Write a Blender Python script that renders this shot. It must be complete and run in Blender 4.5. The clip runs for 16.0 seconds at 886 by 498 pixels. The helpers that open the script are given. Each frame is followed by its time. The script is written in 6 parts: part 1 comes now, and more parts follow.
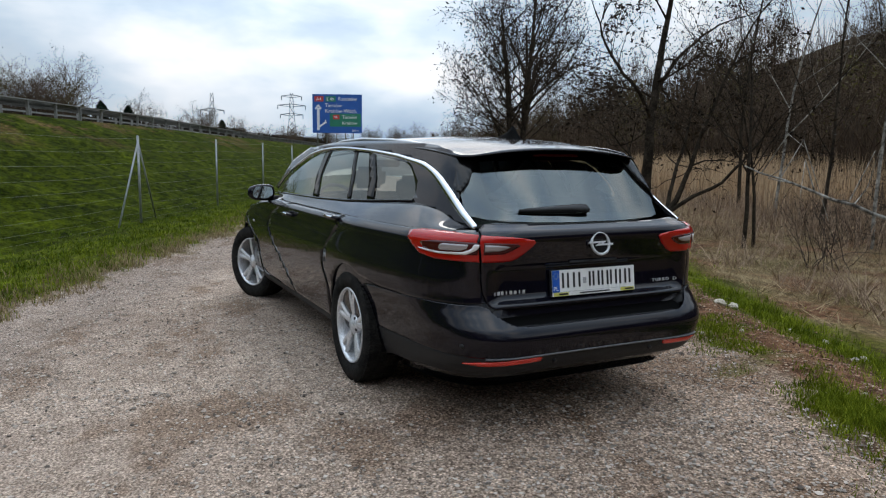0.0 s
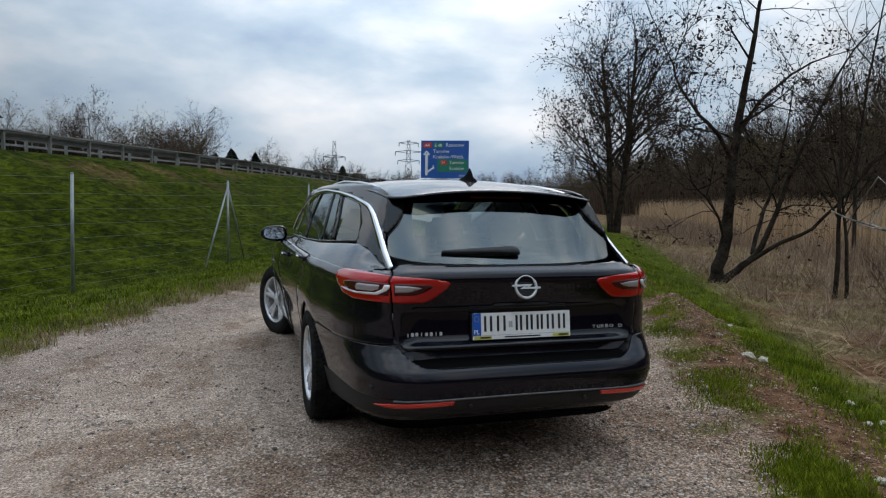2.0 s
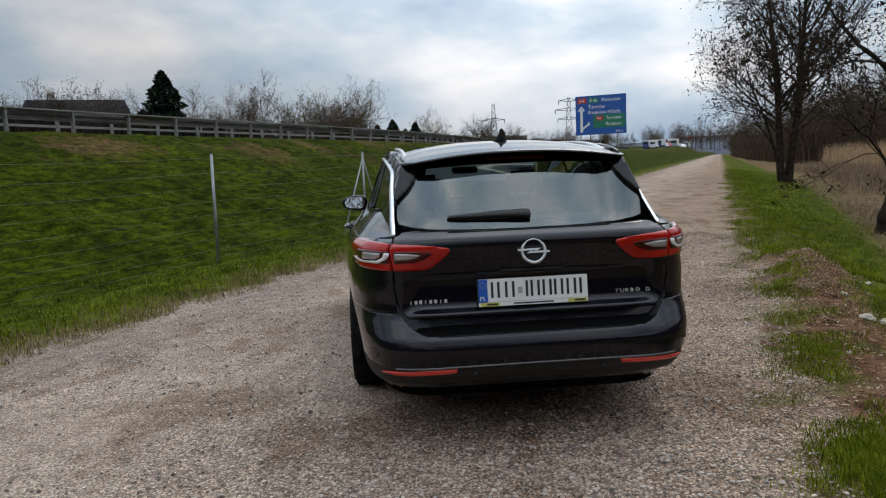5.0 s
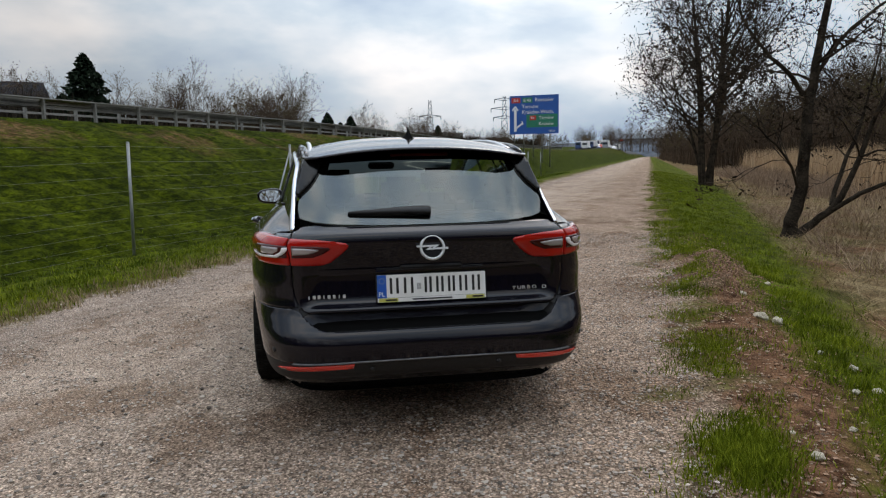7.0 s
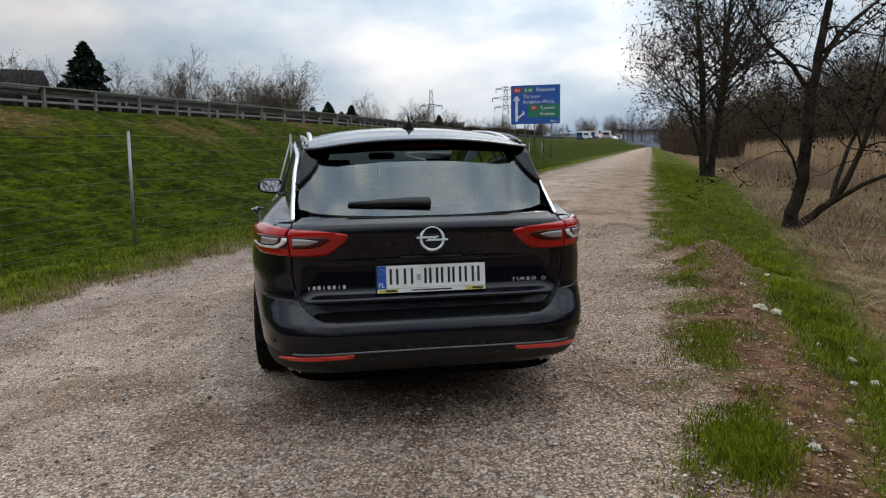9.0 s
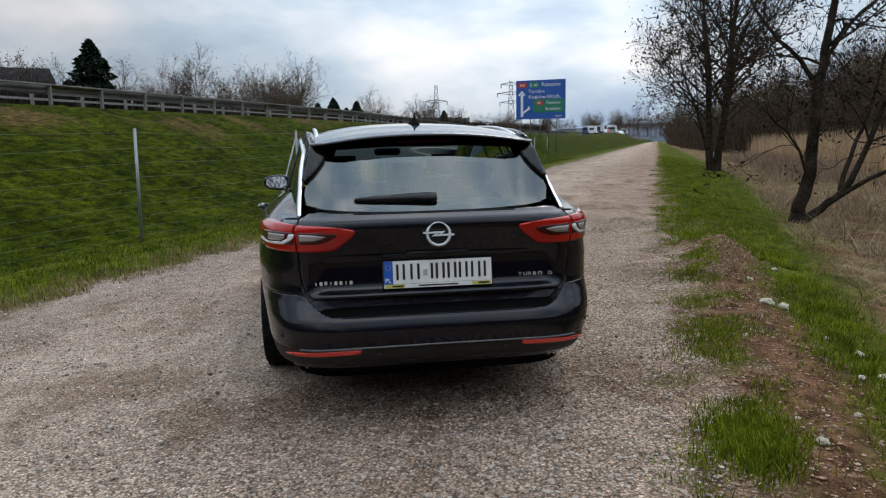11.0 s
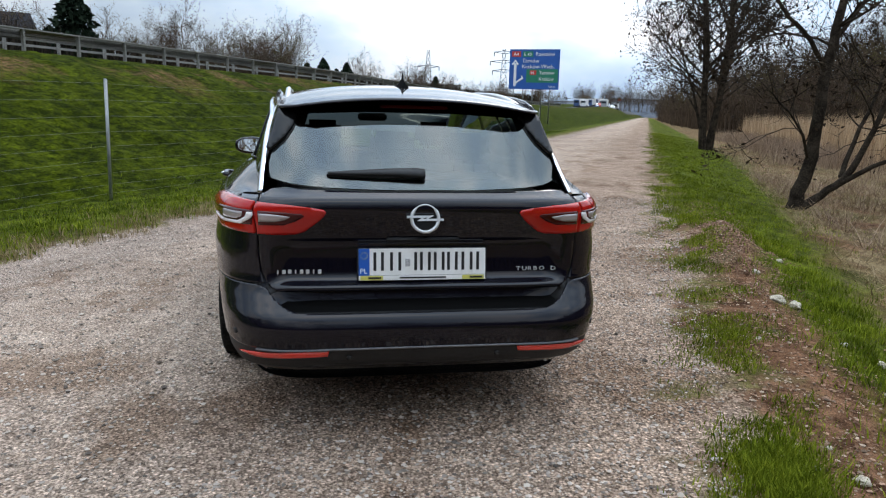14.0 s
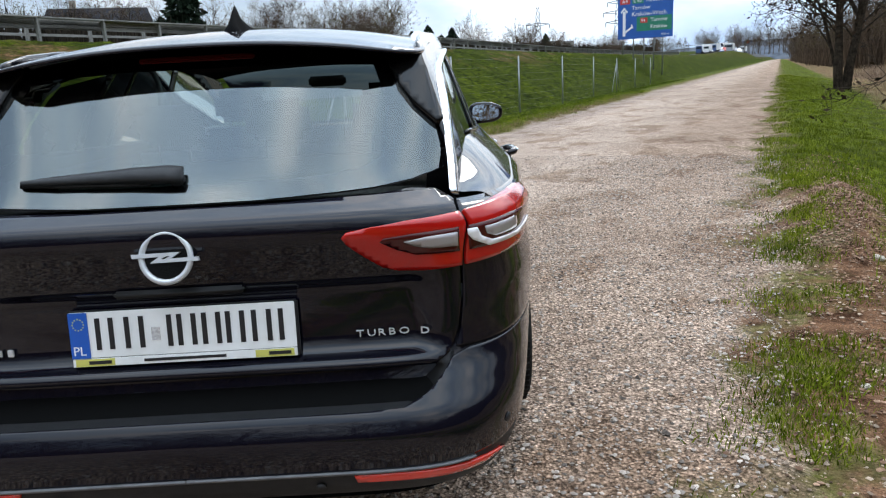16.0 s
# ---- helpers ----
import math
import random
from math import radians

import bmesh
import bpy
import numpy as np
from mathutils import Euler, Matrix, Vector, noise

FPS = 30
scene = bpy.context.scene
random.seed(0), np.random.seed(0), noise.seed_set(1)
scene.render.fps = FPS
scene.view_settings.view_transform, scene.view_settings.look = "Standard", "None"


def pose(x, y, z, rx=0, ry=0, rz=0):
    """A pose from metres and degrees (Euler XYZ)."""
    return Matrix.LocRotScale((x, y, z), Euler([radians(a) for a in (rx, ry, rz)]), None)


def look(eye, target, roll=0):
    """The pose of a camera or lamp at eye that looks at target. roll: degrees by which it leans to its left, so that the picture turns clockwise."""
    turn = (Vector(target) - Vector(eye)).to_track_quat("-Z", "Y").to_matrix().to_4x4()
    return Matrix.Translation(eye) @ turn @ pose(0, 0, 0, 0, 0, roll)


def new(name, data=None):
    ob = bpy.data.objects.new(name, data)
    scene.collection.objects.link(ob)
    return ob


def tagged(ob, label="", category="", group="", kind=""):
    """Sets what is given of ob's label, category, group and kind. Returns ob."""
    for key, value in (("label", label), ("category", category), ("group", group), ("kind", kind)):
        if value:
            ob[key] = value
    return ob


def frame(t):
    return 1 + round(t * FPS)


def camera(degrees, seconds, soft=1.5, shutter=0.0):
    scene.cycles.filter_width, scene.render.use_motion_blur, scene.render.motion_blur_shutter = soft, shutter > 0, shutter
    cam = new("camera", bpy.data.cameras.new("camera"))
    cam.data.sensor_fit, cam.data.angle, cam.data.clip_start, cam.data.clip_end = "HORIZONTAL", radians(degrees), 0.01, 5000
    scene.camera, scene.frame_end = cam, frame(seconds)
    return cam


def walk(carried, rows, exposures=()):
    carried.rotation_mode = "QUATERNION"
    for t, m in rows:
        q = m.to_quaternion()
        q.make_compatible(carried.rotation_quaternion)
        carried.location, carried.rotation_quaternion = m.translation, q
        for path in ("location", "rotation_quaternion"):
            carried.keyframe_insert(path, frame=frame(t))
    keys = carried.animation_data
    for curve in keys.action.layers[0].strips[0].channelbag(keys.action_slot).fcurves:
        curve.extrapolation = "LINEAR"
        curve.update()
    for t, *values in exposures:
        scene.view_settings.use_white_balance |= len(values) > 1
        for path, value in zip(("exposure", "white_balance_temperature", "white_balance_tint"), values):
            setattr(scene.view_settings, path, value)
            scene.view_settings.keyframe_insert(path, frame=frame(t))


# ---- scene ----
cam = camera(64.0, 16.0, 1.2)
PATH = [
    (0, (-2.285, -2.822, 1.333), (-1.386, -1.053, 1.077), 0.7),
    (0.5, (-2.066, -2.918, 1.324), (-1.242, -1.107, 1.119), -1.8),
    (1, (-1.849, -3.094, 1.318), (-1.228, -1.204, 1.107), -0.5),
    (1.5, (-1.666, -3.187, 1.332), (-0.97, -1.326, 1.105), -0.2),
    (2, (-1.423, -3.19, 1.33), (-0.818, -1.288, 1.194), 0.8),
    (2.5, (-1.238, -3.229, 1.326), (-0.693, -1.31, 1.19), -1.0),
    (3, (-1.026, -3.31, 1.332), (-0.738, -1.34, 1.143), -1.1),
    (3.5, (-0.894, -3.325, 1.311), (-0.649, -1.35, 1.11), -5.2),
    (4, (-0.77, -3.269, 1.298), (-0.541, -1.297, 1.058), -2.9),
    (4.2, (-0.73, -3.227, 1.307), (-0.571, -1.247, 1.071), -3.1),
    (6.3, (-0.541, -3.346, 1.339), (-0.337, -1.372, 1.092), -0.6),
    (6.5, (-0.505, -3.283, 1.332), (-0.242, -1.319, 1.063), -0.7),
    (7, (-0.496, -3.302, 1.329), (-0.167, -1.345, 1.076), -1.0),
    (7.5, (-0.491, -3.298, 1.335), (-0.174, -1.341, 1.069), -1.0),
    (8, (-0.491, -3.302, 1.336), (-0.156, -1.35, 1.059), -0.7),
    (8.5, (-0.492, -3.301, 1.337), (-0.16, -1.351, 1.043), -0.7),
    (9, (-0.493, -3.309, 1.336), (-0.167, -1.356, 1.055), -0.8),
    (11.5, (-0.497, -3.312, 1.334), (-0.19, -1.358, 1.04), -1.1),
    (12, (-0.497, -3.303, 1.335), (-0.2, -1.347, 1.042), -0.9),
    (12.5, (-0.485, -3.295, 1.335), (-0.216, -1.338, 1.023), -0.9),
    (13, (-0.477, -3.283, 1.331), (-0.238, -1.331, 0.97), -1.0),
    (13.5, (-0.459, -3.159, 1.33), (-0.237, -1.215, 0.916), 0.6),
    (14, (-0.422, -2.804, 1.34), (-0.073, -0.872, 0.957), 1.5),
    (14.5, (-0.305, -2.464, 1.33), (-0.08, -0.515, 0.942), 0.8),
    (15, (-0.036, -2.114, 1.327), (0.025, -0.156, 0.921), -0.6),
    (15.5, (0.262, -1.815, 1.315), (0.461, 0.128, 0.885), -0.3),
    (16, (0.601, -1.576, 1.276), (0.612, 0.367, 0.801), -3.1),
]
walk(cam, [(t, look(eye, target, roll)) for t, eye, target, roll in PATH],
     [(0, -0.75, 6700, 10.5), (1, -0.89, 6700, 10.5), (2, -1.03, 6600, 10.5), (3, -1.17, 6550, 10), (4, -1.03, 6720, 11), (6.5, -0.85, 7150, 13), (9, -0.79, 7100, 12.5), (12.5, -0.81, 6620, 11), (13.5, -0.43, 6600, 11), (14, -0.35, 6620, 11), (15, -0.27, 6600, 10.5), (15.5, -0.11, 6600, 10.5), (16, -0.09, 6600, 10.5)])

# ---- world, sun, exposure ----
def node(nt, kind, **kw):
    n = nt.nodes.new(kind)
    for k, v in kw.items():
        if k in n.inputs:
            n.inputs[k].default_value = v
    return n


world = bpy.data.worlds.new("sky")
scene.world = world
world.use_nodes = True
nt = world.node_tree
nt.nodes.clear()
out = nt.nodes.new("ShaderNodeOutputWorld")
bg = node(nt, "ShaderNodeBackground", Strength=0.10)
sky = nt.nodes.new("ShaderNodeTexSky")
sky.sky_type = "NISHITA"
sky.sun_disc = False
sky.sun_elevation, sky.sun_rotation = radians(38), radians(22)
sky.air_density, sky.dust_density = 1.2, 2.5
co = nt.nodes.new("ShaderNodeTexCoord")
mp = nt.nodes.new("ShaderNodeMapping")
mp.inputs["Scale"].default_value = (1.1, 1.1, 2.6)
mp.inputs["Location"].default_value = (0.35, 0.1, 0.0)
n1 = node(nt, "ShaderNodeTexNoise", Scale=1.7, Detail=7.0, Roughness=0.55, Distortion=0.35)
n2 = node(nt, "ShaderNodeTexNoise", Scale=3.1, Detail=6.0, Roughness=0.5)
cover = nt.nodes.new("ShaderNodeValToRGB")
cover.color_ramp.elements[0].position, cover.color_ramp.elements[1].position = 0.30, 0.46
cover.color_ramp.elements[0].color, cover.color_ramp.elements[1].color = (0.72, 0.72, 0.72, 1), (1, 1, 1, 1)
shade = nt.nodes.new("ShaderNodeValToRGB")
shade.color_ramp.elements[0].position, shade.color_ramp.elements[1].position = 0.36, 0.68
shade.color_ramp.elements[0].color, shade.color_ramp.elements[1].color = (3.8, 5.1, 6.9, 1), (9.6, 10.0, 10.6, 1)
e = shade.color_ramp.elements.new(0.5)
e.color = (5.6, 6.9, 8.3, 1)
mix = nt.nodes.new("ShaderNodeMixRGB")
L = nt.links.new
L(co.outputs["Generated"], mp.inputs[0])
L(mp.outputs[0], n1.inputs["Vector"])
L(mp.outputs[0], n2.inputs["Vector"])
L(n1.outputs[0], cover.inputs[0])
L(n2.outputs[0], shade.inputs[0])
L(cover.outputs[0], mix.inputs[0])
L(sky.outputs[0], mix.inputs[1])
L(shade.outputs[0], mix.inputs[2])
# an overcast sky is brighter overhead, and round the veiled sun
SUN_AZ, SUN_EL = radians(22), radians(38)
sxyz = nt.nodes.new("ShaderNodeSeparateXYZ")
L(co.outputs["Generated"], sxyz.inputs[0])
grad = nt.nodes.new("ShaderNodeMapRange")
for i, v in enumerate((0.0, 0.95, 0.86, 2.9)):
    grad.inputs[i + 1].default_value = v
L(sxyz.outputs[2], grad.inputs[0])
dot = nt.nodes.new("ShaderNodeVectorMath")
dot.operation = "DOT_PRODUCT"
dot.inputs[1].default_value = (math.sin(SUN_AZ) * math.cos(SUN_EL), math.cos(SUN_AZ) * math.cos(SUN_EL), math.sin(SUN_EL))
L(co.outputs["Generated"], dot.inputs[0])
glow = nt.nodes.new("ShaderNodeMapRange")
for i, v in enumerate((0.70, 1.0, 0.0, 1.6)):
    glow.inputs[i + 1].default_value = v
L(dot.outputs["Value"], glow.inputs[0])
both = nt.nodes.new("ShaderNodeMath")
both.operation = "ADD"
L(grad.outputs[0], both.inputs[0])
L(glow.outputs[0], both.inputs[1])
low = nt.nodes.new("ShaderNodeMapRange")
for i, v in enumerate((0.0, 0.20, 0.22, 0.0)):
    low.inputs[i + 1].default_value = v
L(sxyz.outputs[2], low.inputs[0])
high = nt.nodes.new("ShaderNodeMapRange")
for i, v in enumerate((0.50, 0.95, 0.0, 2.0)):
    high.inputs[i + 1].default_value = v
L(sxyz.outputs[2], high.inputs[0])
upper = nt.nodes.new("ShaderNodeMath")
L(both.outputs[0], upper.inputs[0])
L(high.outputs[0], upper.inputs[1])
three = nt.nodes.new("ShaderNodeMath")
L(upper.outputs[0], three.inputs[0])
L(low.outputs[0], three.inputs[1])
mul = nt.nodes.new("ShaderNodeVectorMath")
mul.operation = "SCALE"
L(mix.outputs[0], mul.inputs[0])
L(three.outputs[0], mul.inputs["Scale"])
L(mul.outputs[0], bg.inputs[0])
L(bg.outputs[0], out.inputs[0])

sun = new("sun", bpy.data.lights.new("sun", "SUN"))
sun.data.energy, sun.data.angle, sun.data.color = 1.05, radians(18), (1.0, 0.96, 0.9)
sun.matrix_basis = look((0, 0, 0), (-math.sin(SUN_AZ) * math.cos(SUN_EL), -math.cos(SUN_AZ) * math.cos(SUN_EL), -math.sin(SUN_EL)))


# ---- materials ----
def material(name, base=(0.5, 0.5, 0.5), rough=0.5, metal=0.0, **kw):
    m = bpy.data.materials.new(name)
    m.use_nodes = True
    b = m.node_tree.nodes["Principled BSDF"]
    b.inputs["Base Color"].default_value = (*base, 1)
    b.inputs["Roughness"].default_value = rough
    b.inputs["Metallic"].default_value = metal
    if rough >= 0.7:
        b.inputs["Specular IOR Level"].default_value = 0.02
    for k, v in kw.items():
        b.inputs[k.replace("_", " ")].default_value = v
    return m


def coords(m, scale=(1, 1, 1), loc=(0, 0, 0)):
    t = m.node_tree
    c = t.nodes.new("ShaderNodeTexCoord")
    p = t.nodes.new("ShaderNodeMapping")
    p.inputs["Scale"].default_value = scale
    p.inputs["Location"].default_value = loc
    t.links.new(c.outputs["Object"], p.inputs[0])
    return p.outputs[0]


def grain(m, scale, lo, hi, detail=5.0, vec=None, a=0.35, b=0.65):
    """A noise between two colours."""
    t = m.node_tree
    n = node(t, "ShaderNodeTexNoise", Scale=scale, Detail=detail, Roughness=0.6)
    t.links.new(vec or coords(m), n.inputs["Vector"])
    r = t.nodes.new("ShaderNodeValToRGB")
    r.color_ramp.elements[0].position, r.color_ramp.elements[1].position = a, b
    r.color_ramp.elements[0].color, r.color_ramp.elements[1].color = (*lo, 1), (*hi, 1)
    t.links.new(n.outputs[0], r.inputs[0])
    return r.outputs[0], n.outputs[0]


def blend(m, fac, c1, c2, mode="MIX"):
    t = m.node_tree
    x = t.nodes.new("ShaderNodeMixRGB")
    x.blend_type = mode
    for i, v in ((0, fac), (1, c1), (2, c2)):
        if hasattr(v, "links"):
            t.links.new(v, x.inputs[i])
        elif i == 0:
            x.inputs[0].default_value = v
        else:
            x.inputs[i].default_value = (*v, 1)
    return x.outputs[0]


def bump(m, height, strength=0.3, distance=0.02):
    t = m.node_tree
    b = node(t, "ShaderNodeBump", Strength=strength, Distance=distance)
    t.links.new(height, b.inputs["Height"])
    t.links.new(b.outputs[0], t.nodes["Principled BSDF"].inputs["Normal"])


def paint_in(m, colour):
    m.node_tree.links.new(colour, m.node_tree.nodes["Principled BSDF"].inputs["Base Color"])


def noisy(name, lo, hi, scale, rough=0.8, metal=0.0, bumpy=0.0, dist=0.01, fine=None, **kw):
    m = material(name, lo, rough, metal, **kw)
    c, h = grain(m, scale, lo, hi)
    if fine:
        c2, h2 = grain(m, fine, (0.6, 0.6, 0.6), (1.15, 1.15, 1.15))
        c = blend(m, 1.0, c, c2, "MULTIPLY")
        h = h2
    paint_in(m, c)
    if bumpy:
        bump(m, h, bumpy, dist)
    return m


def leafy(name, lo, hi, rough=0.7, patches=0):
    """Colour that changes from piece to piece of one mesh."""
    m = material(name, lo, rough)
    t = m.node_tree
    g = t.nodes.new("ShaderNodeNewGeometry")
    r = t.nodes.new("ShaderNodeValToRGB")
    r.color_ramp.elements[0].color, r.color_ramp.elements[1].color = (*lo, 1), (*hi, 1)
    t.links.new(g.outputs["Random Per Island"], r.inputs[0])
    c = r.outputs[0]
    if patches:
        p, _ = grain(m, patches, (0.45, 0.50, 0.45), (1.25, 1.18, 1.1), 6.0)
        c = blend(m, 1.0, c, p, "MULTIPLY")
    paint_in(m, c)
    return m


BLACK_PAINT = material("black_paint", (0.007, 0.007, 0.010), 0.45, 0.0, Coat_Weight=1.0, Coat_Roughness=0.03, Coat_IOR=1.42, Specular_IOR_Level=0.03)
_c, _h = grain(BLACK_PAINT, 1400, (0.0016, 0.0015, 0.0042), (0.0036, 0.0034, 0.0085), 1.0)
paint_in(BLACK_PAINT, _c)
BLACK_PLASTIC = noisy("black_plastic", (0.006, 0.006, 0.007), (0.012, 0.012, 0.013), 60, 0.6, bumpy=0.1, fine=900)
GLOSS_BLACK = material("gloss_black", (0.004, 0.004, 0.004), 0.12, 0.0, Specular_IOR_Level=0.3)
CHROME = material("chrome", (0.75, 0.76, 0.78), 0.13, 1.0)
SATIN = material("satin_aluminium", (0.62, 0.63, 0.65), 0.28, 1.0)
BADGE = material("silver_badge", (0.60, 0.61, 0.62), 0.3, 0.35)
ALLOY = noisy("silver_alloy", (0.70, 0.71, 0.73), (0.82, 0.83, 0.85), 8, 0.26, 0.45, fine=160)
RUBBER = noisy("tyre_rubber", (0.012, 0.012, 0.012), (0.035, 0.033, 0.030), 9, 0.85, bumpy=0.2, fine=120)
UNDER = material("underbody", (0.008, 0.008, 0.008), 0.9)
FABRIC = noisy("seat_fabric", (0.012, 0.012, 0.013), (0.02, 0.02, 0.022), 30, 0.95, fine=400)
RED_LENS = material("red_lens", (0.40, 0.008, 0.005), 0.14, 0.0, Coat_Weight=1.0, Coat_Roughness=0.03, Coat_IOR=1.4, Specular_IOR_Level=0.2)
DARK_RED = material("dark_red_lens", (0.055, 0.004, 0.004), 0.12, 0.0, Coat_Weight=1.0, Coat_Roughness=0.03, Coat_IOR=1.35, Specular_IOR_Level=0.1)
CLEAR_LENS = material("clear_lens", (0.36, 0.32, 0.32), 0.15, 0.2, Coat_Weight=1.0)
LIGHT_BAR = material("light_bar", (0.80, 0.76, 0.75), 0.18, 0.0, Coat_Weight=1.0)
REFLECTOR = material("red_reflector", (0.62, 0.025, 0.012), 0.2, 0.0, Coat_Weight=1.0)
PLATE_WHITE = noisy("plate_white", (0.72, 0.72, 0.70), (0.80, 0.80, 0.79), 12, 0.35)
PLATE_BLUE = material("plate_blue", (0.010, 0.09, 0.42), 0.35)
YELLOW = material("yellow_strip", (0.55, 0.52, 0.12), 0.4)
INK = material("black_ink", (0.012, 0.012, 0.013), 0.4)
MIRROR = material("mirror_glass", (0.85, 0.88, 0.9), 0.02, 1.0)


def glass(name, tint, gloss=0.03):
    m = bpy.data.materials.new(name)
    m.use_nodes = True
    t = m.node_tree
    t.nodes.clear()
    o = t.nodes.new("ShaderNodeOutputMaterial")
    f = node(t, "ShaderNodeFresnel", IOR=1.9)
    tr = t.nodes.new("ShaderNodeBsdfTransparent")
    tr.inputs[0].default_value = (*tint, 1)
    gl = node(t, "ShaderNodeBsdfGlossy", Roughness=gloss)
    gl.inputs[0].default_value = (0.92, 0.98, 0.97, 1)
    mx = t.nodes.new("ShaderNodeMixShader")
    t.links.new(f.outputs[0], mx.inputs[0])
    t.links.new(tr.outputs[0], mx.inputs[1])
    t.links.new(gl.outputs[0], mx.inputs[2])
    t.links.new(mx.outputs[0], o.inputs[0])
    return m


SIDE_GLASS = glass("side_glass", (0.45, 0.52, 0.50))
REAR_GLASS = glass("rear_glass", (0.38, 0.45, 0.43))
GALVANISED = noisy("galvanised_steel", (0.22, 0.23, 0.235), (0.36, 0.37, 0.375), 3, 0.5, 0.55, fine=60)
WEATHERED = noisy("weathered_steel", (0.20, 0.195, 0.18), (0.33, 0.32, 0.295), 1.5, 0.6, 0.0, fine=30)


# ---- building helpers ----
ROAD_TURN = Matrix.Rotation(radians(64.2), 4, "Z")   # local x runs along the track, local y to its left
DIR, LEFT = Vector((0.4352, 0.9003, 0)), Vector((-0.9003, 0.4352, 0))


def on_road(s, l, z=0.0):
    return DIR * s + LEFT * l + Vector((0, 0, z))


def smooth(me, on=True):
    if on:
        me.polygons.foreach_set("use_smooth", [True] * len(me.polygons))


def mesh_of(name, verts, faces, mat, shade=False):
    me = bpy.data.meshes.new(name)
    me.from_pydata([tuple(v) for v in verts], [], [tuple(f) for f in faces])
    if mat:
        me.materials.append(mat)
    smooth(me, shade)
    return me


def part(name, bm, mat, parent=None, label="", shade=True, fix=True):
    """One mesh object from a bmesh, under a thing or a part."""
    me = bpy.data.meshes.new(name)
    if fix:
        bmesh.ops.recalc_face_normals(bm, faces=bm.faces[:])
    bm.to_mesh(me)
    bm.free()
    me.materials.append(mat)
    smooth(me, shade)
    ob = new(name, me)
    if parent:
        ob.parent = parent
    if label:
        ob["label"] = label
    return ob


def piece(name, me, parent=None, label="", m=None):
    ob = new(name, me)
    if parent:
        ob.parent = parent
    if m is not None:
        ob.matrix_basis = m
    if label:
        ob["label"] = label
    return ob


def thing(name, label, category, group="", kind="", m=None):
    ob = new(name)
    ob.empty_display_size = 0.1
    if m is not None:
        ob.matrix_basis = m
    return tagged(ob, label, category, group, kind)


def box(bm, size, at=(0, 0, 0), turn=None, bevel=0.0):
    m = Matrix.Translation(at) @ (turn or Matrix.Identity(4)) @ Matrix.Diagonal((*size, 1))
    r = bmesh.ops.create_cube(bm, size=1.0, matrix=m)
    if bevel:
        es = list({e for v in r["verts"] for e in v.link_edges})
        bmesh.ops.bevel(bm, geom=es, offset=bevel, segments=2, affect="EDGES")
    return bm


def rod(bm, a, b, r1, r2=None, sides=8):
    a, b = Vector(a), Vector(b)
    d = b - a
    m = Matrix.Translation((a + b) / 2) @ d.to_track_quat("Z", "Y").to_matrix().to_4x4()
    bmesh.ops.create_cone(bm, cap_ends=True, segments=sides, radius1=r1, radius2=r1 if r2 is None else r2, depth=d.length, matrix=m)
    return bm


def tube(bm, pts, r, sides=6, closed=False):
    """A round bar along points; r a number or one per point."""
    pts = [Vector(p) for p in pts]
    k = len(pts)
    rings = []
    for i, p in enumerate(pts):
        d = (pts[(i + 1) % k] - pts[i - 1]) if closed else (pts[min(i + 1, k - 1)] - pts[max(i - 1, 0)])
        q = d.to_track_quat("Z", "Y")
        rr = r[i] if isinstance(r, (list, tuple)) else r
        rings.append([bm.verts.new(p + q @ Vector((math.cos(a) * rr, math.sin(a) * rr, 0))) for a in [j * 2 * math.pi / sides for j in range(sides)]])
    for i in range(k if closed else k - 1):
        A, B = rings[i], rings[(i + 1) % k]
        for j in range(sides):
            bm.faces.new((A[j], A[(j + 1) % sides], B[(j + 1) % sides], B[j]))
    if not closed:
        bm.faces.new(rings[0][::-1])
        bm.faces.new(rings[-1])
    return bm


def lathe(bm, prof, axis="x", seg=48):
    """Turns a profile of (radius, along) about an axis."""
    rings = []
    for i in range(seg):
        a = 2 * math.pi * i / seg
        c, s = math.cos(a), math.sin(a)
        rings.append([bm.verts.new((h, r * c, r * s) if axis == "x" else (r * c, r * s, h)) for r, h in prof])
    for i in range(seg):
        A, B = rings[i], rings[(i + 1) % seg]
        for j in range(len(prof) - 1):
            bm.faces.new((A[j], A[j + 1], B[j + 1], B[j]))
    return bm


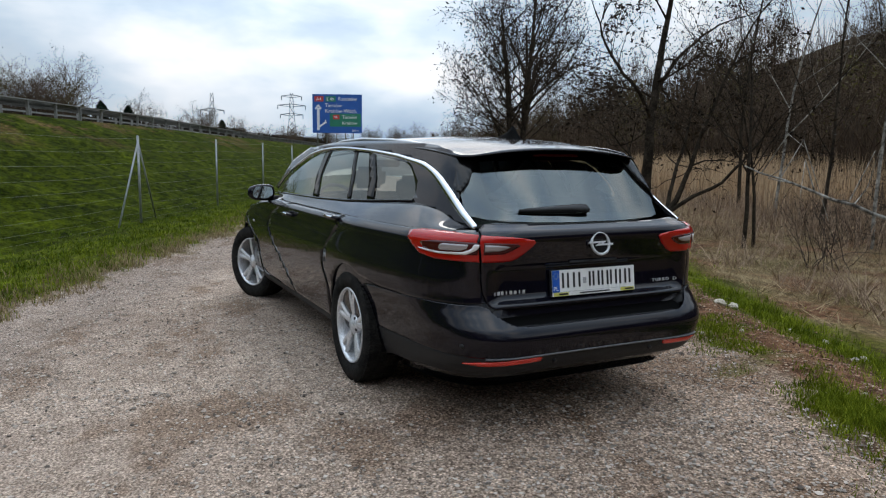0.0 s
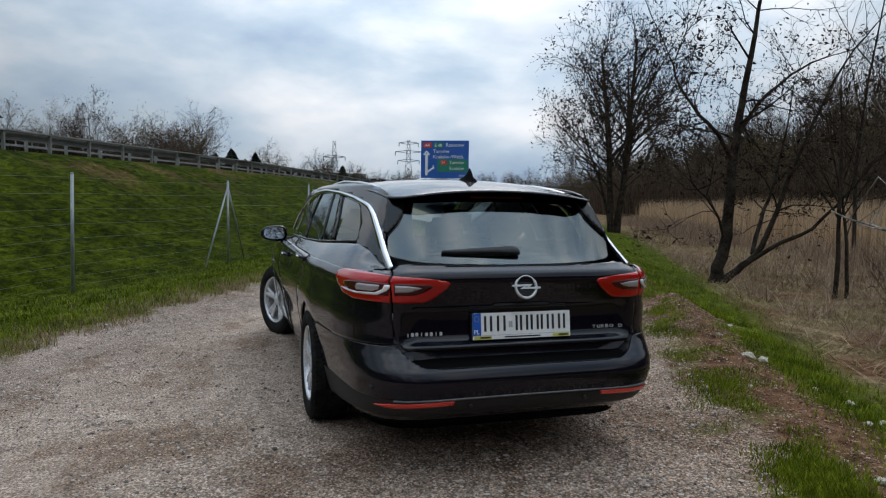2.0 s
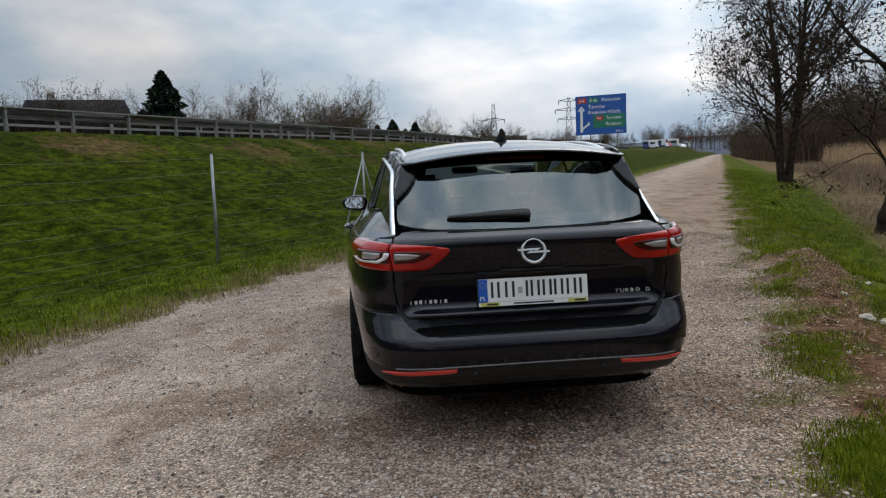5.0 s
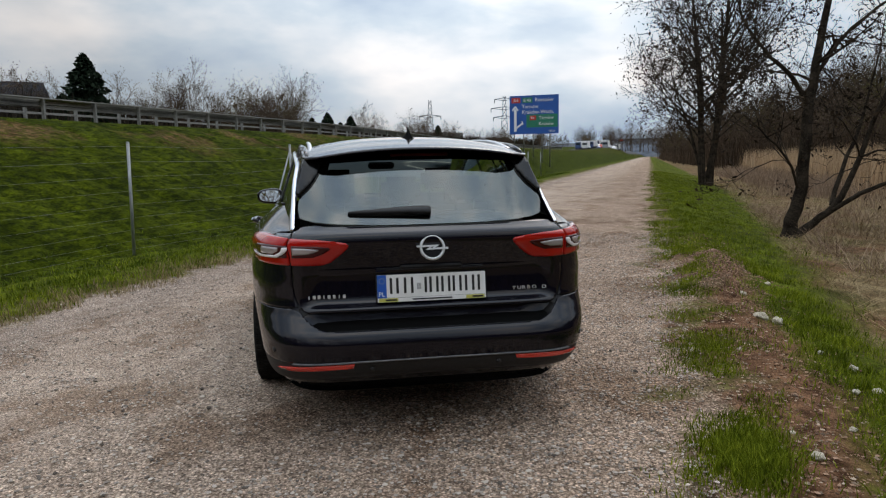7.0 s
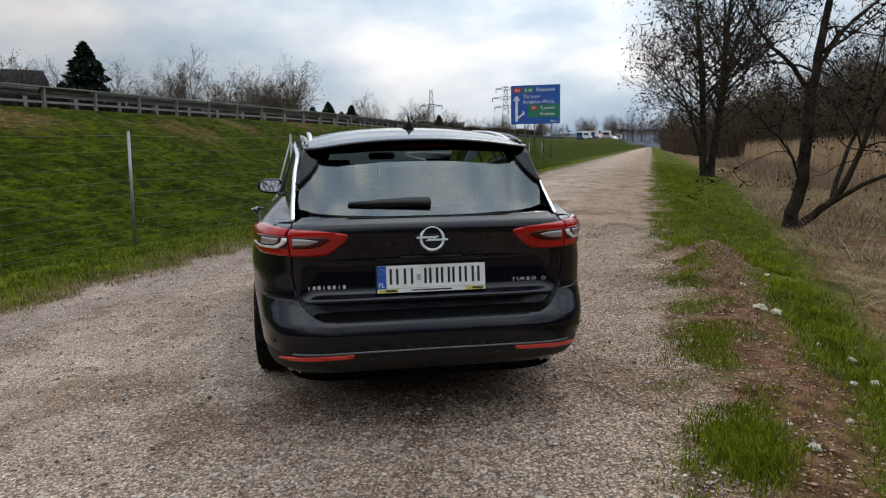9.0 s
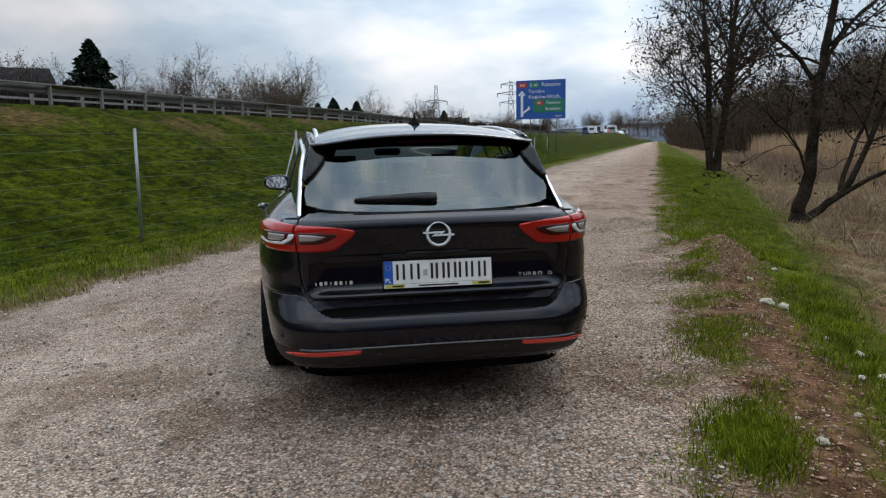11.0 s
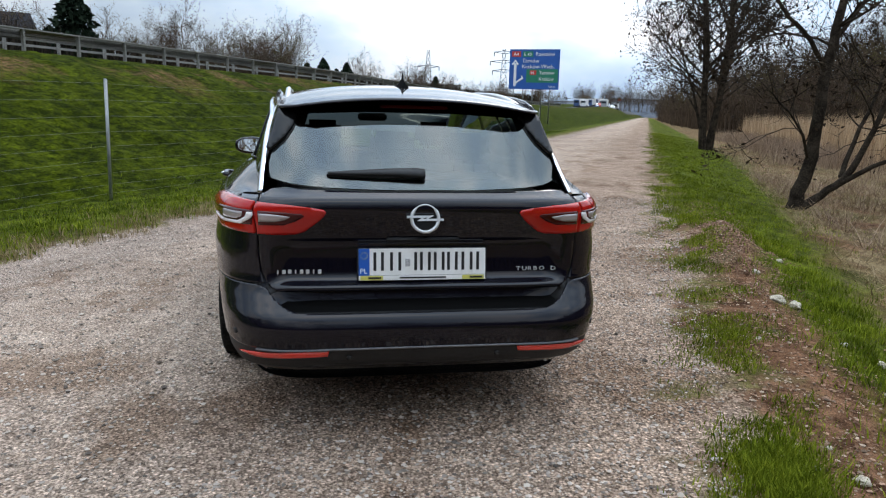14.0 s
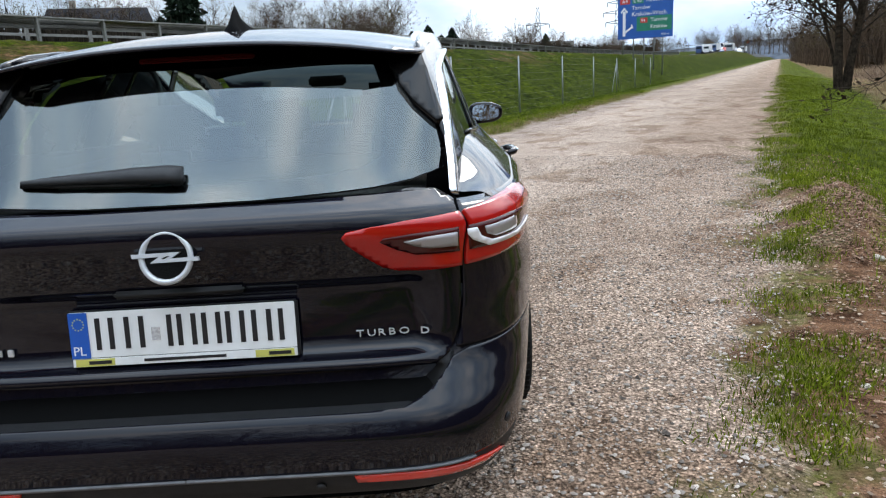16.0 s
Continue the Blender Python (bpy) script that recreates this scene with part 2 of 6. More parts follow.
def patch(poly, f, step=(0.05, 0.05), thick=0.006, off=0.0):
    """A curved panel: the polygon in (u, v), cut into a net, laid on the surface f and given thickness inwards. f gives place and outward normal."""
    bm = bmesh.new()
    vs = [bm.verts.new((u, v, 0)) for u, v in poly]
    bm.faces.new(vs)
    for ax in (0, 1):
        lo, hi = min(p[ax] for p in poly), max(p[ax] for p in poly)
        k = max(1, math.ceil((hi - lo) / step[ax]))
        for i in range(1, k):
            at = [0, 0, 0]
            at[ax] = lo + (hi - lo) * i / k
            no = (1, 0, 0) if ax == 0 else (0, 1, 0)
            bmesh.ops.bisect_plane(bm, geom=bm.verts[:] + bm.edges[:] + bm.faces[:], plane_co=at, plane_no=no, dist=1e-5)
    bmesh.ops.remove_doubles(bm, verts=bm.verts[:], dist=1e-4)
    top = {}
    flat = [(v, v.co.x, v.co.y) for v in bm.verts]
    edge = [e for e in bm.edges if len(e.link_faces) == 1]
    faces = bm.faces[:]
    low = {}
    if not thick:
        for v, u, w in flat:
            p, n = f(u, w)
            v.co = p + n * off
        bm.normal_update()
        if sum(fc.normal.dot(f(*poly[0])[1]) for fc in faces) < 0:
            bmesh.ops.reverse_faces(bm, faces=faces)
        return bm
    for v, u, w in flat:
        p, n = f(u, w)
        v.co = p + n * off
        low[v] = bm.verts.new(p + n * (off - thick))
    for e in edge:
        a, b = e.verts
        bm.faces.new((a, b, low[b], low[a]))
    for fc in faces:
        bm.faces.new([low[v] for v in reversed(fc.verts)])
    return bm


def table(x, xs, ys):
    return float(np.interp(x, xs, ys))


def curve(pts):
    """A smooth function through points (Catmull-Rom, monotone enough for body lines)."""
    xs, ys = [p[0] for p in pts], [p[1] for p in pts]

    def f(x):
        if x <= xs[0]:
            return ys[0]
        if x >= xs[-1]:
            return ys[-1]
        i = max(j for j in range(len(xs) - 1) if xs[j] <= x)
        h = xs[i + 1] - xs[i]
        t = (x - xs[i]) / h

        def slope(j):
            if j == 0 or j == len(xs) - 1:
                return 0.0 if j else (ys[1] - ys[0]) / (xs[1] - xs[0])
            a, b = (ys[j] - ys[j - 1]) / (xs[j] - xs[j - 1]), (ys[j + 1] - ys[j]) / (xs[j + 1] - xs[j])
            return 0.0 if a * b <= 0 else 2 * a * b / (a + b)
        m0, m1 = slope(i) * h, slope(i + 1) * h
        return (2 * t**3 - 3 * t**2 + 1) * ys[i] + (t**3 - 2 * t**2 + t) * m0 + (3 * t**2 - 2 * t**3) * ys[i + 1] + (t**3 - t**2) * m1
    return f


# ---- ground: one sheet in track coordinates (s along, l to the left) ----
def fbm(x, y, scale, seed=0.0):
    return noise.fractal(Vector((x * scale, y * scale, seed)), 1.0, 2.0, 4)


BANK = curve([(-60, 2.56), (12, 2.50), (20, 2.53), (34, 2.56), (50, 2.42), (65, 2.3), (100, 2.3), (160, 2.7), (300, 4.8), (600, 10.5)])


def ground_z(s, l):
    """Height of the ground."""
    if l > 7.0:
        crest = BANK(s)
        k = min(1.0, (l - 7.0) / max(3.0, crest / table(s, [40, 60], [0.37, 0.48])))
        k = k * k * (3 - 2 * k) * 0.35 + k * 0.65
        z = -0.14 + (crest + 0.14) * k
        z += (0.08 * fbm(s, l, 0.8) + 0.06 * fbm(s, l, 2.6)) * (1 if k < 1 else 0.2)
        if l > 16.6:
            z -= min(1.2, (l - 16.6) * 0.6)
    elif l > 4.2:
        z = table(l, [4.2, 4.7, 5.6, 7.0], [0.0, 0.035, -0.02, -0.14]) + 0.03 * fbm(s, l, 1.5)
    elif l > -1.15:
        z = (0.012 * fbm(s, l, 1.1) + 0.02 * min(0, fbm(s, l, 0.35, 3.0)) + 0.004 * fbm(s, l, 7.0)) * table(s, [9, 26], [1, 0.1])
    elif l > -2.9:
        z = table(l, [-2.9, -2.35, -1.75, -1.4, -1.15], [-0.17, -0.10, 0.035, 0.02, 0.0]) + 0.035 * fbm(s, l, 1.9)
        z += 0.16 * math.exp(-((s - 5.3) / 1.3) ** 2 - ((l + 1.72) / 0.32) ** 2)
    else:
        z = table(l, [-60, -25, -8, -4.2, -2.9], [-0.5, -0.5, -0.42, -0.30, -0.17]) + 0.05 * fbm(s, l, 0.7)
    return z


def spaced(stops):
    """Coordinates with changing steps: (from, step) rows, the last only an end."""
    out = []
    for (a, st), (b, _) in zip(stops, stops[1:]):
        k = max(1, round((b - a) / st))
        out += [a + (b - a) * i / k for i in range(k)]
    return out + [stops[-1][0]]


ss = spaced([(-3000, 600), (-600, 120), (-120, 20), (-20, 1), (-6, 0.16), (12, 0.3), (32, 1.0), (80, 5), (200, 25), (600, 120), (3000, 0)])
ls = spaced([(-3000, 600), (-600, 120), (-120, 20), (-30, 4), (-12, 0.8), (-4.5, 0.16), (5.5, 0.22), (15, 0.4), (17, 0.6), (22, 3), (60, 20), (120, 80), (600, 600), (3000, 0)])
verts = [(s, l, ground_z(s, l) if abs(s) < 500 else ground_z(s, l) - 2) for s in ss for l in ls]
nl = len(ls)
faces = [(i * nl + j, (i + 1) * nl + j, (i + 1) * nl + j + 1, i * nl + j + 1) for i in range(len(ss) - 1) for j in range(nl - 1)]
GROUND = material("ground_cover", (0.2, 0.2, 0.2), 0.95)
ground = new("ground", mesh_of("ground", verts, faces, GROUND, True))
ground.matrix_basis = ROAD_TURN
tagged(ground, "gravel track between grass verges, a grassy bank and a dry field", "ground", kind="structure")


def build_ground_material():
    m = GROUND
    t = m.node_tree
    vec = coords(m)
    sep = t.nodes.new("ShaderNodeSeparateXYZ")
    t.links.new(vec, sep.inputs[0])

    def wobble(scale, amount, seed):
        n = node(t, "ShaderNodeTexNoise", Scale=scale, Detail=6.0, Roughness=0.62)
        t.links.new(coords(m, loc=(seed, seed * 2, 0)), n.inputs["Vector"])
        a = node(t, "ShaderNodeMath")
        a.operation = "MULTIPLY_ADD"
        a.inputs[1].default_value, a.inputs[2].default_value = amount * 2, -amount
        t.links.new(n.outputs[0], a.inputs[0])
        b = t.nodes.new("ShaderNodeMath")
        b.operation = "ADD"
        t.links.new(sep.outputs[1], b.inputs[0])
        t.links.new(a.outputs[0], b.inputs[1])
        return b.outputs[0]

    def step(value, at, soft):
        n = t.nodes.new("ShaderNodeMapRange")
        n.inputs[1].default_value, n.inputs[2].default_value = at - soft, at + soft
        t.links.new(value, n.inputs[0])
        return n.outputs[0]

    # gravel: grey stones, pinkish fines, darker damp spots
    g1, h1 = grain(m, 95, (0.165, 0.132, 0.110), (0.66, 0.555, 0.475), 4.0, a=0.36, b=0.66)
    g2, h2 = grain(m, 0.55, (0.84, 0.80, 0.77), (1.10, 1.07, 1.04), 6.0, a=0.36, b=0.62)
    g3, h3 = grain(m, 6.0, (0.82, 0.78, 0.75), (1.1, 1.08, 1.06), 5.0)
    gravel = blend(m, 1.0, blend(m, 1.0, g1, g2, "MULTIPLY"), g3, "MULTIPLY")
    v = node(t, "ShaderNodeTexVoronoi", Scale=72.0)
    t.links.new(vec, v.inputs["Vector"])
    cell = t.nodes.new("ShaderNodeSeparateXYZ")
    t.links.new(v.outputs["Color"], cell.inputs[0])
    tone = t.nodes.new("ShaderNodeValToRGB")
    tone.color_ramp.elements[0].color, tone.color_ramp.elements[1].color = (0.46, 0.45, 0.44, 1), (1.62, 1.60, 1.57, 1)
    t.links.new(cell.outputs[0], tone.inputs[0])
    # the dark of the gaps between stones is put into the colour
    gaps = t.nodes.new("ShaderNodeValToRGB")
    gaps.color_ramp.elements[0].position, gaps.color_ramp.elements[1].position = 0.25, 0.70
    gaps.color_ramp.elements[0].color, gaps.color_ramp.elements[1].color = (1.12, 1.12, 1.12, 1), (0.66, 0.64, 0.62, 1)
    t.links.new(v.outputs["Distance"], gaps.inputs[0])
    stony = blend(m, 1.0, blend(m, 1.0, gravel, tone.outputs[0], "MULTIPLY"), gaps.outputs[0], "MULTIPLY")
    packed = t.nodes.new("ShaderNodeMapRange")
    for i, v0 in enumerate((0.6, 2.2, 1.0, 0.50)):
        packed.inputs[i + 1].default_value = v0
    t.links.new(wobble(0.9, 0.9, 6.0), packed.inputs[0])
    gravel = blend(m, packed.outputs[0], gravel, stony)
    # damp hollows, and a darker strip of looser stone on either side
    damp, _ = grain(m, 0.95, (0.70, 0.645, 0.60), (1, 1, 1), 9.0, vec=coords(m, (1.0, 1.5, 1), (1.7, 5.1, 0)), a=0.40, b=0.47)
    gravel = blend(m, 1.0, gravel, damp, "MULTIPLY")
    strip = node(t, "ShaderNodeMapRange")
    l0 = wobble(0.8, 0.5, 12.0)
    for i, v0 in enumerate((0.0, 1.3, 0.0, 1.0)):
        strip.inputs[i + 1].default_value = v0
    t.links.new(l0, strip.inputs[0])
    worn = t.nodes.new("ShaderNodeMixRGB")
    worn.inputs[1].default_value, worn.inputs[2].default_value = (0.84, 0.80, 0.77, 1), (1, 1, 1, 1)
    t.links.new(strip.outputs[0], worn.inputs[0])
    gravel = blend(m, 1.0, gravel, worn.outputs[0], "MULTIPLY")
    grey = t.nodes.new("ShaderNodeMixRGB")
    grey.inputs[1].default_value, grey.inputs[2].default_value = (1, 1, 1, 1), (0.80, 0.81, 0.83, 1)
    t.links.new(step(wobble(1.0, 0.5, 14.0), 3.35, 0.22), grey.inputs[0])
    gravel = blend(m, 1.0, gravel, grey.outputs[0], "MULTIPLY")
    # soil and grass
    soil, hs = grain(m, 7.0, (0.050, 0.024, 0.013), (0.215, 0.115, 0.066), 8.0)
    soil2, _ = grain(m, 90.0, (0.6, 0.6, 0.6), (1.3, 1.28, 1.25), 3.0)
    soil = blend(m, 1.0, soil, soil2, "MULTIPLY")
    gr, hg = grain(m, 0.8, (0.019, 0.028, 0.0014), (0.050, 0.066, 0.0036), 8.0, a=0.33, b=0.67)
    # tone varies by tuft, with the shade of hollows put into the colour
    gr2, ht = grain(m, 6.0, (0.36, 0.40, 0.36), (1.40, 1.36, 1.2), 8.0, vec=coords(m, (0.55, 1, 1)), a=0.38, b=0.64)
    gr3, _ = grain(m, 20.0, (0.50, 0.52, 0.5), (1.45, 1.42, 1.3), 5.0)
    grass = blend(m, 1.0, blend(m, 1.0, gr, gr2, "MULTIPLY"), gr3, "MULTIPLY")
    dry, hd = grain(m, 2.2, (0.085, 0.058, 0.030), (0.25, 0.185, 0.105), 8.0)
    dry2, _ = grain(m, 26.0, (0.38, 0.38, 0.38), (1.45, 1.42, 1.35), 5.0)
    dry = blend(m, 1.0, dry, dry2, "MULTIPLY")
    asphalt, _ = grain(m, 30.0, (0.05, 0.05, 0.052), (0.09, 0.09, 0.092), 4.0)
    col = dry
    l1 = wobble(0.9, 0.55, 3.0)
    l2 = wobble(1.3, 1.1, 9.0)
    l3 = wobble(1.3, 0.8, 5.0)
    # the field: trodden straw, bare soil and mossy green spots
    moss, _ = grain(m, 0.55, (0, 0, 0), (1, 1, 1), 8.0, vec=coords(m, loc=(8, 3, 0)), a=0.50, b=0.68)
    mossy = blend(m, 0.55, grass, dry)
    clod, _ = grain(m, 1.1, (0, 0, 0), (1, 1, 1), 8.0, vec=coords(m, loc=(3, 9, 0)), a=0.45, b=0.62)
    col = blend(m, clod, col, soil)
    col = blend(m, moss, col, mossy)
    # the green strip widens along the track
    wide = t.nodes.new("ShaderNodeMapRange")
    for i, v0 in enumerate((3.0, 25.0, 0.0, 1.6)):
        wide.inputs[i + 1].default_value = v0
    t.links.new(sep.outputs[0], wide.inputs[0])
    out_l = t.nodes.new("ShaderNodeMath")
    t.links.new(l1, out_l.inputs[0])
    t.links.new(wide.outputs[0], out_l.inputs[1])
    far = step(sep.outputs[0], 6.8, 0.6)
    fresh = blend(m, 0.10, blend(m, 0.8, grass, grass, "ADD"), dry)
    col = blend(m, step(out_l.outputs[0], -2.75, 0.30), col, fresh)
    near = blend(m, step(l1, -2.02, 0.12), col, soil)
    patchy, _ = grain(m, 1.9, (0, 0, 0), (1, 1, 1), 6.0, vec=coords(m, loc=(4, 7, 0)), a=0.44, b=0.56)
    olive = blend(m, 0.5, fresh, dry)
    verge = blend(m, patchy, soil, olive)
    near = blend(m, step(l2, -1.55, 0.10), near, verge)
    col = blend(m, far, near, col)
    col = blend(m, step(l2, -1.25, 0.25), col, blend(m, patchy, blend(m, 0.5, gravel, soil), olive))
    shift = t.nodes.new("ShaderNodeMapRange")
    for i, v0 in enumerate((3.0, 10.0, 0.0, 0.20)):
        shift.inputs[i + 1].default_value = v0
    t.links.new(sep.outputs[0], shift.inputs[0])
    in_l = t.nodes.new("ShaderNodeMath")
    in_l.operation = "SUBTRACT"
    t.links.new(l2, in_l.inputs[0])
    t.links.new(shift.outputs[0], in_l.inputs[1])
    col = blend(m, step(in_l.outputs[0], -1.20, 0.12), col, gravel)
    col = blend(m, step(l3, 4.25, 0.16), col, blend(m, 0.72, fresh, dry))
    col = blend(m, step(l3, 4.55, 0.25), col, fresh)
    col = blend(m, step(l3, 6.6, 0.6), col, grass)
    bare, _ = grain(m, 0.35, (0, 0, 0), (1, 1, 1), 7.0, vec=coords(m, loc=(2.2, 1.3, 0)), a=0.52, b=0.60)
    speck, _ = grain(m, 9.0, (0, 0, 0), (1, 1, 1), 6.0, a=0.46, b=0.54)
    top = t.nodes.new("ShaderNodeMath")
    top.operation = "MULTIPLY"
    t.links.new(step(l1, 11.6, 0.9), top.inputs[0])
    t.links.new(bare, top.inputs[1])
    col = blend(m, top.outputs[0], col, blend(m, speck, blend(m, 0.75, soil, grass), blend(m, 0.25, soil, grass)))
    col = blend(m, step(sep.outputs[1], 16.9, 0.05), col, asphalt)
    col = blend(m, step(sep.outputs[1], 36.0, 0.3), col, grass)
    paint_in(m, col)
    hh = t.nodes.new("ShaderNodeMath")
    hh.operation = "ADD"
    t.links.new(h1, hh.inputs[0])
    t.links.new(v.outputs["Distance"], hh.inputs[1])
    tuft = t.nodes.new("ShaderNodeMath")
    tuft.operation = "MULTIPLY"
    t.links.new(ht, tuft.inputs[0])
    t.links.new(step(sep.outputs[1], 5.5, 1.2), tuft.inputs[1])
    lumps = t.nodes.new("ShaderNodeMath")
    lumps.operation = "MULTIPLY_ADD"
    lumps.inputs[1].default_value = 6.0
    t.links.new(tuft.outputs[0], lumps.inputs[0])
    t.links.new(hh.outputs[0], lumps.inputs[2])
    bump(m, lumps.outputs[0], 0.8, 0.016)


build_ground_material()


# ---- guard rail on the bank ----
def rail_bits():
    """Meshes of a guard rail bay two metres long: beam, post."""
    bm = bmesh.new()
    prof = [(0.0, -0.14), (0.0, -0.11), (0.075, -0.09), (0.075, -0.03), (0.015, -0.012), (0.015, 0.012), (0.075, 0.03), (0.075, 0.09), (0.0, 0.11), (0.0, 0.14)]
    A = [bm.verts.new((-1.01, y, z)) for y, z in prof]
    B = [bm.verts.new((1.01, y, z)) for y, z in prof]
    for i in range(len(prof) - 1):
        bm.faces.new((A[i], B[i], B[i + 1], A[i + 1]))
    bmesh.ops.solidify(bm, geom=bm.faces[:], thickness=0.004)
    beam = bpy.data.meshes.new("beam")
    bm.to_mesh(beam), bm.free()
    beam.materials.append(WEATHERED)
    bm = bmesh.new()
    box(bm, (0.07, 0.10, 1.00), (0, -0.09, 0.38), bevel=0.006)
    post = bpy.data.meshes.new("post")
    bm.to_mesh(post), bm.free()
    post.materials.append(WEATHERED)
    return beam, post


RAIL_BEAM, RAIL_POST = rail_bits()
CAP = mesh_of("top_rail", [(x, y, z) for x in (-1.01, 1.01) for y in (-0.16, 0.0) for z in (0, 0.035)], [(0, 1, 3, 2), (4, 6, 7, 5), (0, 4, 5, 1), (2, 3, 7, 6), (0, 2, 6, 4), (1, 5, 7, 3)], WEATHERED)
THIN_BEAM = mesh_of("beam", [(x, y, z) for x in (-1, 1) for y in (-0.03, 0.03) for z in (-0.035, 0.035)], [(0, 1, 3, 2), (4, 6, 7, 5), (0, 4, 5, 1), (2, 3, 7, 6), (0, 2, 6, 4), (1, 5, 7, 3)], WEATHERED)
for row, (l, first) in enumerate(((15.9, 0.0), (17.3, 0.7))):
    rail = thing("guard_rail", "weathered grey steel motorway guard rail on posts", "guard rail", "rails along the motorway", m=ROAD_TURN)
    for i in range(-14, 72):
        s = 13.57 - 2.0 * 8 + i * 2.0 + first
        z = BANK(s) - 0.02 - 0.08 * row
        slope = math.atan2(BANK(s + 2) - BANK(s), 2.0)
        turn = Matrix.Rotation(-slope, 4, "Y")
        zm = (BANK(s) + BANK(s + 2)) / 2 - 0.02
        if row:
            piece("beam", THIN_BEAM, rail, m=Matrix.Translation((s + 1, l, zm + 0.46)) @ turn)
        else:
            piece("beam", RAIL_BEAM, rail, m=Matrix.Translation((s + 1, l, zm + 0.62)) @ turn)
            piece("top_rail", CAP, rail, m=Matrix.Translation((s + 1, l, zm + 0.745)) @ turn)
        piece("post", RAIL_POST, rail, m=Matrix.Translation((s, l, z - 0.12)))

# ---- wire fence ----
def fence_post(s, l, tall, lean=0.0, struts=False):
    f = thing("fence_post", "galvanised steel fence post" + (" with two bracing struts" if struts else "") + " in the grass", "fence post", "posts of the wire fence", m=ROAD_TURN @ Matrix.Translation((s, l, 0)) @ Matrix.Rotation(lean, 4, "Y"))
    z0 = ground_z(s, l)
    bm = bmesh.new()
    rod(bm, (0, 0, z0 - 0.2), (0, 0, tall), 0.024, sides=12)
    part("pole", bm, GALVANISED, f)
    bm = bmesh.new()
    rod(bm, (0, 0, tall), (0, 0, tall + 0.02), 0.027, 0.015, sides=12)
    part("cap", bm, GALVANISED, f)
    if struts:
        for d in (-1.05, 1.02):
            bm = bmesh.new()
            rod(bm, (0, 0, tall - 0.12), (d, 0.05, ground_z(s + d, l) - 0.1), 0.018, sides=8)
            part("strut", bm, GALVANISED, f)
    return f


POSTS = [(0.9, 7.0, 1.62, 0.01, False), (6.35, 7.0, 1.66, 0.02, False), (11.72, 7.0, 1.70, 0.0, True), (17.25, 7.0, 1.75, 0.0, False), (23.0, 7.0, 1.78, 0.0, False), (28.6, 7.0, 1.78, 0.0, False), (34.2, 7.0, 1.75, 0, False), (40.0, 7.05, 1.7, 0, True), (46, 7.1, 1.7, 0, False), (52, 7.1, 1.7, 0, False), (-4.6, 7.0, 1.6, 0, False), (-10.2, 7.0, 1.6, 0, False)]
for p in POSTS:
    fence_post(*p)
OLD_WIRE = material("old_wire", (0.12, 0.125, 0.11), 0.6, 0.3)
wire = thing("fence_wire", "thin galvanised wire strung between fence posts", "fence wire", m=ROAD_TURN)
order = sorted(POSTS)
for k in range(9):
    for a, b in zip(order, order[1:]):
        bm = bmesh.new()
        za, zb = ground_z(a[0], a[1]), ground_z(b[0], b[1])
        fa, fb = za + (a[2] - 0.05 - za) * (0.06 + 0.94 * (k / 8) ** 1.2), zb + (b[2] - 0.05 - zb) * (0.06 + 0.94 * (k / 8) ** 1.2)
        mid = (fa + fb) / 2 - 0.035
        tube(bm, [(a[0], a[1] - 0.026, fa), ((a[0] + b[0]) / 2, (a[1] + b[1]) / 2 - 0.026, mid), (b[0], b[1] - 0.026, fb)], 0.0012, 4)
        part("wire", bm, OLD_WIRE, wire, "", False)


# ---- direction sign ----
SIGN_BLUE = noisy("sign_blue", (0.010, 0.085, 0.34), (0.014, 0.10, 0.40), 1.2, 0.45)
SIGN_GREEN = noisy("sign_green", (0.010, 0.17, 0.10), (0.014, 0.20, 0.12), 1.5, 0.45)
SIGN_RED = material("sign_red", (0.50, 0.04, 0.03), 0.45)
SIGN_WHITE = material("sign_white", (0.78, 0.79, 0.80), 0.45)
def words(text, size, at, mat, parent, m=None, depth=0.004, align="LEFT", name="lettering"):
    c = bpy.data.curves.new(name, "FONT")
    c.body, c.size, c.extrude, c.align_x = text, size, depth, align
    c.resolution_u = 2
    tmp = bpy.data.objects.new("tmp", c)
    scene.collection.objects.link(tmp)
    bpy.context.view_layer.update()
    me = bpy.data.meshes.new_from_object(tmp.evaluated_get(bpy.context.evaluated_depsgraph_get()))
    bpy.data.objects.remove(tmp)
    me.materials.clear()
    me.materials.append(mat)
    me.name = name
    ob = new(name, me)
    ob.parent = parent
    ob.matrix_basis = (m or Matrix.Identity(4)) @ Matrix.Translation(at)
    return ob


SIGN_S = 65.0
# local x to the reader's right, y up, z towards the reader
SIGN_M = ROAD_TURN @ Matrix.Translation((SIGN_S, 12.0, 3.52)) @ Matrix(((0, 0, -1, 0), (-1, 0, 0, 0), (0, 1, 0, 0), (0, 0, 0, 1)))
sign = thing("motorway_sign", "blue motorway direction sign with white lettering on steel posts", "road sign", m=SIGN_M)
SW, SH = 4.68, 3.62
bm = box(bmesh.new(), (SW, SH, 0.05), (SW / 2, SH / 2, -0.025), bevel=0.02)
panel = part("panel", bm, SIGN_BLUE, sign, "", False)
bm = bmesh.new()
for sx, sy, px, py in ((SW, 0.05, SW / 2, 0.025), (SW, 0.05, SW / 2, SH - 0.025), (0.05, SH - 0.1, 0.025, SH / 2), (0.05, SH - 0.1, SW - 0.025, SH / 2)):
    box(bm, (sx, sy, 0.012), (px, py, 0.006))
part("border", bm, SIGN_BLUE, panel, "", False)
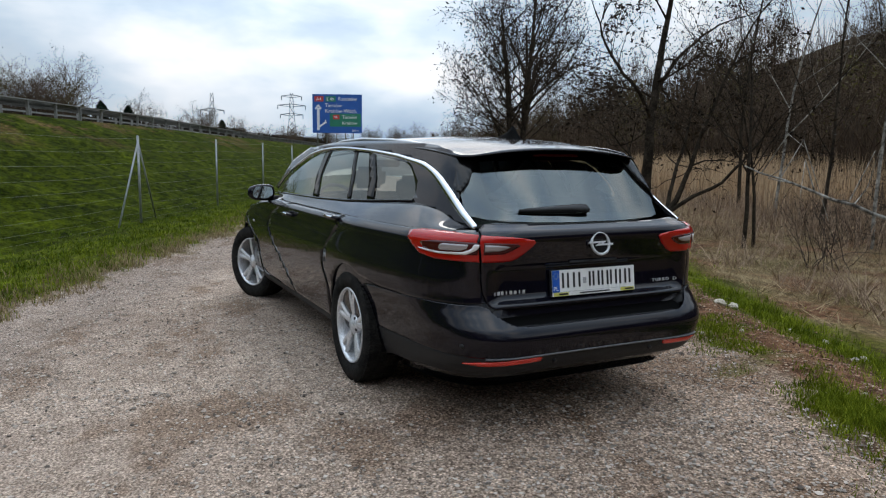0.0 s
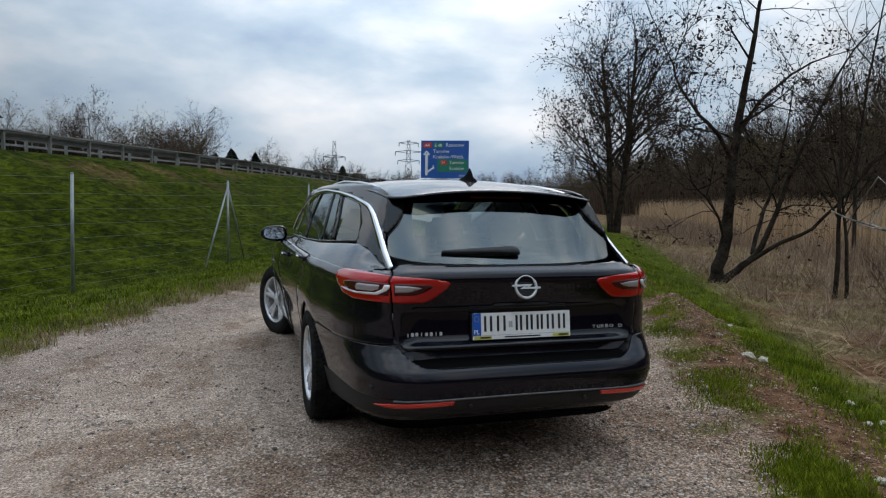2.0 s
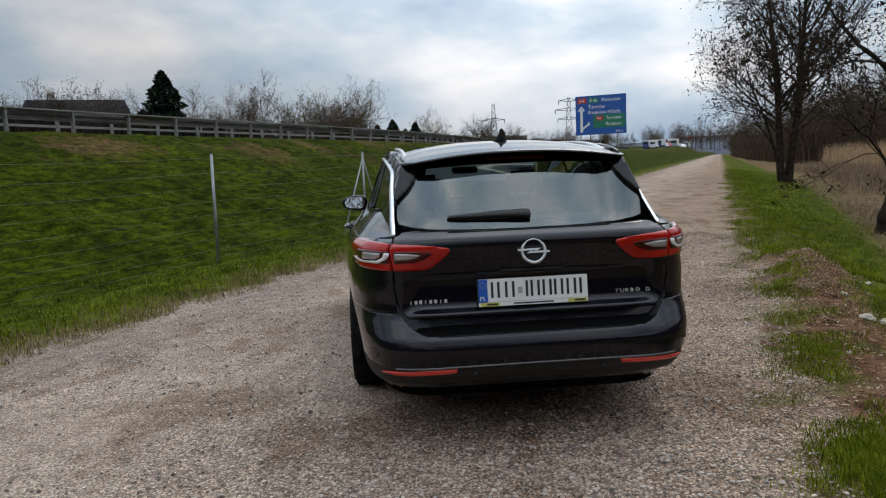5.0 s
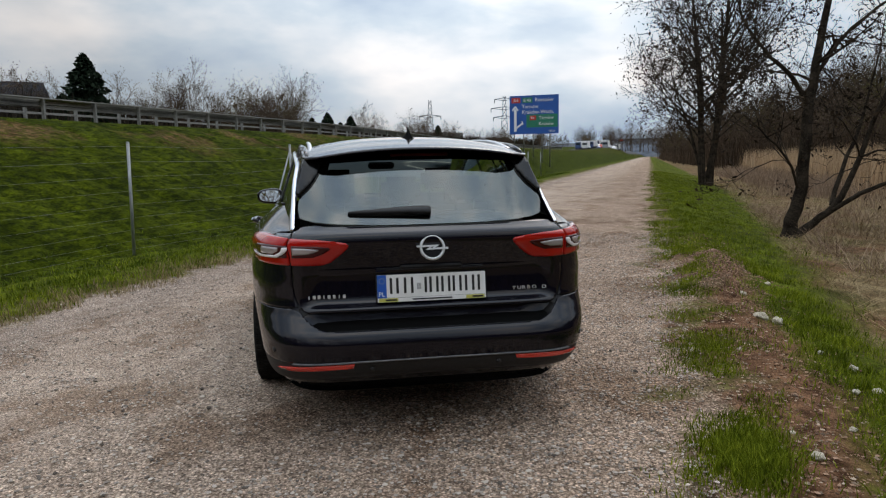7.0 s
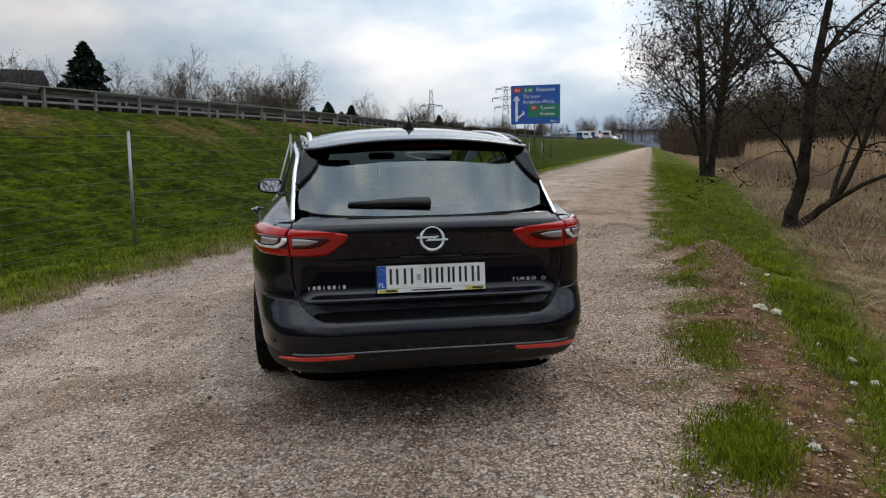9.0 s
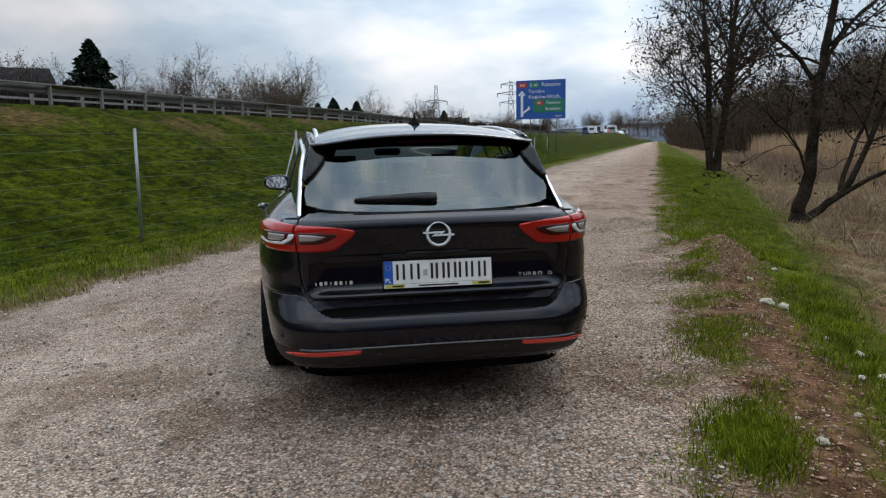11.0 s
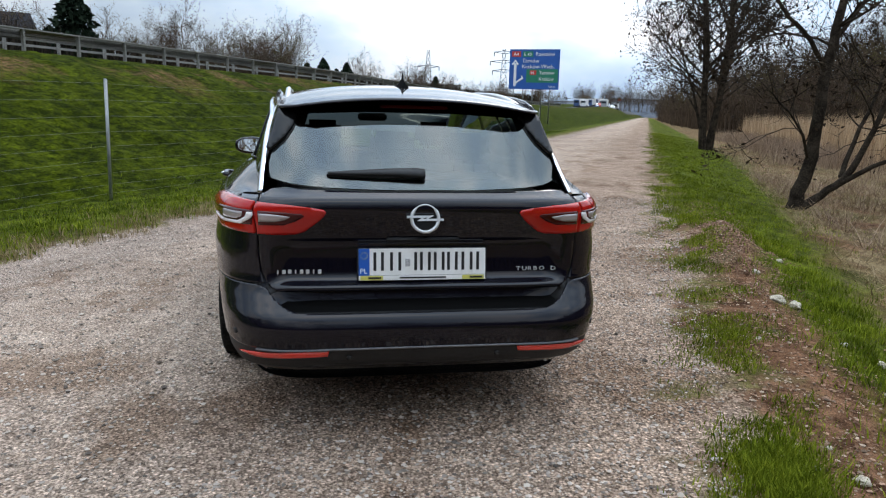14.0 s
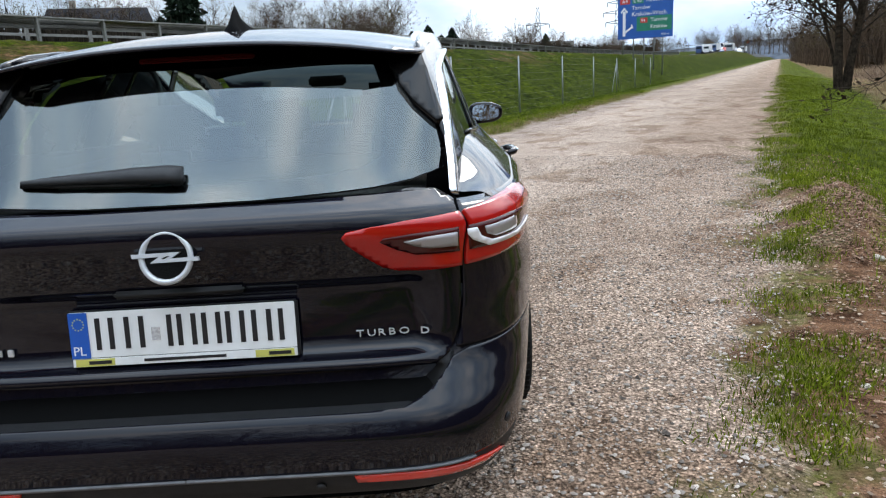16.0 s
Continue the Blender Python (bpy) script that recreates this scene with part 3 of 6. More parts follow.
part("green_panel", box(bmesh.new(), (2.95, 1.22, 0.012), (3.1, 1.22, 0.006)), SIGN_GREEN, panel, "green inset panel", False)
part("red_tab", box(bmesh.new(), (0.85, 0.50, 0.012), (0.62, 3.18, 0.006)), SIGN_RED, panel, "red route tab", False)
part("green_tab", box(bmesh.new(), (0.95, 0.50, 0.012), (1.72, 3.18, 0.006)), SIGN_GREEN, panel, "green route tab", False)
part("red_tab", box(bmesh.new(), (0.60, 0.42, 0.012), (2.25, 1.50, 0.018)), SIGN_RED, panel, "red route tab", False)
for txt, size, x, y in (("A4", 0.42, 0.36, 3.03), ("E 40", 0.40, 1.34, 3.03), ("Rzeszów", 0.50, 2.42, 3.03), ("Tarnów", 0.50, 1.18, 2.42), ("Kraków-Wsch.", 0.50, 1.18, 1.90), ("94", 0.34, 2.02, 1.38), ("Tarnów", 0.44, 2.80, 1.36), ("Kraków", 0.44, 2.80, 0.80), ("500 m", 0.26, 3.72, 0.16)):
    words(txt, size, (x, y, 0.026), SIGN_WHITE, panel)
bm = bmesh.new()
box(bm, (0.24, 2.1, 0.012), (0.55, 1.30, 0.006))
for sgn in (-1, 1):
    box(bm, (0.14, 0.50, 0.010), (0.55 + sgn * 0.13, 2.42, 0.006), Matrix.Rotation(radians(38 * sgn), 4, "Z"))
box(bm, (0.16, 0.85, 0.008), (0.92, 0.78, 0.006), Matrix.Rotation(radians(-55), 4, "Z"))
box(bm, (0.10, 0.34, 0.007), (1.24, 1.06, 0.006), Matrix.Rotation(radians(20), 4, "Z"))
box(bm, (0.10, 0.34, 0.006), (1.16, 0.93, 0.006), Matrix.Rotation(radians(100), 4, "Z"))
part("arrow", bm, SIGN_WHITE, panel, "white arrows", False)
for px in (0.45, 1.35, 2.25, 3.10, 3.85):
    lz = 12.0 - px
    bm = bmesh.new()
    rod(bm, (px, ground_z(SIGN_S, lz) - 3.52 - 0.3, -0.10), (px, SH - 0.2, -0.10), 0.055, sides=10)
    part("post", bm, GALVANISED, sign, "galvanised post")


# ---- plants and loose ground cover ----
BARK = noisy("dark_bark", (0.017, 0.013, 0.010), (0.058, 0.046, 0.034), 5, 0.95, bumpy=0.5, dist=0.02, fine=40)
TWIG = noisy("twig", (0.030, 0.022, 0.017), (0.070, 0.054, 0.042), 3, 0.95)
FOREST_TWIG = noisy("forest_twig", (0.052, 0.036, 0.026), (0.120, 0.086, 0.060), 0.4, 0.95)
BIRCH = noisy("birch_bark", (0.07, 0.06, 0.05), (0.42, 0.39, 0.34), 6, 0.8, fine=30)
DEAD_LEAF = leafy("dead_leaf", (0.012, 0.009, 0.007), (0.050, 0.034, 0.022))
BUD = leafy("spring_bud", (0.055, 0.048, 0.015), (0.12, 0.105, 0.035))
MAUVE = leafy("withered_brush", (0.13, 0.085, 0.058), (0.37, 0.265, 0.185))
BLOSSOM = leafy("pale_bud", (0.055, 0.042, 0.030), (0.15, 0.115, 0.085))
GRASS = leafy("grass_blade", (0.055, 0.088, 0.005), (0.250, 0.290, 0.026), 0.7, 1.6)
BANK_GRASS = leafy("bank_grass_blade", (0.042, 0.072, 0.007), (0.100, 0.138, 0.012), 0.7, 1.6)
STRAW = leafy("straw", (0.15, 0.105, 0.058), (0.36, 0.27, 0.155))
REED = leafy("reed", (0.26, 0.175, 0.105), (0.60, 0.43, 0.27))
CONIFER_GREEN = leafy("conifer_needle", (0.008, 0.014, 0.009), (0.022, 0.034, 0.020))
VERGE_STONE = leafy("verge_stone", (0.085, 0.055, 0.038), (0.48, 0.37, 0.275), 0.95)
PEBBLE = leafy("gravel_stone", (0.085, 0.070, 0.060), (0.56, 0.480, 0.410), 0.9)
CHIP = leafy("bark_chip", (0.070, 0.036, 0.022), (0.34, 0.215, 0.145), 0.95)
PALE_STONE = noisy("pale_stone", (0.36, 0.31, 0.23), (0.68, 0.61, 0.49), 14, 0.9, bumpy=0.5, fine=60)


class Net:
    """Collects tubes and blades, and turns them into one mesh."""

    def __init__(self):
        self.v, self.f, self.n = [], [], 0

    def add(self, verts, faces):
        self.v.append(np.asarray(verts, dtype=np.float64).reshape(-1, 3))
        self.f += [tuple(i + self.n for i in f) for f in faces]
        self.n += len(self.v[-1])

    def tube(self, pts, radii, sides):
        k = len(pts)
        ring = []
        for i in range(k):
            d = pts[min(i + 1, k - 1)] - pts[max(i - 1, 0)]
            d = d / (np.linalg.norm(d) + 1e-9)
            a = np.cross(d, (0.3, 0.5, 0.81)); a /= np.linalg.norm(a) + 1e-9
            b = np.cross(d, a)
            for j in range(sides):
                t = 2 * math.pi * j / sides
                ring.append(pts[i] + (a * math.cos(t) + b * math.sin(t)) * radii[i])
        faces = [(i * sides + j, i * sides + (j + 1) % sides, (i + 1) * sides + (j + 1) % sides, (i + 1) * sides + j) for i in range(k - 1) for j in range(sides)]
        self.add(ring, faces)

    def mesh(self, name, mat, shade=False):
        me = bpy.data.meshes.new(name)
        me.from_pydata(np.concatenate(self.v).tolist() if self.v else [], [], self.f)
        me.materials.append(mat)
        smooth(me, shade)
        return me


THIN, SEG = [0.0035], [9, 3]


def limb(rng, net, tips, start, way, length, radius, level, top, bend=0.25, up=0.15, sides=None, leafs=True, kids=None):
    """A branch with its side branches, down to twigs."""
    k = max(SEG[1], int(length / 0.28) if level < 2 else SEG[1])
    k = min(k, SEG[0])
    p, d = np.array(start, float), np.array(way, float)
    d /= np.linalg.norm(d)
    pts, dirs = [p.copy()], [d.copy()]
    for i in range(k):
        d = d + rng.normal(0, bend / math.sqrt(k), 3) + np.array((0, 0, up / k))
        d /= np.linalg.norm(d)
        p = p + d * length / k
        pts.append(p.copy()), dirs.append(d.copy())
    radii = [radius * (1 - 0.72 * i / k) for i in range(k + 1)]
    if level >= top and SEG[0] <= 4:
        a = np.cross(d, rng.normal(0, 1, 3))
        a *= radius * 1.1 / (np.linalg.norm(a) + 1e-9)
        net.add([pts[0] - a, pts[0] + a, pts[-1]], [(0, 1, 2)])
    else:
        net.tube(pts, radii, sides or (7 if radius > 0.06 else 5 if radius > 0.02 and SEG[0] > 4 else 3))
    if level >= top:
        tips.append((pts[-1], dirs[-1]))
        if leafs:
            tips.append((pts[len(pts) // 2], dirs[-1]))
        return
    n = kids[level] if kids else 5
    for j in range(n):
        t = 0.28 + 0.72 * (j + rng.random()) / n
        i = min(int(t * k), k - 1)
        q = pts[i] + (pts[i + 1] - pts[i]) * (t * k - i)
        side = rng.normal(0, 1, 3)
        side -= side @ dirs[i] * dirs[i]
        side /= np.linalg.norm(side) + 1e-9
        w = dirs[i] * rng.uniform(0.45, 0.95) + side * rng.uniform(0.5, 1.0)
        limb(rng, net, tips, q, w, length * rng.uniform(0.38, 0.66) * (1.12 - 0.5 * t), max(radii[i] * rng.uniform(0.38, 0.6), THIN[0]), level + 1, top, bend * 1.1, up, leafs=leafs, kids=kids)


def leaves(rng, tips, per, size, spread, droop=0.0):
    net = Net()
    V, F, n = [], [], 0
    for p, d in tips:
        for _ in range(rng.poisson(per)):
            c = p + rng.normal(0, spread, 3) - np.array((0, 0, droop * rng.random()))
            a = rng.normal(0, 1, 3); a /= np.linalg.norm(a)
            b = rng.normal(0, 1, 3); b = np.cross(a, b); b /= np.linalg.norm(b) + 1e-9
            s = size * rng.uniform(0.5, 1.3)
            V += [c - a * s, c + b * s * 0.45, c + a * s, c - b * s * 0.45]
            F.append((n, n + 1, n + 2, n + 3)); n += 4
    net.add(V, F)
    return net


def rocking(rng, a, b, k, amp):
    out = [np.array(a, float)]
    for i in range(1, k + 1):
        t = i / k
        out.append(np.array(a) * (1 - t) + np.array(b) * t + rng.normal(0, amp, 3) * (t < 1))
    return out


# the crooked tree with a forked foot beside the track
VIEW_R = np.array((math.cos(radians(12)), -math.sin(radians(12)), 0))
VIEW_F = np.array((math.sin(radians(12)), math.cos(radians(12)), 0))


def limb_line(rng, net, tips, flat, radii, side_from, kids, top, deep=0.0, dense=1.0):
    """A main limb along a bent line (right, up, away), with side branches from some height on."""
    pts = [VIEW_R * x + VIEW_F * y + np.array((0, 0, z)) for x, z, y in flat]
    fine, rad = [], []
    for i in range(len(pts) - 1):
        for j in range(3):
            t = j / 3
            fine.append(pts[i] * (1 - t) + pts[i + 1] * t + rng.normal(0, 0.012, 3))
            rad.append(radii[i] * (1 - t) + radii[i + 1] * t)
    fine.append(pts[-1]), rad.append(radii[-1])
    net.tube(fine, rad, 9)
    for i in range(len(fine) - 1):
        if fine[i][2] < side_from:
            continue
        d = fine[i + 1] - fine[i]
        d /= np.linalg.norm(d)
        for _ in range(rng.poisson(dense)):
            s = rng.normal(0, 1, 3)
            s -= s @ d * d
            s /= np.linalg.norm(s)
            limb(rng, net, tips, fine[i], d * rng.uniform(0.3, 0.8) + s, rng.uniform(0.9, 2.3), max(0.012, rad[i] * rng.uniform(0.3, 0.5)), 1, top, 0.45, 0.1, kids=kids)
    limb(rng, net, tips, fine[-1], fine[-1] - fine[-2], 2.0, radii[-1], 1, top, 0.3, 0.2, kids=kids)


def crooked_tree():
    rng = np.random.default_rng(11)
    net, tips = Net(), []
    K = (6, 6, 5)
    limb_line(rng, net, tips, [(0.0, -0.15, 0), (0.10, 0.35, 0), (0.26, 1.0, 0), (0.30, 1.7, 0.05), (0.34, 2.3, 0.1), (0.48, 3.2, 0.2), (0.72, 4.5, 0.3), (0.95, 6.0, 0.3)], [0.160, 0.124, 0.108, 0.100, 0.092, 0.076, 0.056, 0.032], 2.3, K, 3, dense=1.7)
    limb_line(rng, net, tips, [(0.12, 0.05, 0), (0.45, 0.30, -0.05), (0.80, 0.60, -0.1), (1.10, 1.2, -0.1), (1.35, 2.1, -0.2), (1.75, 3.2, -0.3), (2.3, 4.4, -0.4)], [0.088, 0.072, 0.062, 0.051, 0.040, 0.032, 0.020], 1.2, K, 3, dense=1.4)
    limb_line(rng, net, tips, [(0.70, 0.50, -0.1), (1.15, 0.85, -0.3), (1.7, 1.15, -0.5), (2.3, 1.9, -0.7), (2.8, 2.6, -0.9)], [0.048, 0.040, 0.032, 0.024, 0.016], 1.0, K, 3, dense=1.2)
    limb_line(rng, net, tips, [(0.82, 0.62, 0.1), (1.3, 1.5, 0.5), (1.7, 2.3, 0.8), (2.0, 3.2, 1.0)], [0.048, 0.036, 0.028, 0.018], 1.2, K, 3, dense=1.2)
    limb_line(rng, net, tips, [(0.36, 2.45, 0.1), (-0.1, 2.95, -0.2), (-0.55, 3.3, -0.3), (-1.0, 3.8, -0.4), (-1.3, 4.4, -0.5)], [0.048, 0.040, 0.032, 0.024, 0.014], 2.4, K, 3, dense=1.4)
    limb_line(rng, net, tips, [(0.42, 2.9, 0.1), (1.0, 3.7, 0.4), (1.8, 4.3, 0.6), (2.6, 4.7, 0.8)], [0.044, 0.036, 0.026, 0.016], 3.0, K, 3, dense=1.6)
    limb_line(rng, net, tips, [(0.20, 0.9, 0), (-0.05, 1.35, -0.2), (-0.35, 1.75, -0.3), (-0.9, 2.2, -0.4)], [0.028, 0.024, 0.018, 0.010], 1.2, K, 3, dense=1.0)
    t = thing("tree", "crooked bare tree with forked trunk and withered leaves beside the track", "tree", "trees beside the track", m=Matrix.Translation((8.0, 8.6, -0.28)))
    piece("trunk", net.mesh("trunk", BARK, True), t)
    piece("crown", leaves(rng, tips, 0.75, 0.048, 0.07, 0.10).mesh("crown", DEAD_LEAF), t, "withered hanging leaves")


THIN[0] = 0.0062
crooked_tree()
THIN[0] = 0.0035


def clump_tree():
    """The tall tree of several stems further along the track."""
    rng = np.random.default_rng(5)
    net, tips = Net(), []
    for x, lean, h, r in ((0.0, (-0.04, 0.02), 9.5, 0.17), (0.35, (0.04, -0.05), 10.0, 0.19), (0.6, (0.10, 0.06), 8.8, 0.15), (-0.15, (-0.14, -0.05), 8.2, 0.12), (0.3, (0.22, 0.0), 7.0, 0.10), (0.1, (-0.26, 0.05), 6.5, 0.09)):
        limb(rng, net, tips, (x * 0.8, x * 0.2, -0.2), (lean[0], lean[1], 1.0), h, r, 0, 3, bend=0.12, up=0.26, kids=(15, 7, 5))
    t = thing("tree", "tall bare tree with several stems and withered leaves beside the track", "tree", "trees beside the track", m=Matrix.Translation((18.5, 30.0, -0.1)))
    piece("trunk", net.mesh("trunk", BARK, True), t)
    piece("crown", leaves(rng, tips, 1.0, 0.080, 0.14, 0.20).mesh("crown", DEAD_LEAF), t, "withered hanging leaves")


THIN[0] = 0.013
clump_tree()
THIN[0] = 0.0035

# young trees, birches and shrubs in the dry field
def ground_at(x, y):
    s, l = x * DIR.x + y * DIR.y, x * LEFT.x + y * LEFT.y
    return ground_z(s, l)


def young_tree(x, y, h, r, seed, bark=BARK, label="slim bare tree in the dry field", kids=(9, 4), lean=(0.05, 0.0), leaf=DEAD_LEAF, top=2):
    rng = np.random.default_rng(seed)
    net, tips = Net(), []
    limb(rng, net, tips, (0, 0, -0.2), (*lean, 1.0), h, r, 0, top, bend=0.14, up=0.3, kids=kids)
    t = thing("tree", label, "tree", "slim trees in the field", m=Matrix.Translation((x, y, ground_at(x, y))))
    piece("trunk", net.mesh("trunk", bark, True), t)
    if leaf:
        piece("crown", leaves(rng, tips, 0.35, 0.035, 0.05, 0.05).mesh("crown", leaf), t, "withered leaves")


rr = random.Random(4)
for i, (az, dist, h, r, bk) in enumerate(((50, 15.0, 4.2, 0.055, 0), (50.7, 15.2, 3.6, 0.045, 0), (58.3, 17.0, 8.5, 0.07, 1), (52, 24.0, 9.0, 0.08, 1), (55, 21.0, 7.5, 0.06, 0), (62, 20.0, 8.0, 0.07, 0), (66, 24, 9.0, 0.08, 1), (49.5, 28, 9.0, 0.08, 0), (60, 30, 10, 0.09, 0), (70, 18, 7, 0.06, 0))):
    a = radians(az)
    young_tree(-2.28 + dist * math.sin(a), -2.82 + dist * math.cos(a), h, r * (0.62 if bk else 0.9), 30 + i, BIRCH if bk else BARK, "slim birch with pale bark in the dry field" if bk else "slim dark bare tree in the dry field", lean=(rr.uniform(-0.05, 0.05), rr.uniform(-0.05, 0.05)))

# fallen birch lying across the shrubs
rng = np.random.default_rng(8)
net = Net()
a0, a1 = np.array((8.5, 6.3, 1.25)), np.array((9.2, 3.6, 0.30))
pts = rocking(rng, a0, a1, 9, 0.018)
pts.append(a1 + (a1 - a0) * 0.55 + np.array((0, 0, -0.15)))
net.tube(pts, [0.012, 0.016, 0.019, 0.022, 0.025, 0.027, 0.029, 0.031, 0.033, 0.035, 0.038], 8)
birch = thing("fallen_birch", "pale fallen birch stem leaning over the shrubs", "fallen tree")
piece("trunk", net.mesh("trunk", BIRCH, True), birch)
for i in range(1, 7):
    net = Net()
    net.tube([pts[i], pts[i] + rng.normal(0, 0.25, 3) + np.array((0, 0, 0.3)), pts[i] + rng.normal(0, 0.5, 3) + np.array((0, 0, 0.5))], [0.014, 0.010, 0.005], 4)
    piece("branch", net.mesh("branch", BIRCH, True), birch)


def bush(x, y, seed, size, label="tangled leafless shrub in the dry field"):
    rng = np.random.default_rng(seed)
    net, tips = Net(), []
    for _ in range(int(9 * size) + 6):
        limb(rng, net, tips, rng.normal(0, 0.22 * size, 3) * (1, 1, 0), (rng.normal(0, 0.45), rng.normal(0, 0.45), 1), rng.uniform(0.7, 1.5) * size, 0.010, 1, 3, bend=0.5, up=0.0, kids=(4, 4, 3), leafs=False)
    return net


shrub_meshes = [bush(0, 0, 50 + i, 1.0).mesh("shrub", TWIG) for i in range(4)]
for i in range(12):
    a, dist = radians(rr.uniform(50, 76)), rr.uniform(11, 26)
    x, y = -1.5 + dist * math.sin(a), -3 + dist * math.cos(a)
    l = x * LEFT.x + y * LEFT.y
    if l > -4.6:
        continue
    k = rr.uniform(0.7, 1.5)
    ob = new("shrub", shrub_meshes[i % 4])
    ob.matrix_basis = Matrix.Translation((x, y, ground_at(x, y) - 0.05)) @ Matrix.Rotation(rr.uniform(0, 6), 4, "Z") @ Matrix.Diagonal((k, k, k * rr.uniform(0.8, 1.3), 1))
    tagged(ob, "tangled leafless shrub in the dry field", "shrub", "shrubs in the field")


# ---- woods ----
def wood_mesh(seed, h, leaf=None, spread=1.0):
    rng = np.random.default_rng(seed)
    net, tips = Net(), []
    for j in range(rng.integers(1, 3)):
        limb(rng, net, tips, (j * 0.5, 0, -0.5), (rng.normal(0, 0.06), rng.normal(0, 0.06), 1), h * rng.uniform(0.8, 1.0), 0.11 * h / 9, 0, 3, bend=0.12, up=0.35, kids=(13, 6, 4), sides=4)
    return net, tips, rng


WOODS = []
THIN[0], SEG[0], SEG[1] = 0.019, 4, 2
for i in range(6):
    net, tips, rng = wood_mesh(70 + i, 9.0 + i * 0.6)
    bud = leaves(rng, tips, 1.0, 0.11, 0.25).mesh("crown", (DEAD_LEAF, BUD, BLOSSOM)[i % 3])
    WOODS.append((net.mesh("trunk", FOREST_TWIG), bud))


def wood_tree(x, y, z, k, i, r, group="trees of the wood", label="leafless brown tree at the edge of the wood, which is partly added out of view"):
    a, b = WOODS[i % len(WOODS)]
    t = thing("tree", label, "tree", group, m=Matrix.Translation((x, y, z)) @ Matrix.Rotation(r, 4, "Z") @ Matrix.Diagonal((k, k, k, 1)))
    piece("trunk", a, t)
    piece("crown", b, t, "fine twigs and buds")


def wood_edge(s):
    return table(s, [-60, 0, 30, 55, 90, 140, 300], [-26, -27, -27, -19, -7.5, -4.5, -3.5])


def hill_z(s, l):
    """Height of the wooded hill, which rises behind the field."""
    d = max(0.0, wood_edge(min(s, 300)) - 6 - l)
    return -0.6 + min(d * 0.36, 3.0 + d * 0.24, 9.0 + d * 0.12) * table(s, [60, 130], [1.65, 1.0]) * (1 + 0.12 * fbm(s, l, 0.03)) + 0.5 * fbm(s, l, 0.35) * min(1, d / 6)


n = 0
for row in range(4):
    s = -30.0
    while s < 320:
        s += rr.uniform(2.6, 4.6) * (1 + max(0, s - 60) / 60) * (1.0 + 0.12 * row)
        l = wood_edge(s) - row * rr.uniform(5.0, 9.5) - rr.uniform(0, 2.5)
        k = rr.uniform(0.58, 0.86)
        z = max(ground_z(s, l), hill_z(s, l)) - 0.1
        p = on_road(s, l, z)
        wood_tree(p.x, p.y, z, k, n, rr.uniform(0, 6))
        n += 1
# trees added out of view behind the eye, so the car reflects something dark
for row in range(2):
    l = -40.0
    while l < 30:
        l += rr.uniform(3.0, 4.6)
        s = -17.0 - row * 2.5 - rr.uniform(0, 2) - 0.10 * abs(l)
        z = ground_z(s, l) - 0.1
        p = on_road(s, l, z)
        wood_tree(p.x, p.y, z, rr.uniform(0.7, 1.0), n, rr.uniform(0, 6))
        n += 1


# ---- car: the shape of its body ----
REAR = curve([(0.20, 0.10), (0.26, 0.02), (0.33, -0.085), (0.37, -0.115), (0.42, -0.130), (0.49, -0.142), (0.525, -0.140), (0.536, -0.128), (0.546, -0.075), (0.553, -0.030), (0.560, -0.004), (0.575, 0.008), (0.600, 0.008), (0.614, -0.004), (0.621, -0.034),
              (0.630, -0.049), (0.643, -0.047), (0.652, -0.028), (0.664, -0.010), (0.69, 0.002), (0.80, 0.010), (0.84, -0.008), (0.90, -0.032), (0.955, -0.050), (0.985, -0.042), (1.01, 0.0), (1.05, 0.062), (1.10, 0.112)])
REAR_SIDE = curve([(0.20, 0.10), (0.26, 0.02), (0.33, -0.085), (0.37, -0.115), (0.42, -0.130), (0.49, -0.142), (0.53, -0.130), (0.58, -0.090), (0.63, -0.048), (0.66, -0.034), (0.70, -0.030), (0.78, -0.032), (0.86, -0.040), (0.955, -0.050), (0.985, -0.042), (1.01, 0.0), (1.05, 0.062), (1.10, 0.112)])
WIDE = curve([(0.20, 0.80), (0.26, 0.855), (0.35, 0.886), (0.50, 0.906), (0.66, 0.924), (0.76, 0.928), (0.84, 0.917), (0.90, 0.911), (0.942, 0.914), (0.956, 0.906), (0.985, 0.872), (1.02, 0.832), (1.06, 0.795)])
PLAN = curve([(0.0, 0.908), (0.26, 0.918), (0.5, 0.944), (0.7, 0.966), (1.1, 0.998), (2.4, 0.992), (3.6, 1.0), (4.3, 0.975), (4.9, 0.90)])
NOSE = curve([(0.20, 4.62), (0.3, 4.76), (0.5, 4.82), (0.66, 4.80), (0.75, 4.72), (0.86, 4.45), (0.93, 4.05), (0.98, 3.6), (1.02, 3.35), (1.1, 3.2)])
ROUND_B = 0.50
ROUND = curve([(0.25, 7.5), (0.42, 7.6), (0.60, 7.6), (0.75, 7.4), (1.0, 7.0)])


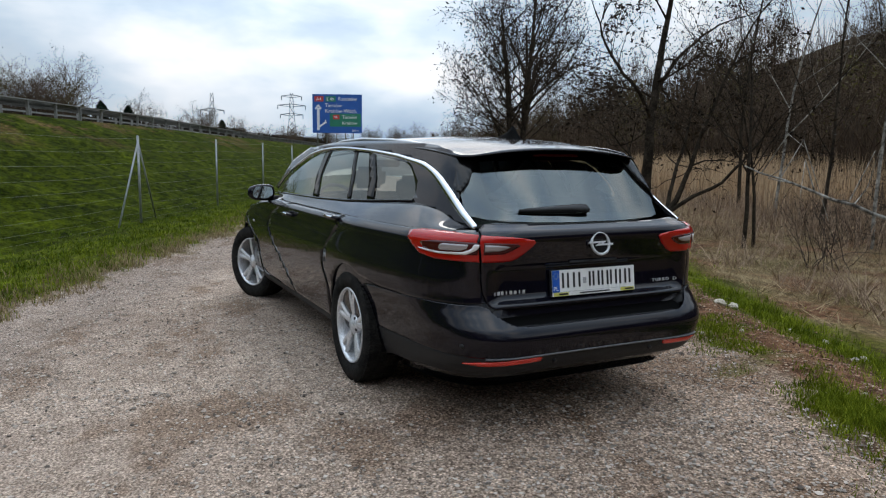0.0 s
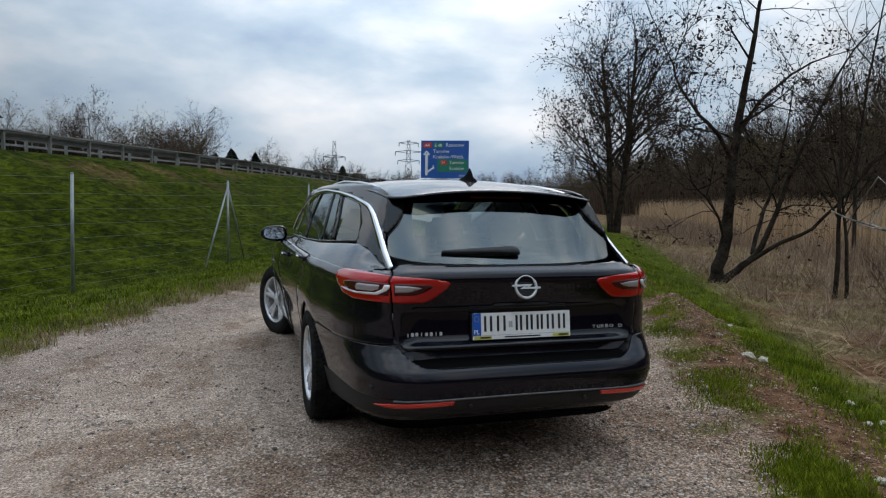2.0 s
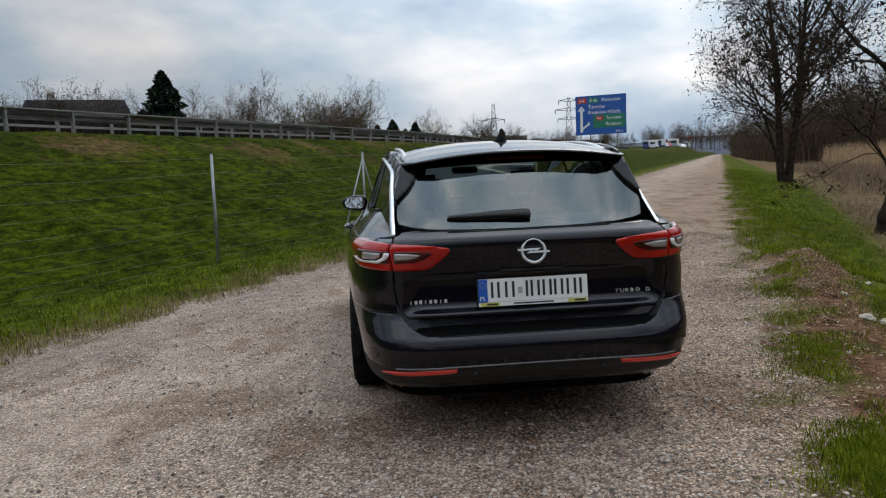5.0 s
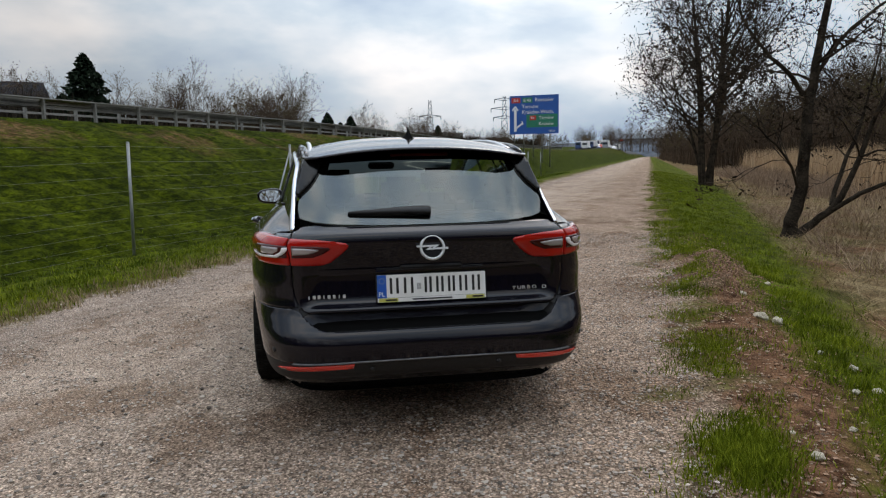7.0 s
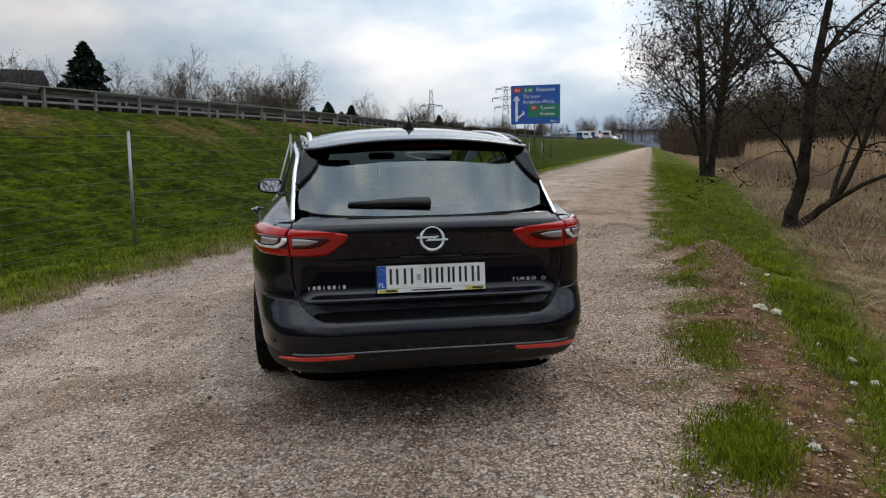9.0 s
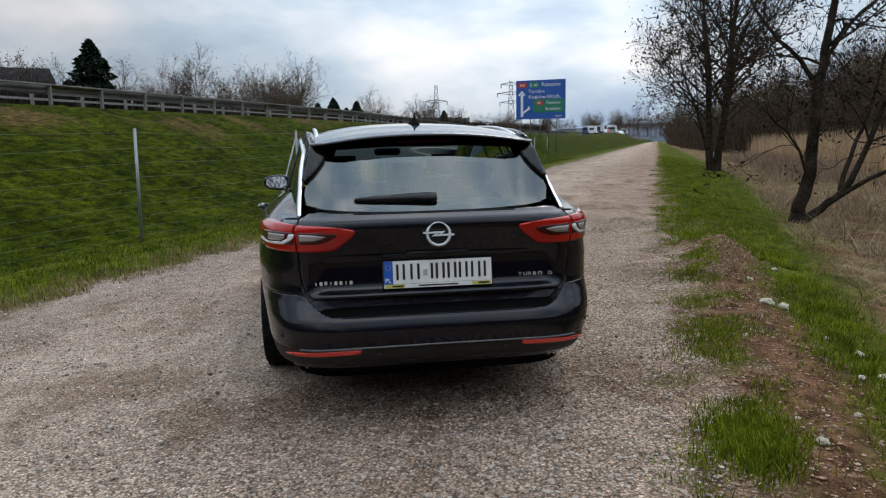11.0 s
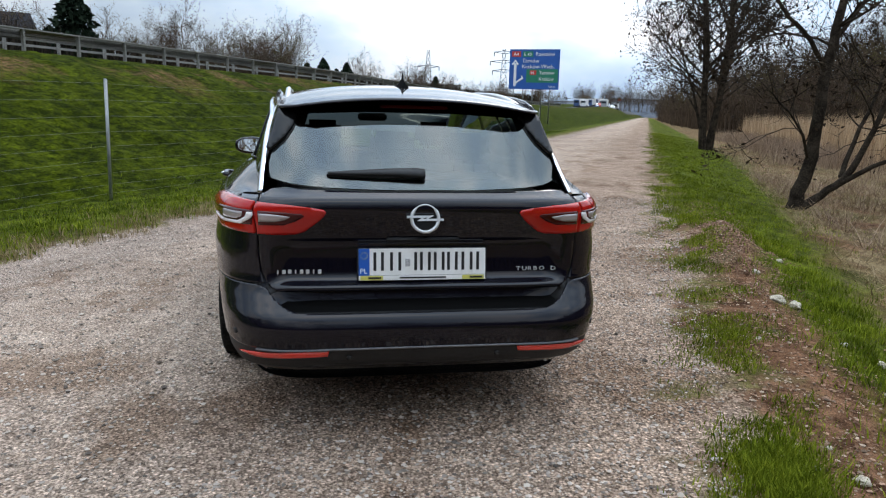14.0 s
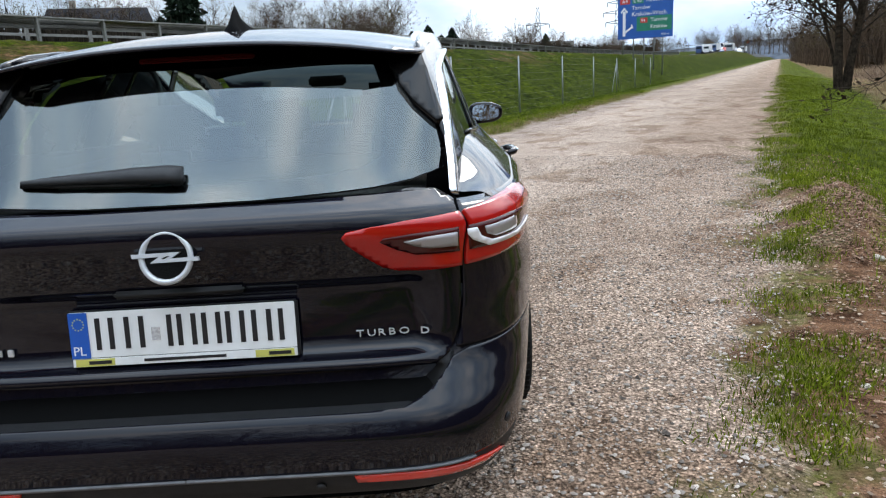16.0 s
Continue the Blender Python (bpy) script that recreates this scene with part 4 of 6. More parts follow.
def flank(u, z, plain=False):
    """The lower body: u runs from the middle of the rear (0) round the corner (1), along the side (1 to 2) and round the nose (2 to 3)."""
    sgn = -1 if u < 0 else 1
    u = abs(u)
    k = min(1.0, max(0.0, (u - 0.424) / 0.11))
    k = 1.0 if plain else k * k * (3 - 2 * k)
    yr, yf = REAR(z) * (1 - k) + REAR_SIDE(z) * k, NOSE(z)
    b, bf = ROUND_B, 0.75
    if u <= 1:
        a = u * math.pi / 2
        x = math.sin(a)
        y = yr + b * (1 - math.sqrt(max(0.0, 1 - x ** ROUND(z))))
    elif u <= 2:
        y = yr + b + (yf - bf - yr - b) * (u - 1)
        x = 1.0
    else:
        a = (3 - u) * math.pi / 2
        y = yf - bf * (1 - math.cos(a))
        x = max(0.0, math.sin(a)) ** (2 / 3.2)
    return Vector((sgn * x * WIDE(z) * PLAN(y), y, z))


def with_normal(f, du=0.004, dv=0.004, inside=(0, 2.4, 0.7)):
    c = Vector(inside)

    def g(u, v):
        p = f(u, v)
        n = (f(u + du, v) - f(u - du, v)).cross(f(u, v + dv) - f(u, v - dv))
        n = n.normalized() if n.length > 1e-9 else Vector((0, -1, 0))
        if n.dot(p - c) < 0:
            n = -n
        return p, n
    return g


FLANK = with_normal(flank)
BUMPER = with_normal(lambda u, z: flank(u, z, True))   # without the recess over the ledge


def u_of_x(x, z):
    """Where round the rear a given half width lies."""
    lo, hi = 0.0, 1.0
    for _ in range(24):
        mid = (lo + hi) / 2
        lo, hi = (mid, hi) if flank(mid, z).x < abs(x) else (lo, mid)
    return math.copysign(lo, x)


def u_of_y(y, z, side=-1):
    yr, yf = REAR_SIDE(z), NOSE(z)
    t = (y - yr) / ROUND_B
    if t < 1:
        return side * 2 / math.pi * math.asin(min(1.0, (1 - (1 - max(t, 0)) ** 2) ** (1 / ROUND(z))))
    return side * (1 + min(1.2, (y - yr - ROUND_B) / (yf - 0.75 - yr - ROUND_B)))


# rear window and upper tailgate: depth over (x, z)
GLASS_Y = curve([(1.00, 0.000), (1.05, 0.062), (1.10, 0.118), (1.20, 0.222), (1.30, 0.318), (1.40, 0.405)])
def tail(x, z):
    return Vector((x, GLASS_Y(z) + (0.130 - 0.16 * min(0.33, max(0, z - 1.02))) * (abs(x) / 0.6) ** 2.8, z))
TAIL = with_normal(tail)


# glasshouse sides: half width over (y, z)
HOUSE_W = curve([(0.0, 0.598), (0.09, 0.618), (0.19, 0.638), (0.32, 0.663), (0.45, 0.687), (0.56, 0.699), (0.68, 0.710), (1.2, 0.765), (1.8, 0.797), (2.5, 0.810), (3.0, 0.795), (3.5, 0.75)])
def house(y, z):
    return Vector((-(HOUSE_W(y) - 0.36 * (z - 1.08) - 0.25 * max(0, z - 1.2) ** 2), y, z))
HOUSE_L = with_normal(house)
def house_r(y, z):
    p = house(y, z)
    return Vector((-p.x, p.y, p.z))
HOUSE_R = with_normal(house_r)

# roof: height over (x, y)
ROOF_Z = curve([(0.25, 1.378), (0.30, 1.386), (0.45, 1.412), (0.75, 1.446), (1.2, 1.467), (1.7, 1.472), (2.2, 1.455), (2.6, 1.415), (2.9, 1.36), (3.5, 1.14), (3.8, 1.0)])
def roof(x, y):
    return Vector((x, y, ROOF_Z(y) - 0.062 * (abs(x) / 0.6) ** 2.4))
ROOF = with_normal(roof)

car = thing("estate_car", "black estate car with chrome window strip parked on the gravel track", "car")
RW, FW = 1.115, 3.945     # axles
WHEEL_R = 0.335


def arch(y0, side, r=0.375, z0=0.335, lo=0.24):
    """Points of a wheel arch, from its rear foot over the top to its front foot."""
    a0 = math.asin((z0 - lo) / r)
    out = []
    for i in range(17):
        a = -a0 + (math.pi + 2 * a0) * i / 16
        out.append((y0 - r * math.cos(a), z0 + r * math.sin(a)))
    return out


def flank_panel(name, yz, side, label="", mat=BLACK_PAINT, off=0.0, thick=0.010, step=(0.022, 0.022)):
    return part(name, patch([(u_of_y(y, z, side), z) for y, z in yz], FLANK, step, thick, off), mat, car, label)


body = bmesh.new()
# inner shell, set back behind the panels
nu, zs = 100, [0.22, 0.30, 0.38, 0.46, 0.54, 0.60, 0.66, 0.74, 0.84, 0.92, 0.98, 1.02]
rings = []
for z in zs:
    ring = []
    for i in range(nu + 1):
        u = -3 + 6 * i / nu
        p, n = FLANK(u, z)
        q = p - n * 0.035
        for yc in (RW, FW):
            if abs(p.x) > 0.5 and math.hypot(p.y - yc, p.z - 0.335) < 0.40:
                q.x = math.copysign(0.60, q.x)
        ring.append(body.verts.new(q))
    rings.append(ring)
for A, B in zip(rings, rings[1:]):
    for i in range(nu):
        body.faces.new((A[i], A[i + 1], B[i + 1], B[i]))
floor_z = [body.verts.new((v.co.x, v.co.y, 0.21)) for v in rings[0]]
body.faces.new(floor_z)
part("body_shell", body, UNDER, car, "black inner body shell")


def rear_poly(pts):
    """(x, z) points of the rear as (u, z)."""
    return [(u_of_x(x, z), z) for x, z in pts]


def mirrored(pts):
    return pts + [(-x, z) for x, z in reversed(pts)]


STEP = (0.018, 0.016)
# tailgate: left half of its outline from the bottom middle up to the window seam
TG = [(-0.30, 0.619), (-0.52, 0.621), (-0.58, 0.627), (-0.612, 0.645), (-0.636, 0.70), (-0.646, 0.78), (-0.649, 0.87), (-0.648, 0.95), (-0.640, 1.000), (-0.60, 1.022), (-0.54, 1.028), (-0.45, 1.022), (-0.2, 1.016)]
part("tailgate", patch(rear_poly(mirrored(TG)), FLANK, (0.018, 0.008), 0.012), BLACK_PAINT, car)
# rear bumper with its two horns, round to the wheel arches
half = [(u_of_x(-0.40, 0.552), 0.552), (u_of_x(-0.50, 0.555), 0.555), (u_of_x(-0.552, 0.574), 0.574), (u_of_x(-0.592, 0.604), 0.604), (u_of_x(-0.622, 0.638), 0.638), (u_of_x(-0.66, 0.648), 0.648)]
half += [(u_of_y(y, z), z) for y, z in ((0.25, 0.645), (0.70, 0.636))]
ar = [(y, z) for y, z in arch(RW, -1)]
foot = [p for p in ar if p[0] < RW and p[1] < 0.63]
half += [(u_of_y(y, z), z) for y, z in reversed(foot)]
half += [(u_of_y(0.66, 0.27), 0.27), (u_of_y(0.3, 0.295), 0.295), (u_of_x(-0.40, 0.318), 0.318)]
BUMPER_SPLIT = 0.412
def cut(poly, z0, above):
    """The part of a polygon over or under a height."""
    out = []
    for (a, b), (c, d) in zip(poly, poly[1:] + poly[:1]):
        ia, ic = (b >= z0) == above, (d >= z0) == above
        if ia:
            out.append((a, b))
        if ia != ic:
            k = (z0 - b) / (d - b)
            out.append((a + (c - a) * k, z0))
    return out
whole = half[::-1] + [(-u, z) for u, z in half]
whole = whole[::-1]
part("rear_bumper", patch(cut(whole, BUMPER_SPLIT, True), BUMPER, (0.018, 0.006), 0.012), BLACK_PAINT, car)
part("bumper_skirt", patch(cut(whole, BUMPER_SPLIT - 0.004, False), FLANK, STEP, 0.012, -0.006), BLACK_PLASTIC, car, "matt black lower bumper skirt")
# recess over the bumper
part("bumper_recess", patch(rear_poly(mirrored([(-0.2, 0.530), (-0.50, 0.535), (-0.60, 0.585), (-0.63, 0.655), (-0.2, 0.655)])), FLANK, (0.018, 0.006), 0.004, -0.008), BLACK_PLASTIC, car)

for side in (-1, 1):
    S = side
    top = [(u_of_y(1.28, 0.985, S), 0.985), (u_of_y(0.9, 0.985, S), 0.985), (u_of_y(0.45, 0.985, S), 0.985), (S * abs(u_of_x(0.648, 0.998)), 0.998)]
    edge = [(S * abs(u_of_x(x, z)), z) for x, z in ((0.655, 0.95), (0.656, 0.87), (0.653, 0.78), (0.644, 0.70), (0.630, 0.656))]
    low = [(u_of_y(0.25, 0.6475, S), 0.6475), (u_of_y(0.70, 0.6385, S), 0.6385)]
    rim = [(u_of_y(y, z, S), z) for y, z in arch(RW, S) if not (y < RW and z < 0.642) and not (y > RW and z < 0.30)]
    fore = [(u_of_y(1.52, 0.30, S), 0.30), (u_of_y(1.565, 0.60, S), 0.60), (u_of_y(1.545, 0.745, S), 0.745), (u_of_y(1.42, 0.83, S), 0.83), (u_of_y(1.30, 0.91, S), 0.91)]
    part("quarter_panel", patch(top + edge + low + rim + fore, FLANK, (0.02, 0.02), 0.012), BLACK_PAINT, car)
    flank_panel("rear_door", [(1.56, 0.30), (2.42, 0.30), (2.42, 0.985), (1.284, 0.985), (1.304, 0.91), (1.424, 0.83), (1.549, 0.745), (1.569, 0.60)], S)
    flank_panel("front_door", [(2.43, 0.30), (3.42, 0.30), (3.50, 0.60), (3.46, 0.95), (3.30, 0.985), (2.43, 0.985)], S)
    fa = [p for p in arch(FW, S) if not p[1] < 0.30]
    flank_panel("front_wing", [(3.47, 0.955), (3.51, 0.60), (3.44, 0.30)] + fa + [(4.35, 0.30), (4.45, 0.55), (4.45, 0.80), (4.0, 0.93)], S, step=(0.05, 0.03))
    flank_panel("side_sill", [(1.50, 0.215), (3.55, 0.215), (3.55, 0.295), (1.50, 0.295)], S, mat=BLACK_PLASTIC, off=-0.004)

# nose, bonnet
part("front_bumper", patch([(-2.62, 0.22), (2.62, 0.22), (2.62, 0.80), (-2.62, 0.80)], FLANK, (0.1, 0.06), 0.012, -0.012), BLACK_PAINT, car)
def bonnet(x, y):
    return Vector((x, y, table(y, [3.3, 3.8, 4.3, 4.6, 4.8], [1.03, 0.985, 0.90, 0.82, 0.74]) - 0.05 * (abs(x) / 0.7) ** 2))
part("bonnet", patch([(-0.80, 3.38), (0.80, 3.38), (0.84, 4.2), (0.62, 4.70), (-0.62, 4.70), (-0.84, 4.2)], with_normal(bonnet), (0.08, 0.08), 0.02), BLACK_PAINT, car)


# ---- car: tailgate window, glasshouse and roof ----
def glass_pane(name, poly, f, mat, step=(0.05, 0.05), off=0.0, thick=0, label=""):
    ob = part(name, patch(poly, f, step, thick, off), mat, car, label, True, False)
    ob.visible_shadow = False
    return ob
HALF_GLASS = [(-0.2, 1.022), (-0.45, 1.028), (-0.545, 1.037), (-0.626, 1.056), (-0.616, 1.12), (-0.598, 1.20), (-0.575, 1.27), (-0.545, 1.345), (-0.2, 1.386)]
glass_pane("rear_window", mirrored(HALF_GLASS), TAIL, REAR_GLASS, (0.02, 0.02))
# printed dark border of the window, just behind it
outer = mirrored(HALF_GLASS)
def ring_part(name, outer_pts, inner_pts, f, mat, off, label=""):
    """A flat border between two outlines of equal length."""
    bm = bmesh.new()
    k = len(outer_pts)
    def lay(p):
        a, n = f(*p)
        return bm.verts.new(a + n * off)
    O, I = [], []
    dense_o, dense_i = [], []
    for i in range(k):
        for j in range(8):
            t = j / 8
            for src, dst in ((outer_pts, dense_o), (inner_pts, dense_i)):
                a, b = src[i], src[(i + 1) % k]
                dst.append((a[0] + (b[0] - a[0]) * t, a[1] + (b[1] - a[1]) * t))
    rows = [[lay((a[0] + (b[0] - a[0]) * r / 4, a[1] + (b[1] - a[1]) * r / 4)) for a, b in zip(dense_o, dense_i)] for r in range(5)]
    for O, I in zip(rows, rows[1:]):
        for i in range(len(O)):
            j = (i + 1) % len(O)
            bm.faces.new((O[i], O[j], I[j], I[i]))
    return part(name, bm, mat, car, label)
HALF_CLEAR = [(-0.2, 1.063), (-0.36, 1.067), (-0.43, 1.077), (-0.474, 1.098), (-0.487, 1.13), (-0.486, 1.20), (-0.475, 1.26), (-0.455, 1.318), (-0.2, 1.330)]
ring_part("window_border", outer, mirrored(HALF_CLEAR), TAIL, GLOSS_BLACK, -0.006, "dark printed window border")

# roof with its spoiler lip
ROOF_EDGE = [(-0.30, 0.285), (-0.45, 0.296), (-0.53, 0.322), (-0.572, 0.362), (-0.590, 0.42), (-0.594, 0.50), (-0.602, 0.70), (-0.622, 1.1), (-0.642, 1.7), (-0.648, 2.2), (-0.635, 2.62), (-0.3, 2.72)]
part("roof", patch(mirrored(ROOF_EDGE), ROOF, (0.05, 0.05), 0.009), BLACK_PAINT, car)
BELT = curve([(0.10, 0.998), (0.22, 1.02), (0.40, 1.07), (0.65, 1.092), (1.14, 1.068), (1.5, 1.050), (2.04, 1.036), (3.0, 1.025), (3.5, 1.01)])
STRIP = [(0.080, 1.003), (0.135, 1.031), (0.193, 1.060), (0.255, 1.097), (0.316, 1.135), (0.381, 1.174), (0.449, 1.213), (0.51, 1.242), (0.564, 1.263), (0.677, 1.295), (0.86, 1.322), (1.02, 1.343), (1.5, 1.376), (1.94, 1.389), (2.2, 1.381), (2.45, 1.356), (2.77, 1.272), (3.12, 1.161), (3.38, 1.064)]
STRIP_Z = curve(STRIP)
for side, HS in ((-1, HOUSE_L), (1, HOUSE_R)):
    def hp(name, yz, mat=BLACK_PAINT, off=0.0, label="", step=(0.05, 0.03), thick=0.008):
        return part(name, patch(yz, HS, step, thick, off), mat, car, label)
    # shoulder between flank and glasshouse
    bm = bmesh.new()
    rows = []
    for i in range(61):
        y = 0.13 + (3.40 - 0.13) * i / 60
        z0 = 0.983
        A = flank(u_of_y(y, z0, side), z0)
        B = (house if side < 0 else house_r)(y, BELT(y))
        up = flank(u_of_y(y, z0, side), z0) - flank(u_of_y(y, z0 - 0.03, side), z0 - 0.03)
        c1 = A + up * 1.0
        c2 = B + Vector(((A.x - B.x) * 0.25, 0, -0.012))
        rows.append([bm.verts.new(A * (1 - t) ** 3 + c1 * 3 * t * (1 - t) ** 2 + c2 * 3 * t * t * (1 - t) + B * t ** 3) for t in [j / 8 for j in range(9)]])
    for A, B in zip(rows, rows[1:]):
        for j in range(8):
            bm.faces.new((A[j], A[j + 1], B[j + 1], B[j]))
    part("shoulder", bm, BLACK_PAINT, car)
    # rear pillar: body colour, from the strip to the quarter window
    low = [(y, BELT(y) - 0.012) for y in (0.16, 0.30, 0.45, 0.60)]
    hp("rear_pillar", [(0.09, 1.000)] + low + [(0.68, 1.094), (0.655, 1.13), (0.70, 1.20), (0.80, 1.28), (0.90, 1.314)] + [(y, STRIP_Z(y) + 0.004) for y in (0.86, 0.677, 0.564, 0.51, 0.449, 0.381, 0.316, 0.255, 0.193, 0.135)])
    # body side over the strip, up to the roof
    hp("roof_side", [(y, z + 0.006) for y, z in STRIP[3:16]] + [(2.6, 1.395), (2.2, 1.425), (1.7, 1.435), (1.2, 1.432), (0.8, 1.415), (0.60, 1.398), (0.46, 1.372), (0.41, 1.335), (0.36, 1.28), (0.31, 1.21), (0.27, 1.14)], off=-0.002)
    for nm, yz in (("quarter_window", [(0.70, 1.104), (0.675, 1.13), (0.715, 1.20), (0.81, 1.272), (0.88, 1.308), (1.31, 1.350), (1.17, 1.20), (1.12, 1.084)]),
                   ("fixed_side_window", [(1.20, 1.080), (1.26, 1.20), (1.40, 1.357), (1.60, 1.367), (1.50, 1.20), (1.455, 1.068)]),
                   ("rear_door_window", [(1.50, 1.066), (1.545, 1.20), (1.645, 1.370), (2.10, 1.374), (2.13, 1.20), (2.05, 1.050)]),
                   ("front_door_window", [(2.16, 1.048), (2.22, 1.20), (2.20, 1.370), (2.42, 1.346), (2.70, 1.282), (3.02, 1.182), (3.30, 1.050)])):
        glass_pane(nm, yz, HS, SIDE_GLASS, (0.05, 0.03), -0.012)
    hp("window_pillar", [(1.12, 1.080), (1.17, 1.20), (1.31, 1.353), (1.40, 1.361), (1.26, 1.20), (1.20, 1.076)], GLOSS_BLACK, -0.004)
    hp("window_pillar", [(2.05, 1.046), (2.13, 1.20), (2.10, 1.378), (2.20, 1.376), (2.22, 1.20), (2.16, 1.044)], GLOSS_BLACK, -0.004)
    hp("window_pillar", [(1.455, 1.066), (1.50, 1.20), (1.60, 1.370), (1.645, 1.373), (1.545, 1.20), (1.50, 1.064)], GLOSS_BLACK, -0.006)
    hp("front_pillar", [(3.36, 1.05), (3.12, 1.158), (2.77, 1.270), (2.45, 1.358), (2.62, 1.405), (3.02, 1.30), (3.48, 1.06)], BLACK_PAINT, 0.0)
    # chrome strip over the windows and down the rear pillar to the lamp
    wide = [0.016, 0.018, 0.020, 0.021, 0.021, 0.020, 0.019, 0.017, 0.015, 0.013, 0.011, 0.010, 0.009, 0.009, 0.009, 0.009, 0.008, 0.007, 0.006]
    bm = bmesh.new()
    WID = curve([(p[0], w) for p, w in zip(STRIP, wide)])
    rows = []
    for i in range(121):
        y = STRIP[0][0] + (STRIP[-1][0] - STRIP[0][0]) * (i / 120) ** 1.4
        z = STRIP_Z(y)
        d = Vector((0.02, STRIP_Z(y + 0.01) - STRIP_Z(y - 0.01))).normalized()
        w = WID(y)
        row = []
        for k, o in ((-1, -0.004), (-0.85, 0.007), (0, 0.010), (0.85, 0.007), (1, -0.004)):
            p, n = HS(y - d.y * w * k, z + d.x * w * k)
            row.append(bm.verts.new(p + n * o))
        rows.append(row)
    for A, B in zip(rows, rows[1:]):
        for j in range(4):
            bm.faces.new((A[j], A[j + 1], B[j + 1], B[j]))
    bm.faces.new(rows[0]), bm.faces.new(rows[-1])
    part("chrome_strip", bm, CHROME, car, "bright chrome window strip")
    # roof rail
    sx = side
    rp = [(sx * 0.558, 0.58, 1.362), (sx * 0.556, 0.66, 1.378), (sx * 0.557, 0.80, 1.397), (sx * 0.562, 1.0, 1.418), (sx * 0.570, 1.25, 1.434), (sx * 0.583, 1.7, 1.448), (sx * 0.580, 2.15, 1.438), (sx * 0.575, 2.36, 1.418), (sx * 0.572, 2.48, 1.395)]
    part("roof_rail", tube(bmesh.new(), rp, [0.007, 0.011, 0.013, 0.013, 0.012, 0.012, 0.012, 0.011, 0.009], 10), SATIN, car, "satin aluminium roof rail")
    part("window_seal", tube(bmesh.new(), [(house if side < 0 else house_r)(y, BELT(y) + 0.006) for y in (0.68, 0.9, 1.14, 1.5, 2.04, 2.6, 3.0, 3.25)], 0.007, 8), GLOSS_BLACK, car)
    # black wing beside the rear window, under the spoiler
    wing = [(0.47, 1.350), (0.50, 1.300), (0.52, 1.254), (0.555, 1.205), (0.614, 1.150), (0.626, 1.160), (0.608, 1.225), (0.590, 1.290), (0.575, 1.338)]
    part("window_wing", patch([(side * x, z) for x, z in wing], TAIL, (0.02, 0.02), 0.03, 0.016), GLOSS_BLACK, car, "gloss black spoiler wing")
bm = box(bmesh.new(), (0.30, 0.012, 0.016), (0, 0.345, 1.352), Matrix.Rotation(radians(-40), 4, "X"), 0.004)
part("brake_light", bm, DARK_RED, car, "dark red high brake light", False)

# windscreen
wsc = [(-0.60, 2.64), (0.60, 2.64), (0.70, 3.42), (-0.70, 3.42)]
glass_pane("windscreen", wsc, ROOF, SIDE_GLASS, (0.1, 0.1), -0.005)
# antenna fin
bm = bmesh.new()
prof = [(0.70, 0.0), (0.72, 0.028), (0.755, 0.062), (0.785, 0.078), (0.80, 0.070), (0.84, 0.040), (0.92, 0.012), (0.97, 0.0)]
vs = []
for y, h in prof:
    wv = 0.028 * (1 - h / 0.085) * (1 if 0.70 < y < 0.95 else 0.35)
    z0 = ROOF_Z(y)
    vs.append([bm.verts.new((x, y, z)) for x, z in ((-wv - 0.010, z0 - 0.004), (-wv * 0.55, z0 + h * 0.6), (0, z0 + h), (wv * 0.55, z0 + h * 0.6), (wv + 0.010, z0 - 0.004))])
for A, B in zip(vs, vs[1:]):
    for j in range(4):
        bm.faces.new((A[j], A[j + 1], B[j + 1], B[j]))
bm.faces.new(vs[0]), bm.faces.new(vs[-1])
part("antenna_fin", bm, UNDER, car, "black shark fin antenna")


